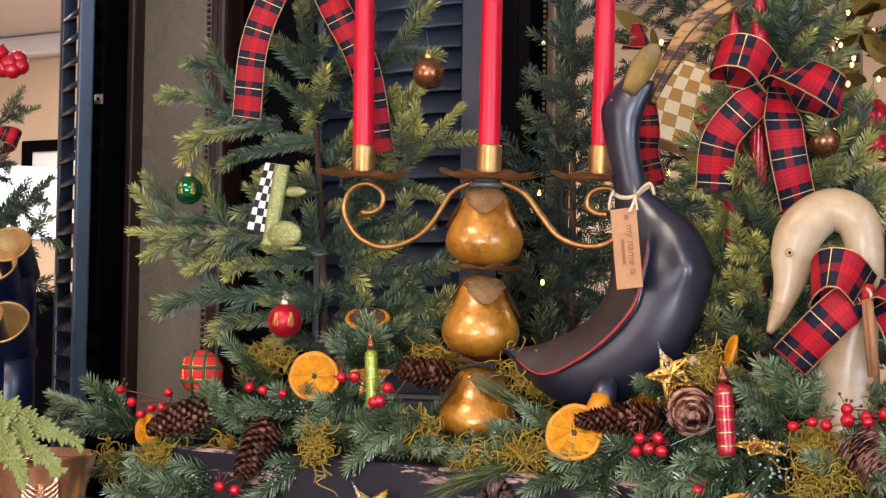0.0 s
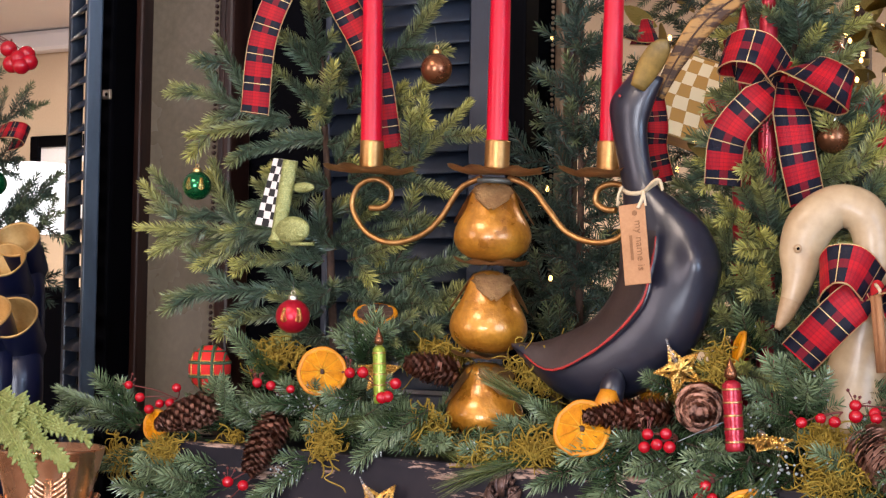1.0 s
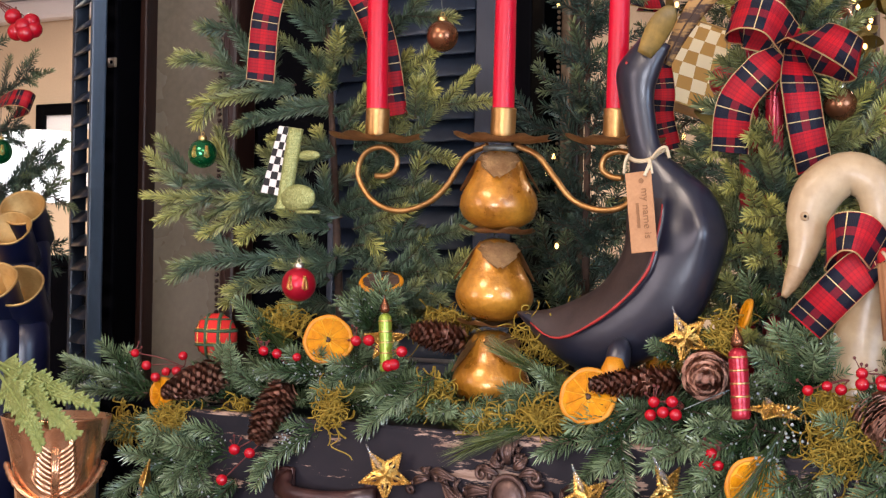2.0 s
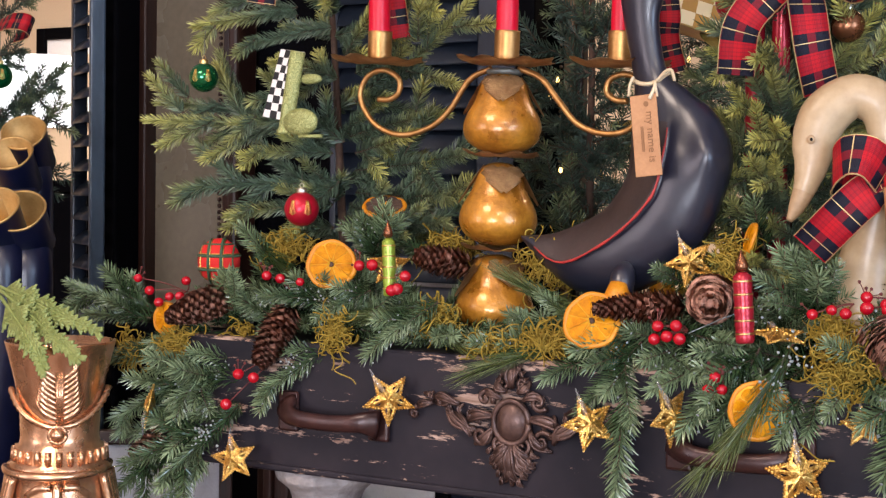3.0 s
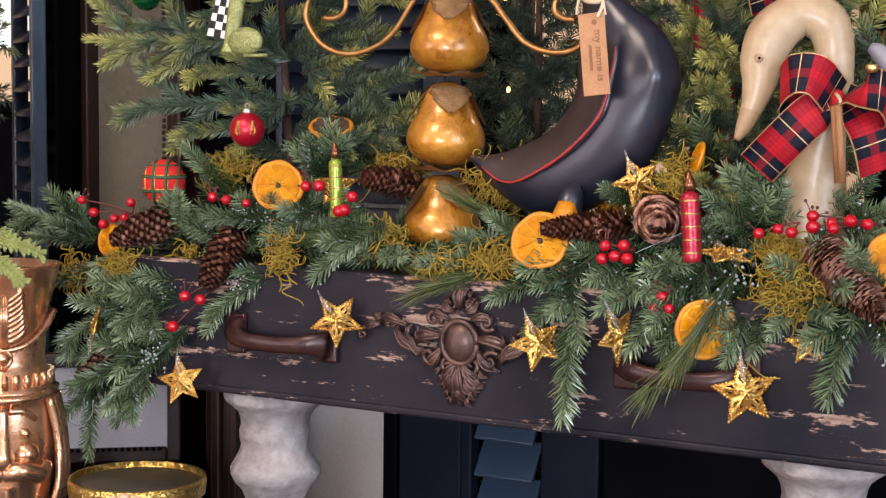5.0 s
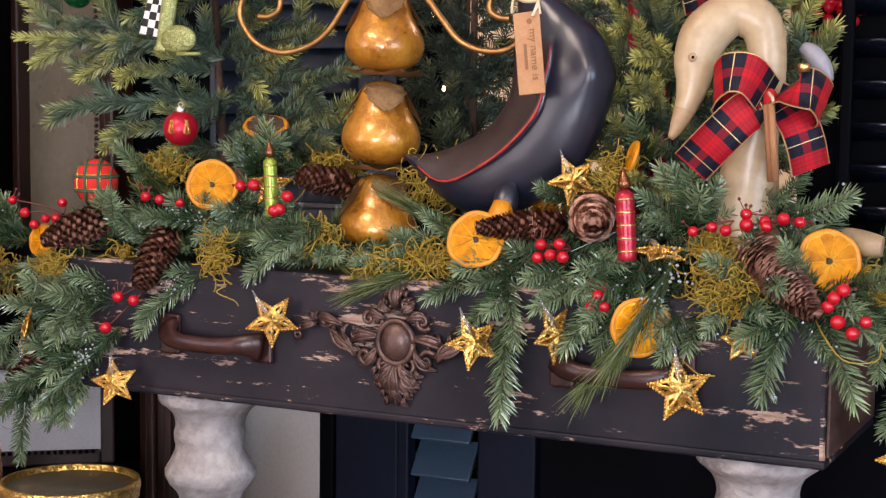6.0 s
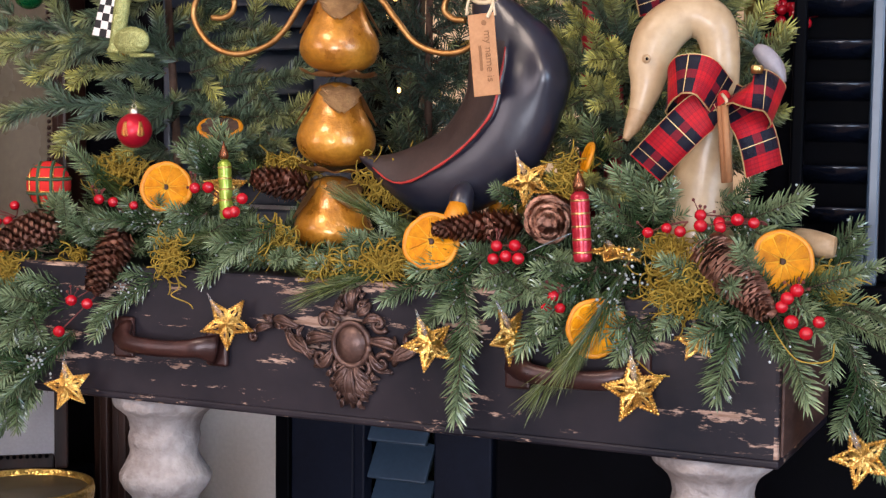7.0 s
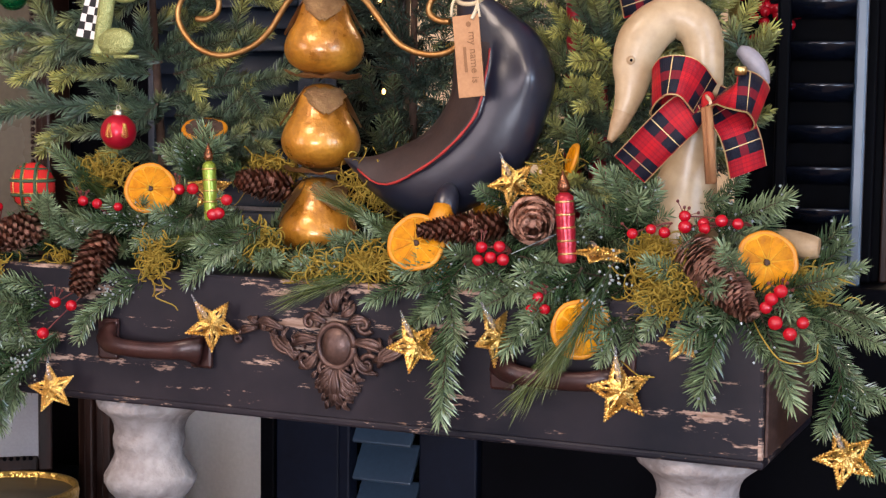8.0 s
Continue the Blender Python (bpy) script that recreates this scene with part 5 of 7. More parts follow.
for b, e in (((0.1869, 0.1800, 1.2273), (0.1652, 0.1200, 1.2447)), ((0.1919, 0.1800, 1.2796), (0.2050, 0.1200, 1.3397)), ((0.2020, 0.1700, 1.2508), (0.1865, 0.1000, 1.2893)), ((0.1969, 0.1700, 1.2044), (0.1996, 0.0900, 1.2508)), ((0.3107, 0.2000, 1.2919), (0.3687, 0.1600, 1.3616)), ((0.3332, 0.2000, 1.3088), (0.3809, 0.1700, 1.3404)), ((0.3293, 0.2000, 1.2467), (0.3826, 0.1600, 1.2640)), ((0.2506, 0.2000, 1.3434), (0.1967, 0.1600, 1.3702))):
    branch(t3, FINGER, b, e, random.Random(int(e[2] * 9999)))
t4 = tree("spruce_tree", ((-1.0310, 0.2500, 1.2274)[0], 0.25, 0.70), (-1.0389, 0.2500, 1.7491), "green spruce tree at the edge of the display", FINGER_DIM,
     (((-1.0058, 0.2500, 1.4942), (-0.8686, 0.2200, 1.5374)), ((-1.0039, 0.2500, 1.4440), (-0.8986, 0.2200, 1.4504)), ((-1.0002, 0.2500, 1.3441), (-0.8265, 0.2200, 1.4124)), ((-0.9989, 0.2500, 1.3109), (-0.8140, 0.2200, 1.3570)), ((-1.0008, 0.2500, 1.3607), (-0.8470, 0.2200, 1.3812)), ((-0.9971, 0.2500, 1.2611), (-0.8528, 0.2400, 1.2865))), 16, 3, 0.14)
block("tree_stand", (t4.location.x - 0.08, 0.17, 0.0), (t4.location.x + 0.08, 0.33, 0.70), BLACK_DEEP, None, 0.004)
tagged(bpy.data.objects["tree_stand"], "black stand below a spruce tree", "stand")

# ---- garland ----
gar = thing("garland", (0, 0.06, TZ), "frosted green pine garland draped along the table front", "garland")
RG = random.Random(77)


def sprig(base, tip, spread=1.0):
    return branch(gar, FROND, base, tip, RG, spread, "sprig")


for i in range(120):
    x = -0.43 + 0.86 * (i + RG.random()) / 120
    y = RG.uniform(0.03, 0.17)
    low = -0.16 < x < 0.07
    a = RG.uniform(0, 2 * math.pi)
    ln = RG.uniform(0.06, 0.095)
    up = RG.uniform(0.0, 0.10) if low else RG.uniform(0.15, 0.75)
    tip = Vector((x, y, TZ + 0.012)) + Vector((math.cos(a), 0.55 * math.sin(a) - 0.2, up)).normalized() * ln
    if tip.y < 0.01:
        tip.z = max(tip.z, TZ + 0.02)
    sprig((x, y, TZ + 0.008), tip)
for b, e in (((-0.5084, 0.0500, 1.1089), (-0.6343, 0.0300, 1.1278)), ((-0.4652, 0.0300, 1.0828), (-0.5337, 0.0000, 1.0545)), ((-0.3422, 0.0200, 1.0721), (-0.4265, -0.0200, 1.0157)), ((-0.5084, 0.0400, 1.1029), (-0.5971, 0.0200, 1.1063)), ((-0.2282, 0.0100, 1.0896), (-0.2996, -0.0250, 1.0360)), ((-0.3820, -0.0100, 0.9864), (-0.4937, -0.0300, 0.9462)),
             ((-0.3344, -0.0100, 1.0222), (-0.4182, -0.0300, 0.9250)), ((-0.4230, 0.0000, 1.0395), (-0.5113, -0.0200, 0.9890)), ((-0.3423, 0.0100, 1.0445), (-0.4227, -0.0100, 1.0534)), ((-0.4648, -0.0100, 0.9527), (-0.4777, -0.0200, 0.8609)), ((-0.1283, 0.0200, 1.1306), (-0.1749, -0.0100, 1.0887)), ((-0.2569, 0.0400, 1.1350), (-0.3229, 0.0100, 1.1461)),
             ((-0.1979, 0.0400, 1.1501), (-0.2435, 0.0000, 1.1259)), ((-0.1070, 0.0300, 1.1428), (-0.1437, -0.0100, 1.1083)), ((-0.4066, 0.0300, 1.0961), (-0.4731, 0.0000, 1.0749)), ((-0.3107, 0.0300, 1.1142), (-0.3503, 0.0000, 1.1329))):
    sprig(b, e)
for b, e in (((0.1176, 0.0000, 1.1016), (0.1334, -0.0300, 1.0419)), ((0.1223, -0.0150, 1.0604), (0.1281, -0.0300, 0.9746)), ((0.0953, 0.0100, 1.1101), (0.0467, -0.0250, 1.0772)), ((0.1303, 0.0100, 1.1177), (0.0778, -0.0200, 1.0519)), ((0.1434, 0.0200, 1.1177), (0.1967, -0.0200, 1.0879)), ((0.1660, 0.0200, 1.1298), (0.2326, -0.0100, 1.1205)),
             ((0.2083, 0.0000, 1.0867), (0.1890, -0.0250, 1.0410)), ((0.2470, 0.0100, 1.1197), (0.2114, -0.0200, 1.0476)), ((0.1201, 0.0200, 1.1217), (0.0688, -0.0100, 1.1101)), ((0.3865, 0.0000, 1.0997), (0.3636, -0.0300, 1.0172)), ((0.4115, 0.0000, 1.0963), (0.4538, -0.0300, 1.0226)), ((0.4351, 0.0300, 1.0944), (0.5177, 0.0000, 1.0691)),
             ((0.4498, 0.0600, 1.0818), (0.5034, 0.0500, 1.0059)), ((0.4754, 0.0500, 1.0390), (0.5031, 0.0500, 0.9449)), ((0.4252, 0.0800, 1.0987), (0.5089, 0.0600, 1.0856)), ((0.3524, 0.0700, 1.1588), (0.4279, 0.0400, 1.1813))):
    sprig(b, e)
for b, e in (((0.3444, 0.0800, 1.1631), (0.3849, 0.0600, 1.2045)), ((0.2270, 0.0200, 1.1092), (0.1933, -0.0100, 1.1181)), ((0.2196, 0.0100, 1.0992), (0.2739, -0.0200, 1.0798)), ((0.1336, 0.0800, 1.1718), (0.1235, 0.0600, 1.1891)), ((0.1702, 0.0200, 1.1170), (0.1467, -0.0200, 1.1033)), ((0.2888, 0.0000, 1.0784), (0.2747, -0.0200, 1.0388)),
             ((0.2126, 0.0000, 1.0735), (0.1954, -0.0200, 1.0537)), ((-0.5215, 0.0500, 1.1159), (-0.6351, 0.0400, 1.1244)), ((-0.3369, 0.0800, 1.1561), (-0.3958, 0.0700, 1.2129)), ((-0.2027, 0.1200, 1.2173), (-0.2738, 0.1000, 1.2221)), ((-0.1676, 0.1000, 1.1873), (-0.2213, 0.0900, 1.2235)), ((0.1534, 0.0600, 1.1723), (0.1362, 0.0300, 1.1838)), ((0.3029, 0.0800, 1.1781), (0.3641, 0.0600, 1.1817)), ((0.2193, 0.1000, 1.2064), (0.2087, 0.0800, 1.2503))):
    sprig(b, e)
for b, e, s in (((0.2761, -0.0050, 1.1025), (0.2136, -0.0300, 1.0078), 1.0), ((0.2846, -0.0120, 1.1281), (0.2427, -0.0400, 1.0341), 1.0), ((0.2794, 0.0000, 1.1124), (0.2417, -0.0300, 1.0516), 1.0), ((0.0192, 0.0100, 1.1101), (-0.0329, -0.0100, 1.0840), 0.7), ((0.0513, 0.0200, 1.1109), (-0.0014, -0.0100, 1.0941), 0.7), ((0.0462, 0.0300, 1.1406), (-0.0233, 0.0300, 1.1746), 0.8), ((-0.4113, 0.0900, 1.2056), (-0.2953, 0.0500, 1.1591), 0.7), ((-0.1136, 0.0500, 1.1413), (-0.2123, 0.0200, 1.1154), 0.8), ((-0.1555, 0.0400, 1.1283), (-0.0643, 0.0000, 1.1067), 0.7), ((-0.0279, 0.0500, 1.1647), (0.0339, 0.0300, 1.1459), 0.8)):
    branch(gar, TUFT, b, e, RG, s * 0.7, "pine_tuft")
for tip in ((0.2500, 0.040, 1.2050), (0.2390, 0.020, 1.1800), (0.3150, 0.028, 1.1960), (0.2700, 0.025, 1.2080), (0.2960, 0.015, 1.1840), (0.2570, 0.005, 1.1640), (0.2860, 0.030, 1.2030)):
    sprig((0.2840, 0.060, 1.1500), tip)
for tip in ((-0.2329, 0.075, 1.2291), (-0.2140, 0.080, 1.2400), (-0.1900, 0.080, 1.2256), (-0.2549, 0.080, 1.2148), (-0.1990, 0.068, 1.2300)):
    sprig((-0.2240, 0.085, 1.1850), tip)
for i in range(26):
    p = Vector((-0.3661, 0.0200, 1.0992)).lerp(Vector((-0.4272, -0.0050, 0.9492)), (i + RG.random()) / 26) + Vector((RG.uniform(-0.03, 0.03), RG.uniform(0.0, 0.03), 0))
    sprig(p, p + Vector((RG.uniform(-1.0, 0.15), RG.uniform(-0.5, 0.0), RG.uniform(-0.75, 0.1))).normalized() * RG.uniform(0.06, 0.10))
for i in range(16):
    p = Vector((0.1934, 0.0200, 1.1021)).lerp(Vector((0.4367, 0.0200, 1.1056)), (i + RG.random()) / 16)
    sprig(p, p + Vector((RG.uniform(-0.6, 0.6), RG.uniform(-0.6, -0.3), RG.uniform(-0.7, 0.35))).normalized() * RG.uniform(0.05, 0.08))
wire = glide([(-0.47, 0.05, TZ + 0.02), (-0.3, 0.06, TZ + 0.035), (-0.1, 0.05, TZ + 0.012), (0.1, 0.05, TZ + 0.03), (0.3, 0.05, TZ + 0.035), (0.43, 0.06, TZ + 0.02)], 40)
part("core_wire", tube(wire, 0.004, 6), BARK, gar, "brown twisted garland core")


def moss(at, rx, ry, rz, n, seed, label="tangled golden-green moss tufts in the garland"):
    rng = random.Random(seed)
    bm = bmesh.new()
    c = Vector(at)
    for i in range(n):
        o = Vector((rng.gauss(0, 0.42) * rx, rng.gauss(0, 0.42) * ry, rng.gauss(0, 0.42) * rz))
        d = Vector((rng.uniform(-1, 1), rng.uniform(-1, 1), rng.uniform(-1, 1))).normalized()
        turn_axis = Vector((rng.uniform(-1, 1), rng.uniform(-1, 1), rng.uniform(-1, 1))).normalized()
        pts, p = [], o
        step, k = rng.uniform(0.0020, 0.0034), rng.uniform(0.25, 0.7)
        for q in range(11):
            pts.append(p.copy())
            p = p + d * step
            d = (Matrix.Rotation(k * rng.uniform(0.6, 1.3), 3, turn_axis) @ d).normalized()
        tube(pts, rng.uniform(0.0005, 0.0010), 4, bm)
    ob = part("moss", bm, MOSS)
    ob.location = c
    return tagged(ob, label, "moss", kind="stuff")


for i, (c, rx, ry, rz, n) in enumerate((((-0.4298, 0.0000, 1.0791), 0.024, 0.015, 0.022, 110), ((-0.3451, 0.0900, 1.1879), 0.035, 0.02, 0.02, 90), ((-0.1150, 0.0400, 1.1200), 0.024, 0.014, 0.018, 110), ((-0.0251, 0.0120, 1.1030), 0.045, 0.012, 0.008, 110), ((0.0327, 0.0100, 1.1106), 0.028, 0.012, 0.014, 120), ((-0.2173, 0.0000, 1.1048), 0.018, 0.012, 0.03, 70),
                                         ((-0.0093, 0.0900, 1.1814), 0.04, 0.02, 0.03, 120), ((0.1992, 0.0600, 1.1960), 0.018, 0.012, 0.025, 90), ((0.3316, -0.0050, 1.1046), 0.034, 0.016, 0.030, 210), ((0.3105, 0.0300, 1.1336), 0.024, 0.015, 0.014, 80), ((0.4458, 0.0500, 1.1081), 0.03, 0.02, 0.018, 90), ((-0.1433, 0.1200, 1.1938), 0.045, 0.02, 0.02, 90),
                                         ((-0.5193, 0.0200, 1.0650), 0.02, 0.012, 0.025, 70), ((0.1334, 0.0800, 1.1886), 0.02, 0.015, 0.02, 60), ((-0.3535, 0.0200, 1.0950), 0.012, 0.01, 0.015, 30))):
    moss(c, rx * 0.9, ry, rz * 0.85, int(n * 1.7), 100 + i)
vine = bmesh.new()
for pts in (((-0.2137, -0.0050, 1.0994), (-0.1922, -0.0200, 1.0785), (-0.1992, -0.0250, 1.0697), (-0.1778, -0.0250, 1.0626), (-0.1741, -0.0220, 1.0568)), ((0.4090, -0.0100, 1.0874), (0.4236, -0.0300, 1.0712), (0.4420, -0.0350, 1.0539), (0.4670, -0.0300, 1.0551), (0.4685, -0.0200, 1.0683)), ((0.2959, -0.0200, 1.0404), (0.3163, -0.0350, 1.0316), (0.3307, -0.0350, 1.0313)), ((-0.3567, 0.0900, 1.3319), (-0.3484, 0.0900, 1.3252), (-0.3402, 0.0900, 1.3186))):
    tube(glide(pts, 16), 0.0007, 5, vine)
tagged(part("moss_strand", vine, MOSS), "loose golden moss strands curling from the garland", "moss", kind="stuff")


# ---- pine cones ----
def scale_mesh(name, wd, ln):
    bm = bmesh.new()
    rows_ = []
    for s, w2, h in ((0, 0.35, 0.0), (0.55, 0.85, 0.05), (0.85, 1.0, 0.16), (1.0, 0.55, 0.30)):
        rows_.append([bm.verts.new((wd * w2 * q, ln * s, ln * h + (0.10 * ln * (1 - q * q)))) for q in (-0.5, 0, 0.5)])
    for a, b in zip(rows_, rows_[1:]):
        for j in range(2):
            bm.faces.new((a[j], a[j + 1], b[j + 1], b[j])).smooth = True
    bmesh.ops.solidify(bm, geom=bm.faces[:], thickness=ln * 0.16)
    bm.normal_update()
    me = bpy.data.meshes.new(name)
    bm.to_mesh(me)
    bm.free()
    me.materials.append(CONE)
    return me


SCALE = scale_mesh("scale", 0.0150, 0.0120)


def pine_cone(tail, head, radius, count, seed, label="brown open pine cone in the garland"):
    """tail: the stalk end; head: the pointed end."""
    rng = random.Random(seed)
    a, b = Vector(tail), Vector(head)
    ln, count = (b - a).length, int(count * 1.7)
    t = thing("pine_cone", a, label, "pine cone", "pine cones", m=aim(a, b))
    part("core", tube([(0, 0, 0), (ln * 0.3, 0, 0), (ln * 0.75, 0, 0), (ln * 0.97, 0, 0)], [radius * 0.12, radius * 0.64, radius * 0.44, radius * 0.06], 10), CONE, t)
    for i in range(count):
        s = (i + 0.5) / count
        ang = i * 2.39996
        r = radius * math.sin(math.pi * (0.16 + 0.80 * s) ** 0.85) ** 0.75
        k = 0.55 + 0.5 * r / radius
        rad = Vector((0, math.cos(ang), math.sin(ang)))
        y = (rad * (0.74 - 0.34 * s) + Vector((0.76 + 0.4 * s + rng.uniform(-0.1, 0.1), 0, 0))).normalized()
        x = y.cross(rad).normalized() if y.cross(rad).length > 1e-4 else Vector((1, 0, 0))
        z = x.cross(y)
        o = Vector((ln * (s * 0.99 - 0.06), 0, 0)) + rad * r * 0.40
        q = 0.92 * k * radius / 0.021 * rng.uniform(0.92, 1.08)
        share("scale", SCALE, t, Matrix(((x.x * q, y.x * q, z.x * q, o.x), (x.y * q, y.y * q, z.y * q, o.y), (x.z * q, y.z * q, z.z * q, o.z), (0, 0, 0, 1))))
    return t


pine_cone((-0.3690, 0.0100, 1.1375), (-0.4455, -0.0050, 1.1091), 0.022, 84, 1)
pine_cone((-0.2781, 0.0000, 1.1270), (-0.3023, -0.0200, 1.0664), 0.024, 84, 2)
pine_cone((-0.0965, 0.0700, 1.1799), (-0.1468, 0.0450, 1.1897), 0.021, 76, 3)
pine_cone((0.1637, 0.0200, 1.1543), (0.0836, -0.0050, 1.1479), 0.0185, 100, 4)
pine_cone((0.1851, 0.0500, 1.1623), (0.2051, -0.0120, 1.1583), 0.026, 64, 5, "brown open pine cone seen from its end in the garland")
pine_cone((0.3509, 0.0000, 1.1440), (0.4158, -0.0300, 1.0892), 0.0235, 110, 6, "large brown pine cone beside the orange slice")
pine_cone((-0.4314, 0.0000, 0.9871), (-0.4903, -0.0150, 0.9509), 0.016, 60, 7, "dark pine cone half hidden in the garland")


# ---- dried orange slices ----
def orange_slice(at, r, facing, seed, label="dried translucent orange slice with pale pith", flesh=None):
    rng = random.Random(seed)
    n = Vector(facing).normalized()
    m = Matrix.Translation(at) @ Vector((0, 0, 1)).rotation_difference(n).to_matrix().to_4x4()
    t = thing("orange_slice", at, label, "orange slice", "orange slices", m=m)
    h, r = 0.0022, r * 0.95
    wob = lambda a: 1 + 0.025 * math.sin(3 * a + seed) + 0.015 * math.sin(7 * a)
    ring = [(r * wob(a) * math.cos(a), r * wob(a) * math.sin(a), 0.0008 * math.sin(2 * a + seed)) for a in (2 * math.pi * k / 40 for k in range(41))]
    part("peel", tube(ring, 0.0027, 8, flat=0.75, side=(0, 0, 1)), PEEL, t, "orange peel rim")
    part("pith", lathe([(r * 0.98, -h), (r * 0.985, h * 0.55), (r * 0.16, h * 0.6), (r * 0.1, -h)], 40), PITH, t, "pale pith")
    k = 10
    for i in range(k):
        a0, a1 = 2 * math.pi * i / k + 0.032, 2 * math.pi * (i + 1) / k - 0.032
        bm = bmesh.new()
        low, top = [], []
        out = [(0.14, 0.5)] + [(0.5, -0.02), (0.88, 0.0)] + [(0.93, 0.25), (0.94, 0.5), (0.93, 0.75)] + [(0.88, 1.0), (0.5, 1.02)]
        for q, s in out:
            a = a0 + (a1 - a0) * s
            g = r * q * rng.uniform(0.97, 1.01)
            low.append(bm.verts.new((g * math.cos(a), g * math.sin(a), -h * 0.8)))
            top.append(bm.verts.new((g * math.cos(a), g * math.sin(a), h * rng.uniform(0.75, 1.15))))
        bm.faces.new(top)
        bm.faces.new(list(reversed(low)))
        for j in range(len(out)):
            bm.faces.new((low[j], low[(j + 1) % len(out)], top[(j + 1) % len(out)], top[j]))
        part("segment", bm, flesh or FLESH, t)
    part("seed_hole", lathe([(r * 0.10, -h), (r * 0.11, h * 0.75), (0.0004, h * 0.76)], 7, 0.25), BARK, t, "dark shrivelled centre")
    return t


CAM = Vector((0.5, -0.85, 0.12))
orange_slice((-0.2462, 0.0350, 1.1766), 0.0265, CAM + Vector((0.05, 0, 0.15)), 1)
orange_slice((-0.4628, 0.0150, 1.1068), 0.0175, CAM + Vector((-0.5, 0, 0)), 2)
orange_slice((0.0827, 0.0000, 1.1361), 0.0275, CAM + Vector((-0.35, 0, 0.2)), 3)
orange_slice((0.2177, 0.0600, 1.2167), 0.0155, CAM + Vector((-1.2, 0.4, 0.1)), 4, "dried orange slice turned edgewise in the greenery")
orange_slice((0.2570, -0.0200, 1.0668), 0.0272, CAM + Vector((0.1, 0, -0.25)), 5, "dried orange slice hanging behind long needles")
orange_slice((0.4125, 0.0300, 1.1310), 0.0275, CAM + Vector((0.0, 0, 0.05)), 6, "dried orange slice beside the large pine cone")
orange_slice((-0.2270, 0.1100, 1.2400), 0.0240, Vector((0.20, -0.42, 0.88)), 7, "dark dried orange slice tilted among the needles", BARK)


# ---- glittering stars ----
def star(at, r, facing, roll, seed, label="gold glittered openwork star light on a clear clip"):
    n = Vector(facing).normalized()
    z = Vector((0, 0, 1))
    y = (z - n * z.dot(n)).normalized()
    x = y.cross(n)
    m = Matrix(((x.x, y.x, n.x, at[0]), (x.y, y.y, n.y, at[1]), (x.z, y.z, n.z, at[2]), (0, 0, 0, 1))) @ pose(0, 0, 0, 0, 0, roll)
    t = thing("star_light", at, label, "star ornament", "gold stars", m=m)
    pts = []
    for i in range(10):
        a = math.pi / 2 + math.pi * i / 5
        q = r if i % 2 == 0 else r * 0.47
        pts.append(Vector((q * math.cos(a), q * math.sin(a), 0)))
    # openwork face: each of the ten facets keeps a triangular hole
    bm = bmesh.new()
    for zs in (1, -1):
        top = Vector((0, 0, zs * r * 0.24))
        for i in range(10):
            a, b = pts[i], pts[(i + 1) % 10]
            c = (a + b + top) / 3
            ins = [c + (q - c) * 0.33 for q in (top, a, b)]
            vs = [bm.verts.new(q) for q in (top, a, b)]
            vi = [bm.verts.new(q) for q in ins]
            for j in range(3):
                k = (j + 1) % 3
                f = (vs[j], vs[k], vi[k], vi[j])
                bm.faces.new(f if zs > 0 else tuple(reversed(f)))
    bmesh.ops.remove_doubles(bm, verts=bm.verts[:], dist=0.0001)
    bmesh.ops.solidify(bm, geom=bm.faces[:], thickness=0.0009)
    part("body", bm, GOLD_GLITTER, t, "pierced gold glitter shell")
    part("core", ball(bmesh.new(), (0, 0, 0), r * 0.17, 12, (1, 1, 0.5)), BULB_OFF, t, "unlit amber bulb")
    bm = bmesh.new()
    for i in range(10):
        a, b = pts[i], pts[(i + 1) % 10]
        for k in range(6):
            g = bmesh.ops.create_icosphere(bm, subdivisions=1, radius=r * 0.055, matrix=Matrix.Translation(a.lerp(b, k / 6)))
        if i % 2 == 0:
            for k in range(1, 6):
                bmesh.ops.create_icosphere(bm, subdivisions=1, radius=r * 0.045, matrix=Matrix.Translation(a.lerp(Vector((0, 0, r * 0.25)), k / 6)))
    part("beading", bm, GOLD_GLITTER, t)["kind"] = "stuff"
    part("clip", tube([(0, r * 0.30, r * 0.1), (0, r * 0.72, r * 0.12), (0, r * 0.98, r * 0.08), (r * 0.06, r * 1.35, 0)], [r * 0.09, r * 0.10, r * 0.06, r * 0.03], 8), CRYSTAL, t, "clear plastic clip")
    return t


star((-0.1333, -0.0220, 1.0450), 0.0270, CAM, 180 / 5, 1)
star((-0.3274, -0.0300, 0.9647), 0.0255, CAM + Vector((-0.25, 0, 0.1)), 14, 2)
star((0.0947, -0.0280, 1.0411), 0.0265, CAM + Vector((0.2, 0.1, 0.2)), 20, 3)
star((0.1755, -0.0250, 1.0551), 0.0280, CAM + Vector((0.9, 0.4, 0)), 30, 4)
star((0.2980, -0.0300, 1.0151), 0.0295, CAM, 8, 5)
star((0.3475, -0.0120, 1.0604), 0.0190, CAM + Vector((-0.4, 0, 0.2)), 10, 6)
star((0.4871, 0.0300, 0.9616), 0.0275, CAM + Vector((-0.3, 0.1, 0.25)), 22, 7)
star((0.2662, 0.0000, 1.1339), 0.0270, Vector((0.15, -0.2, 1.0)), 0, 8, "gold glittered star lying flat on the garland")
star((0.1676, 0.0350, 1.1946), 0.0240, CAM + Vector((-0.1, 0, -0.1)), 26, 9)
star((-0.1812, 0.0500, 1.1774), 0.0235, CAM + Vector((0.2, 0, 0.3)), 0, 10)
star((-0.4557, -0.0200, 1.0120), 0.0270, CAM + Vector((-0.95, 0.5, 0)), 190, 11)


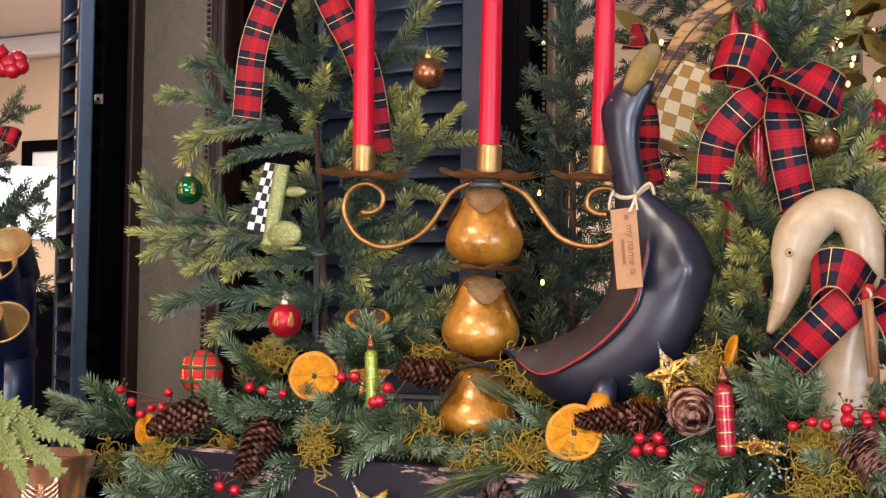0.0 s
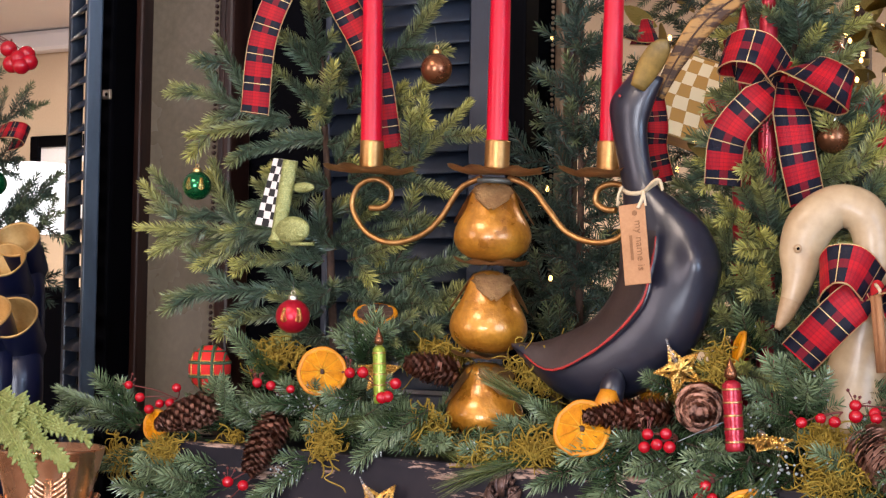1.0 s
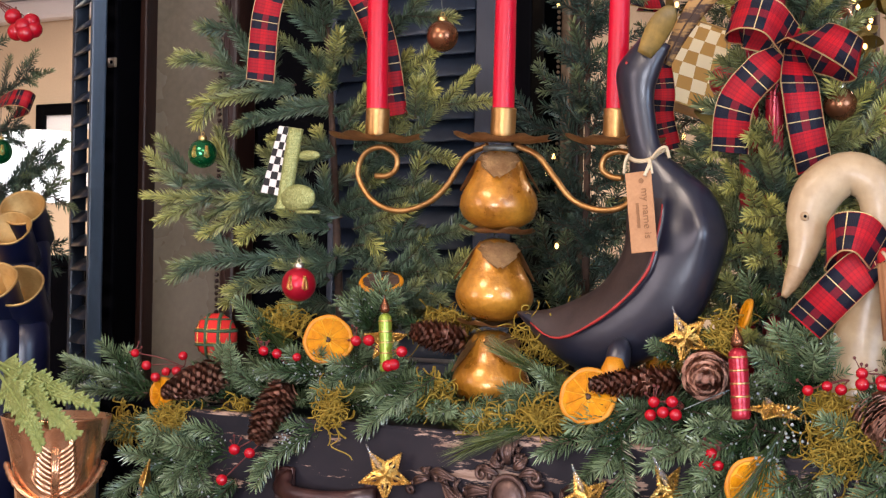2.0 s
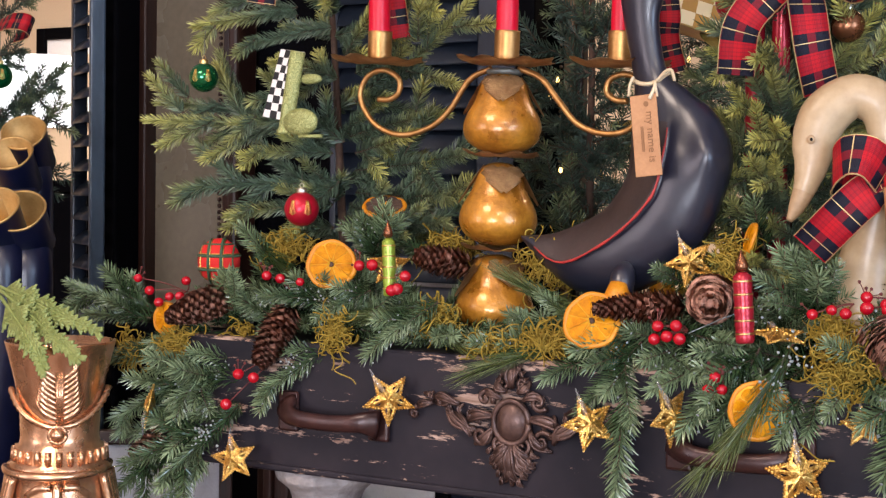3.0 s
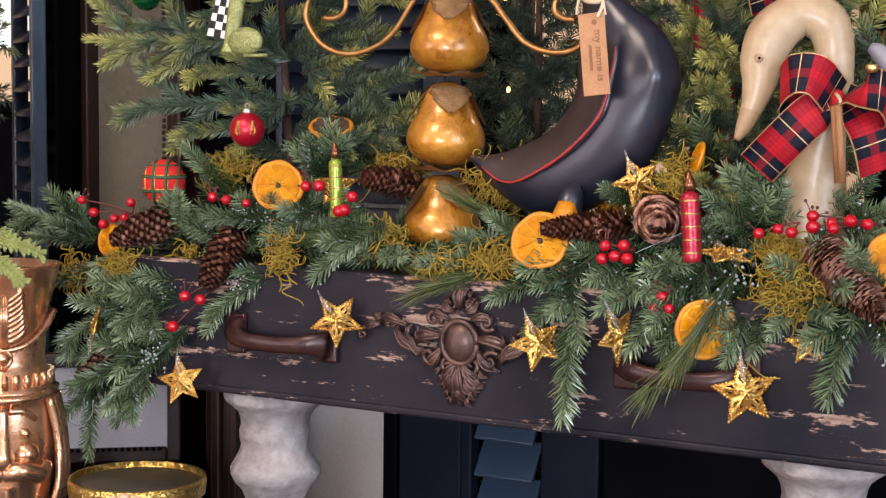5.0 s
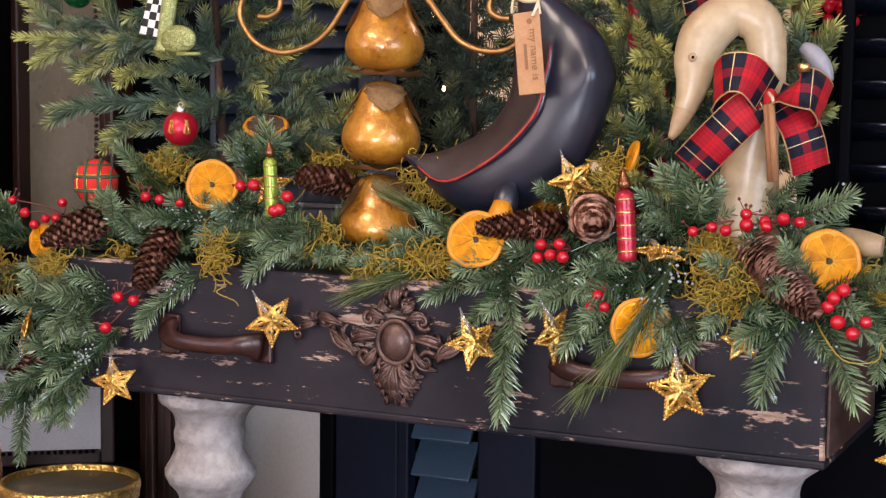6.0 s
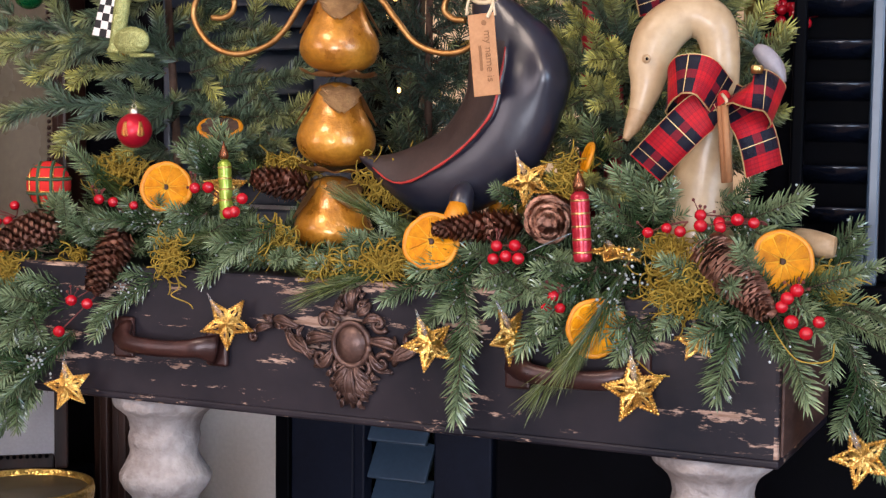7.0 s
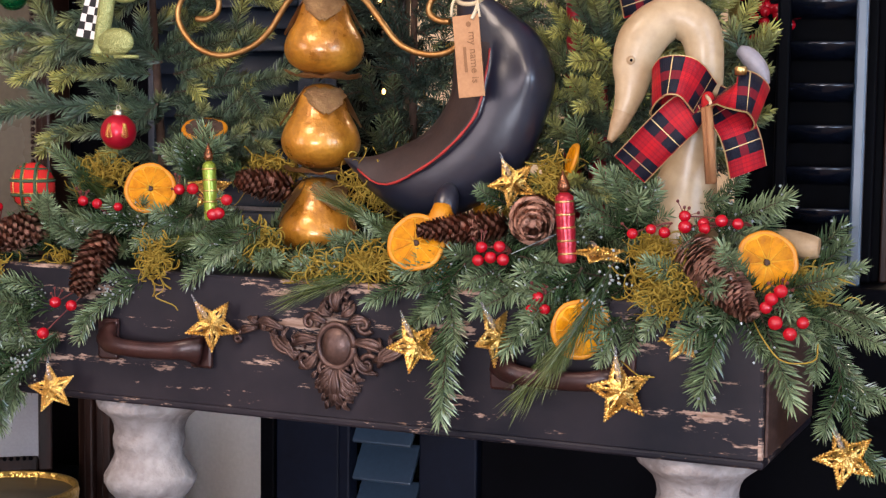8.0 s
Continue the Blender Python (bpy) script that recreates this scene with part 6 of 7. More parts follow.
# ---- berries ----
BM_B = bmesh.new()
ball(BM_B, (0, 0, 0), 1.0, 14)
BERRY_MESH = bpy.data.meshes.new("berry")
BM_B.to_mesh(BERRY_MESH)
BM_B.free()
BERRY_MESH.materials.append(BERRY)


def berries(root, spots, r, seed, label="sprig of glossy red berries on a dark stem"):
    rng = random.Random(seed)
    t = thing("berry_sprig", root, label, "berries", "berry sprigs")
    o = Vector(root)
    for s in spots:
        d = Vector(s) - o
        k = r * rng.uniform(0.9, 1.08)
        share("berry", BERRY_MESH, t, Matrix.Translation(d) @ Matrix.Diagonal((k, k, k * 0.96, 1)))
        part("stem", tube(glide([(0, 0, 0), d * 0.5 + Vector((0, 0.004, 0.002)), d + Vector((0, 0.002, 0))], 6), 0.0008, 5), BERRY_STEM, t)
    for i in range(4):
        d = (Vector(spots[0]) - o) + Vector((rng.uniform(-0.012, 0.012), 0.002, rng.uniform(0, 0.016)))
        part("twig", tube([(Vector(spots[0]) - o), d], [0.0007, 0.0004], 4), BERRY_STEM, t)
        part("bud", ball(bmesh.new(), d, 0.0016, 6), BERRY_STEM, t)


berries((-0.4445, 0.0300, 1.1374), ((-0.5016, 0.0100, 1.1520), (-0.4840, 0.0100, 1.1385), (-0.4700, 0.0100, 1.1255), (-0.4542, 0.0100, 1.1328), (-0.4408, 0.0120, 1.1339), (-0.4381, 0.0200, 1.1511)), 0.0056, 1)
berries((-0.2998, 0.0300, 1.1473), ((-0.3229, 0.0200, 1.1617), (-0.3057, 0.0220, 1.1592), (-0.2773, 0.0200, 1.1568)), 0.0054, 2)
berries((-0.1738, 0.0300, 1.1651), ((-0.1999, 0.0200, 1.1777), (-0.1834, 0.0200, 1.1789), (-0.1358, 0.0100, 1.1694), (-0.1466, 0.0120, 1.1553), (-0.1523, 0.0100, 1.1539)), 0.0064, 3)
berries((-0.2918, 0.0000, 1.0770), ((-0.3217, -0.0300, 1.0573), (-0.3012, -0.0300, 1.0550), (-0.3368, -0.0320, 1.0235)), 0.0066, 4)
berries((0.1768, 0.0100, 1.1315), ((0.1546, -0.0100, 1.1357), (0.1727, -0.0100, 1.1371), (0.1654, -0.0140, 1.1270), (0.1771, -0.0120, 1.1253), (0.1522, -0.0120, 1.1236)), 0.0056, 5)
berries((0.2150, -0.0050, 1.1057), ((0.2160, -0.0220, 1.0934), (0.2103, -0.0240, 1.0818), (0.2235, -0.0240, 1.0832)), 0.0053, 6)
berries((0.3284, 0.0200, 1.1635), ((0.2941, 0.0100, 1.1530), (0.3109, 0.0120, 1.1576), (0.3235, 0.0120, 1.1551)), 0.0054, 7)
berries((0.3957, 0.0400, 1.1624), ((0.3410, 0.0150, 1.1704), (0.3416, 0.0140, 1.1608), (0.3596, 0.0140, 1.1600), (0.3742, 0.0160, 1.1675), (0.3885, 0.0180, 1.1650), (0.3569, 0.0200, 1.1641)), 0.0058, 8)
berries((0.4363, 0.0000, 1.0880), ((0.4361, -0.0220, 1.1119), (0.4286, -0.0240, 1.1049), (0.4240, -0.0240, 1.0973), (0.4334, -0.0280, 1.0852), (0.4552, -0.0200, 1.0857), (0.4457, -0.0260, 1.0761)), 0.0062, 9)
berries((0.2149, -0.0100, 1.0858), ((0.2152, -0.0200, 1.0930),), 0.005, 10)
berries((-0.9788, 0.2200, 1.6380), ((-0.9110, 0.2000, 1.6015), (-0.8801, 0.1900, 1.5843), (-0.8930, 0.1900, 1.5772), (-0.8754, 0.2000, 1.5918), (-0.8754, 0.1900, 1.5737), (-0.8706, 0.2000, 1.5804)), 0.0125, 11, "cluster of large glossy red cherries on a branch")


# ---- glass ornaments ----
def bauble(at, r, material, hook, label, cap=GOLD_CAP, leafy=True, seed=0, cord=True):
    t = thing("bauble", at, label, "bauble", "glass baubles")
    part("ball", ball(bmesh.new(), (0, 0, 0), r, 28), material, t)
    part("cap", lathe([(r * 0.28, r * 0.93), (r * 0.30, r * 0.96), (r * 0.30, r * 1.2), (r * 0.2, r * 1.24)], 16, 0.02), cap, t, "metal cap")
    part("ring", tube([(r * 0.14 * math.cos(a), 0, r * 1.36 + r * 0.14 * math.sin(a)) for a in (2 * math.pi * i / 12 for i in range(13))], r * 0.03, 5), cap, t)
    if cord:
        part("cord", tube([(0, 0, r * 1.5), Vector(hook) - Vector(at)], 0.0005, 4), VERDIGRIS, t)
    if leafy:
        for c in (-0.45, 0.5):
            bm = bmesh.new()
            base = Vector((math.sin(c + 0.5), -math.cos(c + 0.5), -0.35)).normalized()
            for k in range(9):
                s = k / 8
                for sg in (-1, 1):
                    d0 = (base + Vector((0, 0, 0.75 * s))).normalized()
                    sd = Vector((math.cos(c + 0.5), math.sin(c + 0.5), 0)) * sg * 0.22 * (1 - 0.6 * s)
                    d1 = (d0 + sd + Vector((0, 0, 0.14))).normalized()
                    tube([d0 * r * 1.005, d1 * r * 1.008], r * 0.03, 4, bm)
            part("motif", bm, GOLD_GLITTER, t, "gold glitter leaf motif")["kind"] = "stuff"
    return t


bauble((-0.4974, 0.1200, 1.3920), 0.0178, GREEN_BALL, (-0.5037, 0.1300, 1.4503), "shiny green glass bauble with gold leaf motif on a branch")
bauble((-0.3124, 0.0700, 1.2356), 0.0195, RED_BALL, (-0.3191, 0.0800, 1.2761), "matt red glass bauble with gold leaf motif on a branch", SILVER)
bauble((-0.1639, 0.1300, 1.5170), 0.0178, COPPER_BALL, (-0.1730, 0.1400, 1.5674), "matt copper glass bauble hanging on a branch", leafy=False)
bauble((0.2775, 0.1600, 1.4258), 0.0165, COPPER_BALL, (0.2726, 0.1700, 1.4669), "matt copper glass bauble hanging on a branch", SILVER, leafy=False)
bauble((-0.9322, 0.2000, 1.4109), 0.0178, GREEN_BALL, (-0.9311, 0.2000, 1.4732), "shiny green glass bauble with gold leaf motif on a branch", cord=True)
bauble((0.1659, 0.1400, 1.3993), 0.012, GREEN_BALL, (0.1584, 0.1500, 1.4179), "small green glitter bauble behind the ribbon", leafy=False)
gd = thing("drop_ornament", (0.3788, 0.0800, 1.2945), "grey frosted drop ornament with a gold cap", "ornament")
GREY = surface("frosted_grey_glass", (0.22, 0.20, 0.22), (0.34, 0.31, 0.33), 0.35, bump=0.05)
gi = gd.matrix_basis.inverted()
part("drop", tube([gi @ Vector(q) for q in glide([(0.3661, 0.1000, 1.3222), (0.3753, 0.1000, 1.3159), (0.3862, 0.1000, 1.3028), (0.3923, 0.1000, 1.2898)], 14)], [0.003 + 0.006 * math.sin(math.pi * (0.1 + 0.85 * i / 13)) for i in range(14)], 14), GREY, gd)
part("cap", lathe([(0.0052, 0), (0.0055, 0.006), (0.004, 0.0075)], 16, at=gi @ Vector((0.3886, 0.0120, 1.2961))), GOLD_CAP, gd, "gold cap")

pb = thing("plaid_ball", (-0.4145, 0.0500, 1.1736), "red plaid fabric ball with dark green glittered stripes", "ornament")
part("ball", ball(bmesh.new(), (0, 0, 0), 0.0245, 30, (1, 1, 1.08)), surface("bright_red_fabric", (0.50, 0.015, 0.014), (0.58, 0.03, 0.022), 0.75, scale=60, fine=700, bump=0.4, spec=0.2), pb)
GRN = surface("dark_green_stripe", (0.02, 0.05, 0.02), (0.05, 0.09, 0.04), 0.7, scale=90)
for k, (off, wd, mt) in enumerate(((-0.35, 0.0018, GRN), (0.25, 0.0018, GRN), (-0.26, 0.0007, GOLD_GLITTER), (0.34, 0.0007, GOLD_GLITTER), (-0.75, 0.0010, GOLD_GLITTER), (0.75, 0.0012, GRN))):
    for ax in (0, 1):
        pts = []
        for i in range(33):
            a = 2 * math.pi * i / 32
            q = math.sqrt(1 - off * off)
            v = Vector((off, q * math.cos(a), q * math.sin(a))) if ax == 0 else Vector((q * math.cos(a), q * math.sin(a), off))
            v = Matrix.Rotation(0.5, 3, "Z") @ v
            pts.append(Vector((v.x, v.y, v.z * 1.08)) * 0.0246)
        part("stripe", tube(pts, wd, 6), mt, pb)

# candle ornaments
def candle_ornament(foot, top, r, body, stripe, label):
    a, b = Vector(foot), Vector(top)
    ln = (b - a).length
    t = thing("candle_ornament", a, label, "ornament", "glass candles", m=Matrix.Translation(a) @ Vector((0, 0, 1)).rotation_difference(b - a).to_matrix().to_4x4())
    prof = [(r * 0.9, 0), (r, 0.002)] + [(r * (1 + 0.03 * math.sin(i * 1.9)), 0.002 + (ln * 0.74 - 0.004) * i / 16) for i in range(1, 17)] + [(r * 0.5, ln * 0.76)]
    part("body", lathe(prof, 24), body, t)
    for i in range(5):
        z = ln * (0.10 + 0.14 * i)
        part("stripe", lathe([(r * 1.0, z - 0.0009), (r * 1.06, z - 0.0004), (r * 1.06, z + 0.0006), (r * 1.0, z + 0.0011)], 24), stripe, t, "gold glitter band")
    part("flame", lathe([(r * 0.45, ln * 0.765), (r * 0.72, ln * 0.80), (r * 0.62, ln * 0.86), (r * 0.25, ln * 0.94), (0.0003, ln)], 16), COPPER_BALL, t, "copper coloured glass flame")


LIME = surface("lime_glass", (0.22, 0.30, 0.03), (0.30, 0.38, 0.05), 0.22, 0.4, bump=0.03)
CRIMSON = surface("crimson_glass", (0.33, 0.012, 0.025), (0.42, 0.02, 0.035), 0.22, 0.4, bump=0.03)
candle_ornament((-0.1638, 0.0250, 1.1467), (-0.1676, 0.0250, 1.2272), 0.0070, LIME, GOLD_CAP, "lime green glass candle ornament with gold bands")
candle_ornament((0.2404, -0.0120, 1.1256), (0.2342, -0.0120, 1.2099), 0.0086, CRIMSON, GOLD_CAP, "crimson glass candle ornament with gold bands")

# fabric house-shaped ornament with checks
fo = thing("fabric_ornament", (-0.3486, 0.1000, 1.3653), "black and white checked fabric ornament with green glitter trim", "ornament")
fi = fo.matrix_basis.inverted()
bm = bmesh.new()
uvl = bm.loops.layers.uv.verify()
corners = [fi @ Vector(q) for q in ((-0.3879, 0.0950, 1.3423), (-0.3515, 0.0850, 1.3369), (-0.3340, 0.0850, 1.4151), (-0.3626, 0.0950, 1.4195))]
fr = [bm.verts.new(q) for q in corners]
bk = [bm.verts.new(q + Vector((0.004, 0.012, 0))) for q in corners]
for vs in (fr, list(reversed(bk)), (fr[0], fr[3], bk[3], bk[0]), (fr[1], bk[1], bk[2], fr[2]), (fr[2], bk[2], bk[3], fr[3]), (fr[0], bk[0], bk[1], fr[1])):
    f = bm.faces.new(vs)
    for lp, c in zip(f.loops, ((0, 0), (0.5, 0), (0.5, 1.5), (0, 1.5))):
        lp[uvl].uv = c
part("checked_side", bm, CHECK_BW, fo, "black and white checked cloth")
part("trim", tube([fi @ Vector(q) for q in glide([(-0.3271, 0.0800, 1.4144), (-0.3328, 0.0780, 1.3767), (-0.3398, 0.0780, 1.3345), (-0.3410, 0.0780, 1.3208)], 16)], [0.009] * 12 + [0.010, 0.011, 0.012, 0.011], 10, flat=0.45, side=(0.45, -0.9, 0)), GREEN_GLITTER, fo, "green glitter band")
part("pocket", ball(bmesh.new(), fi @ Vector((-0.3192, 0.0750, 1.3341)), 0.0200, 18, (1.20, 0.32, 0.78)), GREEN_GLITTER, fo)
part("pocket", ball(bmesh.new(), fi @ Vector((-0.3125, 0.0850, 1.3832)), 0.012, 14, (1.35, 0.3, 0.5)), GREEN_GLITTER, fo)
part("ledge", tube([fi @ Vector((-0.3161, 0.0680, 1.3177)), fi @ Vector((-0.2889, 0.0750, 1.3179))], 0.0022, 8), GREEN_GLITTER, fo)

# clear beads that frost the garland
frost = bmesh.new()
RF = random.Random(5)
for c, sp, n in (((0.2879, -0.024, 1.1152), 0.009, 24), ((0.2694, -0.020, 1.0934), 0.006, 20), ((-0.368, -0.030, 0.9842), 0.009, 18), ((-0.3567, -0.032, 0.9918), 0.006, 16), ((0.2276, 0.020, 1.1491), 0.010, 22), ((-0.2642, -0.010, 1.0677), 0.007, 16), ((-0.2597, 0.030, 1.1386), 0.009, 16), ((0.3420, 0.020, 1.1440), 0.010, 16)):
    for i in range(n):
        q = Vector(c) + Vector((RF.gauss(0, sp), RF.gauss(-0.004, 0.003), RF.gauss(0, sp)))
        bmesh.ops.create_icosphere(frost, subdivisions=1, radius=RF.uniform(0.0008, 0.0019), matrix=Matrix.Translation(q))
smooth(frost)
tagged(part("frost_bead", frost, FROST), "tiny frosted clear beads on the garland", "beads", kind="stuff")
lw = bmesh.new()
for pts in (((0.1807, 0.0000, 1.1298), (0.2098, 0.0040, 1.1440), (0.2214, 0.0100, 1.1494)), ((-0.4940, -0.0300, 0.9068), (-0.4770, -0.0300, 0.8990), (-0.4557, -0.0300, 0.9112), (-0.4514, -0.0300, 0.9311))):
    tube(glide(pts, 14), 0.0005, 5, lw)
tagged(part("light_string", lw, FROST), "thin clear light string woven through the garland", "light string", kind="stuff")

# ---- side table with the nutcracker, the drum and the navy cups ----
SZ_ = 0.70
st = thing("side_table", (-0.62, -0.1, 0), "black side table that carries the nutcracker and cups", "table")
block("tabletop", (-0.42, -0.2, SZ_ - 0.03), (0.36, 0.26, SZ_), BLACK_DEEP, st, 0.004)
for lx in (-0.39, 0.30):
    for ly in (-0.17, 0.20):
        block("leg", (lx, ly, 0), (lx + 0.03, ly + 0.03, SZ_ - 0.031), BLACK_DEEP, st, 0.003)

NC = (-0.5349, -0.0800, 0.9462)
n100 = 0.0638
nz = lambda y: NC[2] + (705 - y) / 100 * n100
nut = bmesh.new()
lathe([(0.30 * n100, SZ_), (0.9 * n100, SZ_ + 0.001), (0.95 * n100, nz(1020)), (0.72 * n100, nz(900)), (0.80 * n100, nz(850)), (0.86 * n100, nz(800)), (0.82 * n100, nz(740)), (0.78 * n100, nz(714)),
       (0.90 * n100, nz(712)), (0.92 * n100, nz(704)), (0.78 * n100, nz(698)), (0.76 * n100, nz(672)), (0.70 * n100, nz(668)), (0.68 * n100, nz(655)), (0.70 * n100, nz(610)), (0.78 * n100, nz(560)), (0.90 * n100, nz(510)), (0.95 * n100, nz(492)), (0.955 * n100, nz(488)), (0.92 * n100, nz(488)), (0.88 * n100, nz(500)), (0.02, nz(502))], 44, 0.002, nut, at=(NC[0], NC[1], 0))
fx = Vector((0.50, -0.866, 0))
sx_ = Vector((0.866, 0.50, 0))


def onhat(a, y, rad):
    """A point round the nutcracker, a radians from its face."""
    d = fx * math.cos(a) + sx_ * math.sin(a)
    return Vector((NC[0], NC[1], nz(y))) + d * rad * n100


for i in range(26):
    a = 2 * math.pi * i / 26
    tube([onhat(a, 696, 0.80), onhat(a, 674, 0.78)], 0.0036, 8, nut)
rope = []
for i in range(46):
    s = i / 45 * 2 - 1
    rope.append(onhat(s * 1.45 + 0.2, 632 - 62 * s * s, 0.72 + 0.12 * s * s))
tube(rope, [0.0030 + 0.0012 * (i % 2) for i in range(46)], 8, nut)
ball(nut, onhat(0.2, 645, 0.72), 0.0085, 16)
tube([onhat(0.2 + 0.19 * math.cos(a), 645 + 15 * math.sin(a), 0.73) for a in (2 * math.pi * i / 18 for i in range(19))], 0.0028, 7, nut)
for i in range(9):
    s = i / 8
    for sg in (-1, 1):
        tube(glide([onhat(0.25, 620 - 70 * s, 0.74 + 0.05 * s), onhat(0.25 + sg * 0.34, 606 - 76 * s, 0.76 + 0.06 * s), onhat(0.25 + sg * 0.56 * (1 - 0.65 * s), 580 - 70 * s, 0.78 + 0.07 * s)], 6), [0.003, 0.0042, 0.0048, 0.0045, 0.003, 0.001], 6, nut)
for k in (-0.05, 0.0, 0.05):
    tube([onhat(0.25 + k, 625, 0.76), onhat(0.25 + k, 535, 0.83)], 0.0022, 6, nut)
# brim, brow, nose, moustache and hair of the carved face
tube([onhat(-1.2 + 2.4 * i / 20, 704 + 8 * math.cos(2.4 * (i / 20 - 0.5)), 0.92 + 0.16 * math.cos(3.0 * (i / 20 - 0.5))) for i in range(21)], 0.0042, 8, nut)
tube(glide([onhat(0.2, 728, 0.80), onhat(0.2, 770, 0.88), onhat(0.2, 812, 1.0), onhat(0.2, 822, 0.9)], 12), [0.006, 0.006, 0.006, 0.006, 0.0065, 0.007, 0.008, 0.009, 0.010, 0.010, 0.008, 0.004], 10, nut)
for sg in (-1, 1):
    tube(glide([onhat(0.2 + sg * 0.12, 735, 0.84), onhat(0.2 + sg * 0.4, 736, 0.84), onhat(0.2 + sg * 0.7, 752, 0.80)], 8), 0.0045, 8, nut)
    ball(nut, onhat(0.2 + sg * 0.45, 775, 0.78), 0.0075, 14)
    ball(nut, onhat(0.2 + sg * 0.45, 775, 0.86), 0.0038, 10)
    ball(nut, onhat(0.2 + sg * 0.5, 812, 0.74), 0.016, 14)
    tube(glide([onhat(0.2, 842, 0.90), onhat(0.2 + sg * 0.30, 836, 0.95), onhat(0.2 + sg * 0.65, 846, 0.92), onhat(0.2 + sg * 0.95, 832, 0.88)], 14), [0.006 + 0.006 * math.sin(math.pi * (0.15 + 0.8 * i / 13)) for i in range(14)], 10, nut)
    for j in range(5):
        tube(glide([onhat(0.2 + sg * (1.05 + 0.13 * j), 716, 0.86), onhat(0.2 + sg * (1.15 + 0.13 * j), 790, 0.98), onhat(0.2 + sg * (1.1 + 0.13 * j), 870, 1.02), onhat(0.2 + sg * (1.0 + 0.13 * j), 930, 0.85)], 14), 0.0052, 8, nut)
box(nut, tuple(onhat(0.2, 900, 0.72) - Vector((0.012, 0.008, 0))), tuple(onhat(0.2, 868, 0.72) + Vector((0.012, 0.008, 0))), 0.003)
tagged(part("nutcracker_figure", nut, NUT_COPPER), "polished rose-gold nutcracker figure with a tall feathered hat", "nutcracker")

ce = thing("cedar_sprig", (-0.5966, -0.0800, 1.0868), "flat yellow-green cedar sprig laid over the nutcracker hat", "sprig")
ci = ce.matrix_basis.inverted()
RC = random.Random(9)
for mi_, mpts in enumerate((((-0.6410, -0.0800, 1.1431), (-0.5751, -0.1000, 1.1329), (-0.5083, -0.1150, 1.1195), (-0.4441, -0.1200, 1.1038)), ((-0.6213, -0.0900, 1.1380), (-0.5510, -0.1150, 1.1173), (-0.4927, -0.1350, 1.0972), (-0.4462, -0.1450, 1.0768)), ((-0.6106, -0.1000, 1.1325), (-0.5580, -0.1250, 1.1113), (-0.5161, -0.1450, 1.0905), (-0.4884, -0.1520, 1.0655)))):
    main = glide([ci @ Vector(q) for q in mpts], 20)
    part("twig", tube(main, [0.0024 - 0.00008 * i for i in range(20)], 7), CEDAR, ce)
    for i in range(3, 20):
        p, along = Vector(main[i]), (Vector(main[i]) - Vector(main[i - 1])).normalized()
        sd = along.cross(Vector((0.5, -0.85, 0.1))).normalized()
        for sg in (-1, 1):
            ln = RC.uniform(0.016, 0.030) * (1.3 - i / 24)
            e = p + (along * 1.2 + sd * sg * 0.7).normalized() * ln
            bm = tube([p, p.lerp(e, 0.5), e], [0.0022, 0.0036, 0.0014], 6, flat=0.4, side=(0.5, -0.85, 0.1))
            for k in range(2):
                q = p.lerp(e, 0.4 + 0.25 * k)
                tube([q, q + (along + sd * sg * 1.1).normalized() * ln * 0.42], [0.0025, 0.0013], 5, bm)
                tube([q, q + (along * 1.5 - sd * sg * 0.3).normalized() * ln * 0.42], [0.0025, 0.0013], 5, bm)
            part("frond", bm, CEDAR, ce)

# black drum with a gold rim and a shell badge
DR = (-0.3378, -0.0900, 0.8690)
d100 = 0.0600
dr = thing("drum", (DR[0], DR[1], SZ_), "black drum with gold glitter rim and a shell badge", "drum")
dh = DR[2] - SZ_ + 0.002
R_ = 1.16 * d100
part("shell_body", lathe([(R_ * 0.90, 0), (R_ * 0.97, 0.01), (R_ * 0.97, dh - 0.02), (R_ * 0.94, dh - 0.01)], 48), BLACK_DEEP, dr)
part("drumhead", lathe([(R_ * 0.955, dh - 0.011), (R_ * 0.955, dh - 0.006), (0.002, dh - 0.005)], 48), surface("drum_top", (0.035, 0.030, 0.022), (0.06, 0.05, 0.035), 0.4), dr, "dark bronze top")
part("rim", lathe([(R_ * 0.96, dh - 0.022), (R_ * 1.02, dh - 0.018), (R_ * 1.04, dh - 0.006), (R_ * 1.02, dh), (R_ * 0.965, dh), (R_ * 0.96, dh - 0.008)], 56, 0.004), glitter("rim_glitter", (0.66, 0.46, 0.14), (0.40, 0.25, 0.06), 0.35, 500, 0.6), dr, "gold glitter rim")
bm = bmesh.new()
for i in range(7):
    a = math.radians(20 + 140 * i / 6)
    o = Vector((0, 0, dh - 0.035)) + fx * (R_ * 1.03)
    tube([o, o + (sx_ * math.cos(a) + Vector((0, 0, 1)) * math.sin(a)) * 0.020 + fx * 0.003, o + (sx_ * math.cos(a) + Vector((0, 0, 1)) * math.sin(a)) * 0.034], [0.003, 0.0065, 0.0055], 8, bm)
part("badge", bm, surface("pink_gold_shell", (0.60, 0.38, 0.25), (0.72, 0.50, 0.36), 0.4, 0.3), dr, "pinkish gold scallop shell")

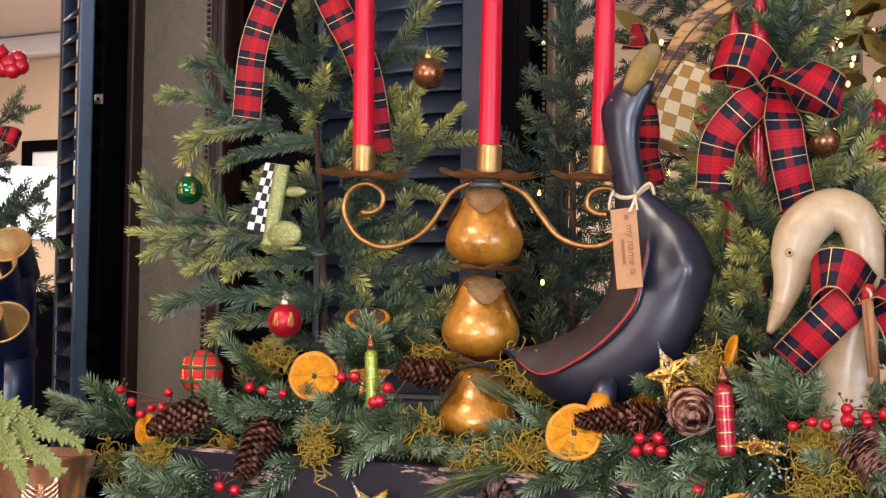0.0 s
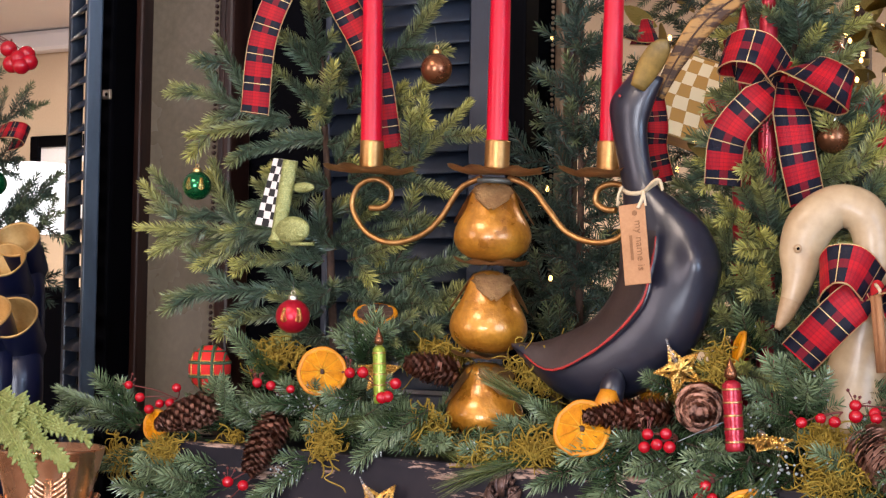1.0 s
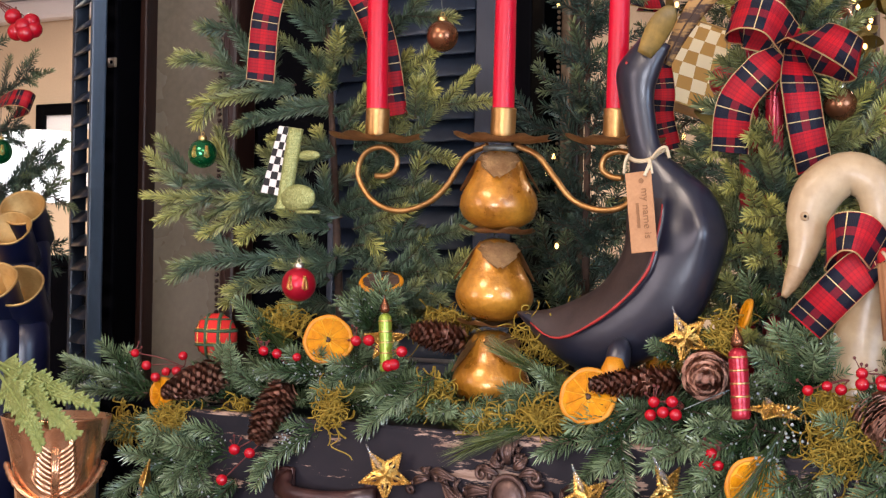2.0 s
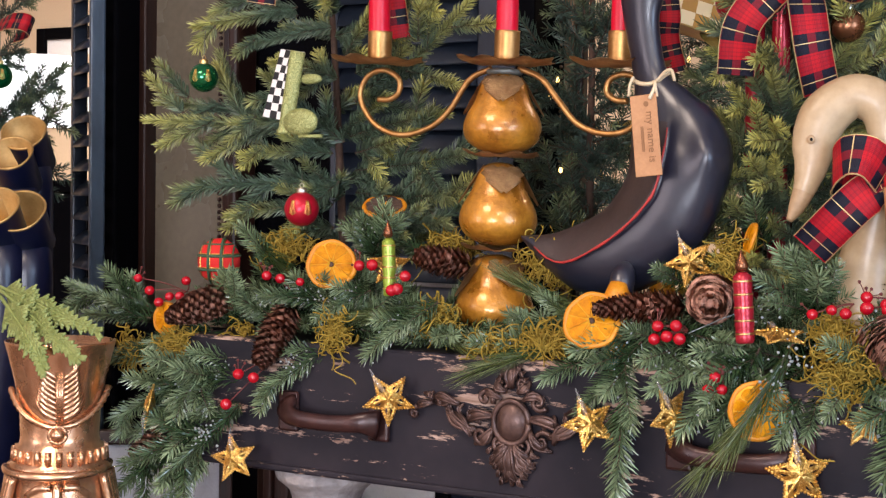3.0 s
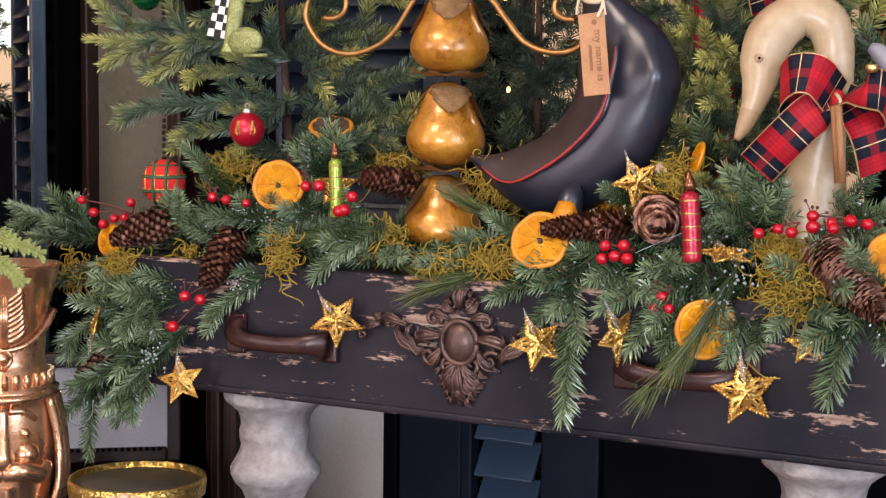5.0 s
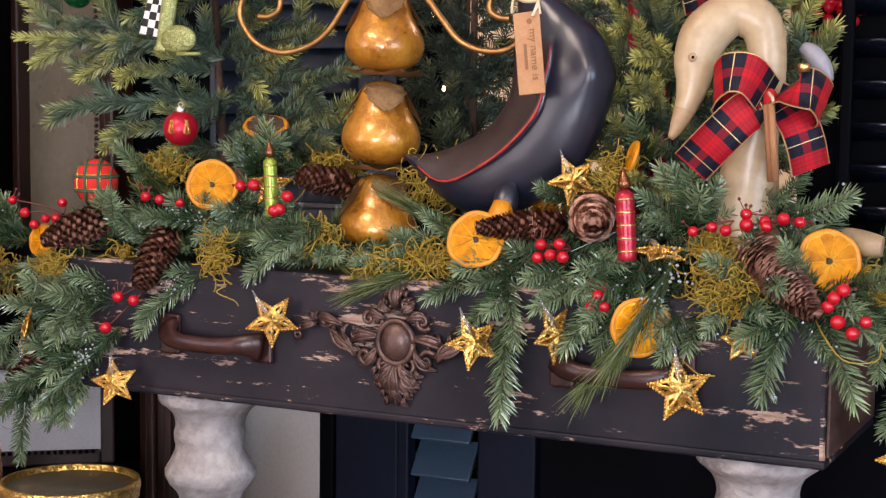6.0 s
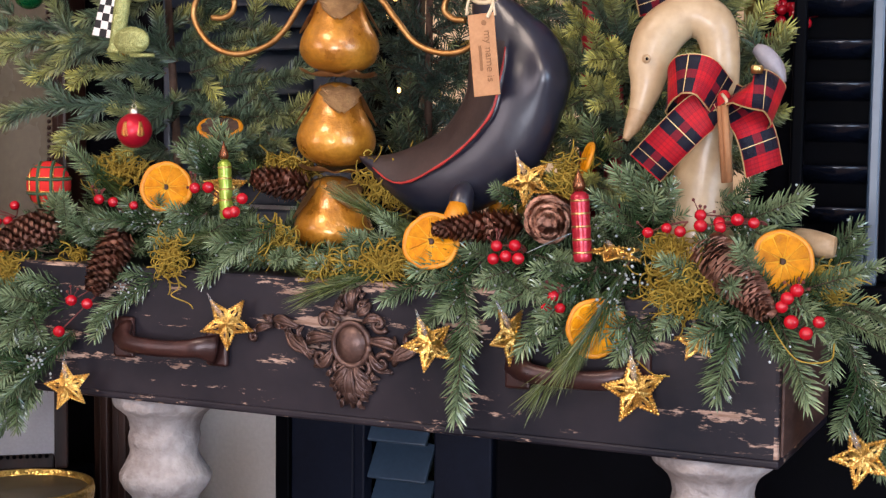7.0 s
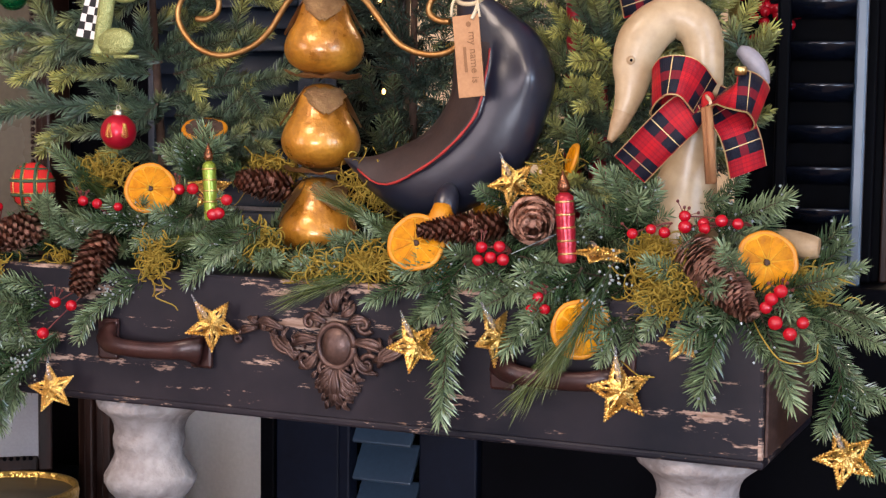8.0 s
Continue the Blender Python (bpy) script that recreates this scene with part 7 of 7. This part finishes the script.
# navy cups with gold lining
for k, (c, r, lean) in enumerate((((-0.8443, 0.1600, 1.3295), 0.0300, 50), ((-0.8269, 0.1200, 1.3006), 0.0290, 48), ((-0.7583, 0.0700, 1.2253), 0.0335, 48), ((-0.7720, 0.0400, 1.2309), 0.032, 46))):
    t = thing("navy_cup", c, "tall navy blue cup with a gold lining and rim", "cup", "navy cups", m=Matrix.Translation(c) @ pose(0, 0, 0, 0, 0, 27) @ pose(0, 0, 0, lean, 0, 0))
    part("body", lathe([(0.001, -0.071), (r * 0.85, -0.070), (r * 0.95, -0.066), (r, -0.002)], 36, caps=False), NAVY, t)
    part("lining", lathe([(r * 1.0, -0.0035), (r * 1.05, -0.001), (r * 1.03, 0.0015), (r * 0.95, 0.0), (r * 0.85, -0.06), (0.001, -0.062)], 36, 0.016, caps=False), GOLD_SATIN, t, "satin gold lining")
    part("stem", tube([(0, 0, -0.05), Matrix.Rotation(-radians(lean), 3, "X") @ Vector((0, 0, -0.05)) + Vector((0, 0, -0.05)), Matrix.Rotation(-radians(lean), 3, "X") @ Vector((0, 0, SZ_ - c[2] + 0.001)) + Vector((0, 0, -0.05))], [r * 0.84, r * 0.95, r * 0.9], 28), NAVY, t)
pl = thing("plaid_ribbon", (-0.8900, 0.2000, 1.4778), "short loop of red and black plaid ribbon on a spruce", "ribbon", "plaid bows")
pi_ = pl.matrix_basis.inverted()
part("loop", strip([pi_ @ Vector(q) for q in ((-0.9615, 0.2200, 1.4810), (-0.9018, 0.1900, 1.4852), (-0.8721, 0.1900, 1.4824), (-0.8815, 0.2100, 1.4753), (-0.9321, 0.2300, 1.4711))], (0.45, -0.8, 0.3), 0.026, n=30), PLAID, pl)
t = thing("plaid_ribbon", (-0.0387, 0.4200, 1.5952), "short loop of red and black plaid ribbon on a spruce", "ribbon", "plaid bows")
pi_ = t.matrix_basis.inverted()
part("loop", strip([pi_ @ Vector(q) for q in ((-0.0744, 0.4400, 1.6040), (-0.0421, 0.4100, 1.5953), (-0.0250, 0.4200, 1.5970), (-0.0302, 0.4400, 1.5978), (-0.0634, 0.4600, 1.6005))], (0.45, -0.8, 0.3), 0.033, n=30), PLAID, t)
t = thing("plaid_ribbon", (0.0854, 0.1600, 1.4395), "hanging tail of plaid ribbon behind the duck neck", "ribbon", "plaid bows")
pi_ = t.matrix_basis.inverted()
part("tail", strip([pi_ @ Vector(q) for q in ((0.0849, 0.1600, 1.4816), (0.0946, 0.1500, 1.4440), (0.0916, 0.1550, 1.4208), (0.0989, 0.1600, 1.3851))], (0.5, -0.85, 0.1), 0.024, n=24), PLAID, t)

# slim red candles behind the bow
for x_, top_, low_ in (((0.1806, 0.1700, 1.5423), (0.1815, 0.1700, 1.5717), 0), ((0.2041, 0.1800, 1.5775), (0.2051, 0.1800, 1.6009), 0)):
    r = 0.0095
    h = top_[2] - TZ - 0.02
    t = thing("slim_candle", (x_[0], x_[1], TZ), "slim dark red candle standing among spruce branches", "candle", "slim candles")
    part("wax", lathe([(r, 0), (r, h * 0.94), (r * 0.9, h * 0.95), (r * 0.55, h * 0.96)], 20), CRIMSON, t)
    part("flame", lathe([(r * 0.5, h * 0.961), (r * 0.8, h * 0.975), (r * 0.35, h * 1.02), (0.0003, h * 1.04)], 14), CRIMSON, t)

# ---- far room ----
LR = (-2.5992, 1.9000, 1.6308)
lamp_t = thing("table_lamp", (LR[0], 1.9, 0.62), "lit table lamp with a white drum shade in the far room", "lamp")
lh = LR[2] - 0.62
part("shade", lathe([(0.125, lh - 0.20), (0.115, lh), (0.113, lh), (0.122, lh - 0.20)], 40, caps=False), SHADE, lamp_t, "glowing white drum shade")
part("base", lathe([(0.07, 0), (0.075, 0.02), (0.03, 0.05), (0.06, 0.14), (0.05, 0.22), (0.015, 0.26), (0.012, lh - 0.15)], 28), STONE, lamp_t)
t = thing("far_table", (LR[0], 1.9, 0), "dark timber table below the lamp", "table")
block("tabletop", (-0.35, -0.25, 0.59), (0.35, 0.25, 0.619), MAHOGANY, t, 0.004)
for lx in (-0.32, 0.28):
    for ly in (-0.22, 0.18):
        block("leg", (lx, ly, 0), (lx + 0.04, ly + 0.04, 0.589), MAHOGANY, t, 0.003)
FP = (-4.3077, 3.5600, 1.9487)
t = thing("wall_picture", (FP[0], 3.56, FP[2] - 0.42), "dark framed picture with a pale mat on the cream wall", "picture")
for a, b in (((0, 0, 0), (0.05, 0.03, 0.42)), ((0.75, 0, 0), (0.8, 0.03, 0.42)), ((0.0505, 0, 0), (0.7495, 0.03, 0.05)), ((0.0505, 0, 0.37), (0.7495, 0.03, 0.42))):
    block("frame", a, b, BLACK_DEEP, t, 0.004)
part("mat", box(bmesh.new(), (0.05, 0.02, 0.05), (0.75, 0.028, 0.37)), WALL_WHITE, t, "pale mat")
part("print", box(bmesh.new(), (0.2, 0.014, 0.12), (0.6, 0.0195, 0.30)), WALL_CREAM, t)

# the large lit tree behind on the right
BT = (0.0902, 0.9500, 1.3500)
bt = thing("christmas_tree", (BT[0], 0.95, 0), "large green tree with warm fairy lights and gold leaves", "tree")
RB = random.Random(21)
part("trunk", tube([(0, 0, 0), (0, 0, 1.2), (0, 0, 2.25)], [0.04, 0.03, 0.008], 10), BARK, bt)
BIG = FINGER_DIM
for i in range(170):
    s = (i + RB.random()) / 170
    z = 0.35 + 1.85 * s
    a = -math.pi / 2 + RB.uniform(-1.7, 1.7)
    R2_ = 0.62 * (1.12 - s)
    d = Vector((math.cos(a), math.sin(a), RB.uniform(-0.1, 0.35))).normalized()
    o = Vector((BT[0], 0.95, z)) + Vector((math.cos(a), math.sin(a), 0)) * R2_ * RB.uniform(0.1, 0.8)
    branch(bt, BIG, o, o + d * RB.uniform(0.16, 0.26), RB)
LEAFG = surface("gilded_leaf", (0.26, 0.19, 0.04), (0.46, 0.34, 0.10), 0.45, 0.35, scale=40, bump=0.2, vary=0.2)
bm = bmesh.new()
g = []
for s in range(7):
    w2 = 0.45 * math.sin(math.pi * s / 6) ** 0.8
    g.append([bm.verts.new((s / 6, q * w2, 0.10 * math.sin(math.pi * s / 6) - 0.12 * abs(q) * w2)) for q in (-0.5, 0, 0.5)])
for a, b in zip(g, g[1:]):
    for j in range(2):
        bm.faces.new((a[j], a[j + 1], b[j + 1], b[j])).smooth = True
bmesh.ops.solidify(bm, geom=bm.faces[:], thickness=0.015)
lm_ = bpy.data.meshes.new("gilded_leaf")
bm.to_mesh(lm_)
bm.free()
lm_.materials.append(LEAFG)
for i in range(260):
    z = RB.uniform(1.0, 2.0)
    a = -math.pi / 2 + RB.uniform(-1.4, 1.2)
    R2_ = 0.66 * (1.12 - (z - 0.35) / 1.85) * RB.uniform(0.85, 1.15)
    o = Vector((math.cos(a) * R2_, math.sin(a) * R2_, z))
    k = RB.uniform(0.04, 0.08)
    share("gilded_leaf", lm_, bt, Matrix.Translation(o) @ pose(0, 0, 0, RB.uniform(0, 360), RB.uniform(-60, 60), RB.uniform(0, 360)) @ Matrix.Scale(k, 4))
for i in range(110):
    o = Vector((-0.0289, 0.6000, 1.6819)).lerp(Vector((0.2532, 0.6000, 1.6569)), RB.random()).lerp(Vector((0.1248, 0.6000, 1.4098)), RB.random() ** 1.5) + Vector((0, RB.uniform(-0.08, 0.12), 0)) - Vector((BT[0], 0.95, 0))
    share("gilded_leaf", lm_, bt, Matrix.Translation(o) @ pose(0, 0, 0, RB.uniform(0, 360), RB.uniform(-60, 60), RB.uniform(0, 360)) @ Matrix.Scale(RB.uniform(0.03, 0.055), 4))
bm = bmesh.new()
ball(bm, (0, 0, 0), 1, 10, (1, 1, 1.5))
bulb_me = bpy.data.meshes.new("bulb")
bm.to_mesh(bulb_me)
bm.free()
bulb_me.materials.append(BULB)
fl = thing("fairy_lights", (BT[0], 0.95, 1.0), "warm white fairy lights strung over the spruce trees", "string lights")
spots = ((0.1872, 0.5500, 1.5893), (0.2015, 0.5500, 1.5635), (0.1986, 0.5000, 1.5080), (0.0026, 0.5000, 1.4658), (0.2146, 0.6000, 1.6132), (0.1659, 0.5000, 1.5970), (0.2220, 0.6000, 1.5513), (-0.1022, 0.2900, 1.3916), (-0.2026, 0.5000, 1.6125), (-0.1160, 0.3000, 1.3722), (-0.0961, 0.2900, 1.2849))
for q in spots:
    share("bulb", bulb_me, fl, Matrix.Translation(Vector(q) - Vector((BT[0], 0.95, 1.0))) @ Matrix.Diagonal((0.0024, 0.0024, 0.0024, 1)))
for i in range(22):
    o = Vector((0.0014, 0.5200, 1.6644)).lerp(Vector((0.2717, 0.5200, 1.6404)), RB.random()).lerp(Vector((0.1487, 0.5200, 1.4036)), RB.random() ** 1.5)
    share("bulb", bulb_me, fl, Matrix.Translation(o - Vector((BT[0], 0.95, 1.0))) @ Matrix.Diagonal((0.0026, 0.0026, 0.0026, 1)))
for i in range(60):
    z = RB.uniform(0.9, 2.1)
    a = -math.pi / 2 + RB.uniform(-1.5, 1.3)
    R2_ = 0.66 * (1.12 - (z - 0.35) / 1.85) * RB.uniform(0.6, 1.1)
    share("bulb", bulb_me, fl, Matrix.Translation((math.cos(a) * R2_, math.sin(a) * R2_, z - 1.0)) @ Matrix.Diagonal((0.0032, 0.0032, 0.0032, 1)))
for q, r, mt in (((0.2152, 0.6000, 1.5048), 0.022, RED_BALL), ((0.1920, 0.6200, 1.5156), 0.018, RED_BALL), ((0.0902, 0.3500, 1.4788), 0.02, RED_BALL), ((0.2033, 0.4000, 1.5483), 0.02, COPPER_BALL), ((0.2260, 0.6000, 1.4648), 0.02, RED_BALL)):
    bauble(q, r, mt, Vector(q) + Vector((0, 0, 0.05)), "small round glass bauble on the large tree", leafy=False)
rc = thing("red_cluster", (0.3354, 0.3400, 1.3712), "cluster of glittering red beads on the tree", "ornament")
for i in range(26):
    share("bead", BERRY_MESH, rc, Matrix.Translation((RB.gauss(0, 0.011), RB.gauss(0, 0.008), RB.gauss(0.004, 0.016))) @ Matrix.Diagonal((0.0058, 0.0058, 0.0058, 1)))
CL = (-0.0594, 0.6200, 1.5360)
ck = thing("checked_shade", CL, "warm tan and cream checked lantern shade", "lantern", m=Matrix.Translation(CL) @ pose(0, 0, 0, 0, 18, 25))
bm = bmesh.new()
uvl = bm.loops.layers.uv.verify()
hw, hh_ = 0.045, 0.055
for (ax, ay), (bx2, by2) in (((-hw, -hw), (hw, -hw)), ((hw, -hw), (hw, hw)), ((hw, hw), (-hw, hw)), ((-hw, hw), (-hw, -hw))):
    f = bm.faces.new([bm.verts.new(q) for q in ((ax * 1.1, ay * 1.1, -hh_), (bx2 * 1.1, by2 * 1.1, -hh_), (bx2 * 0.85, by2 * 0.85, hh_), (ax * 0.85, ay * 0.85, hh_))])
    for lp, c in zip(f.loops, ((0, 0), (0.55, 0), (0.55, 0.7), (0, 0.7))):
        lp[uvl].uv = c
bmesh.ops.remove_doubles(bm, verts=bm.verts[:], dist=0.0001)
bmesh.ops.solidify(bm, geom=bm.faces[:], thickness=0.002)
part("shade", bm, CHECK_TAN, ck)
block("trim", (-0.051, -0.051, -0.058), (0.051, 0.051, -0.0555), GOLD_SATIN, ck, 0.001, "gold edge")
block("trim", (-0.04, -0.04, 0.0555), (0.04, 0.04, 0.058), GOLD_SATIN, ck, 0.001, "gold edge")
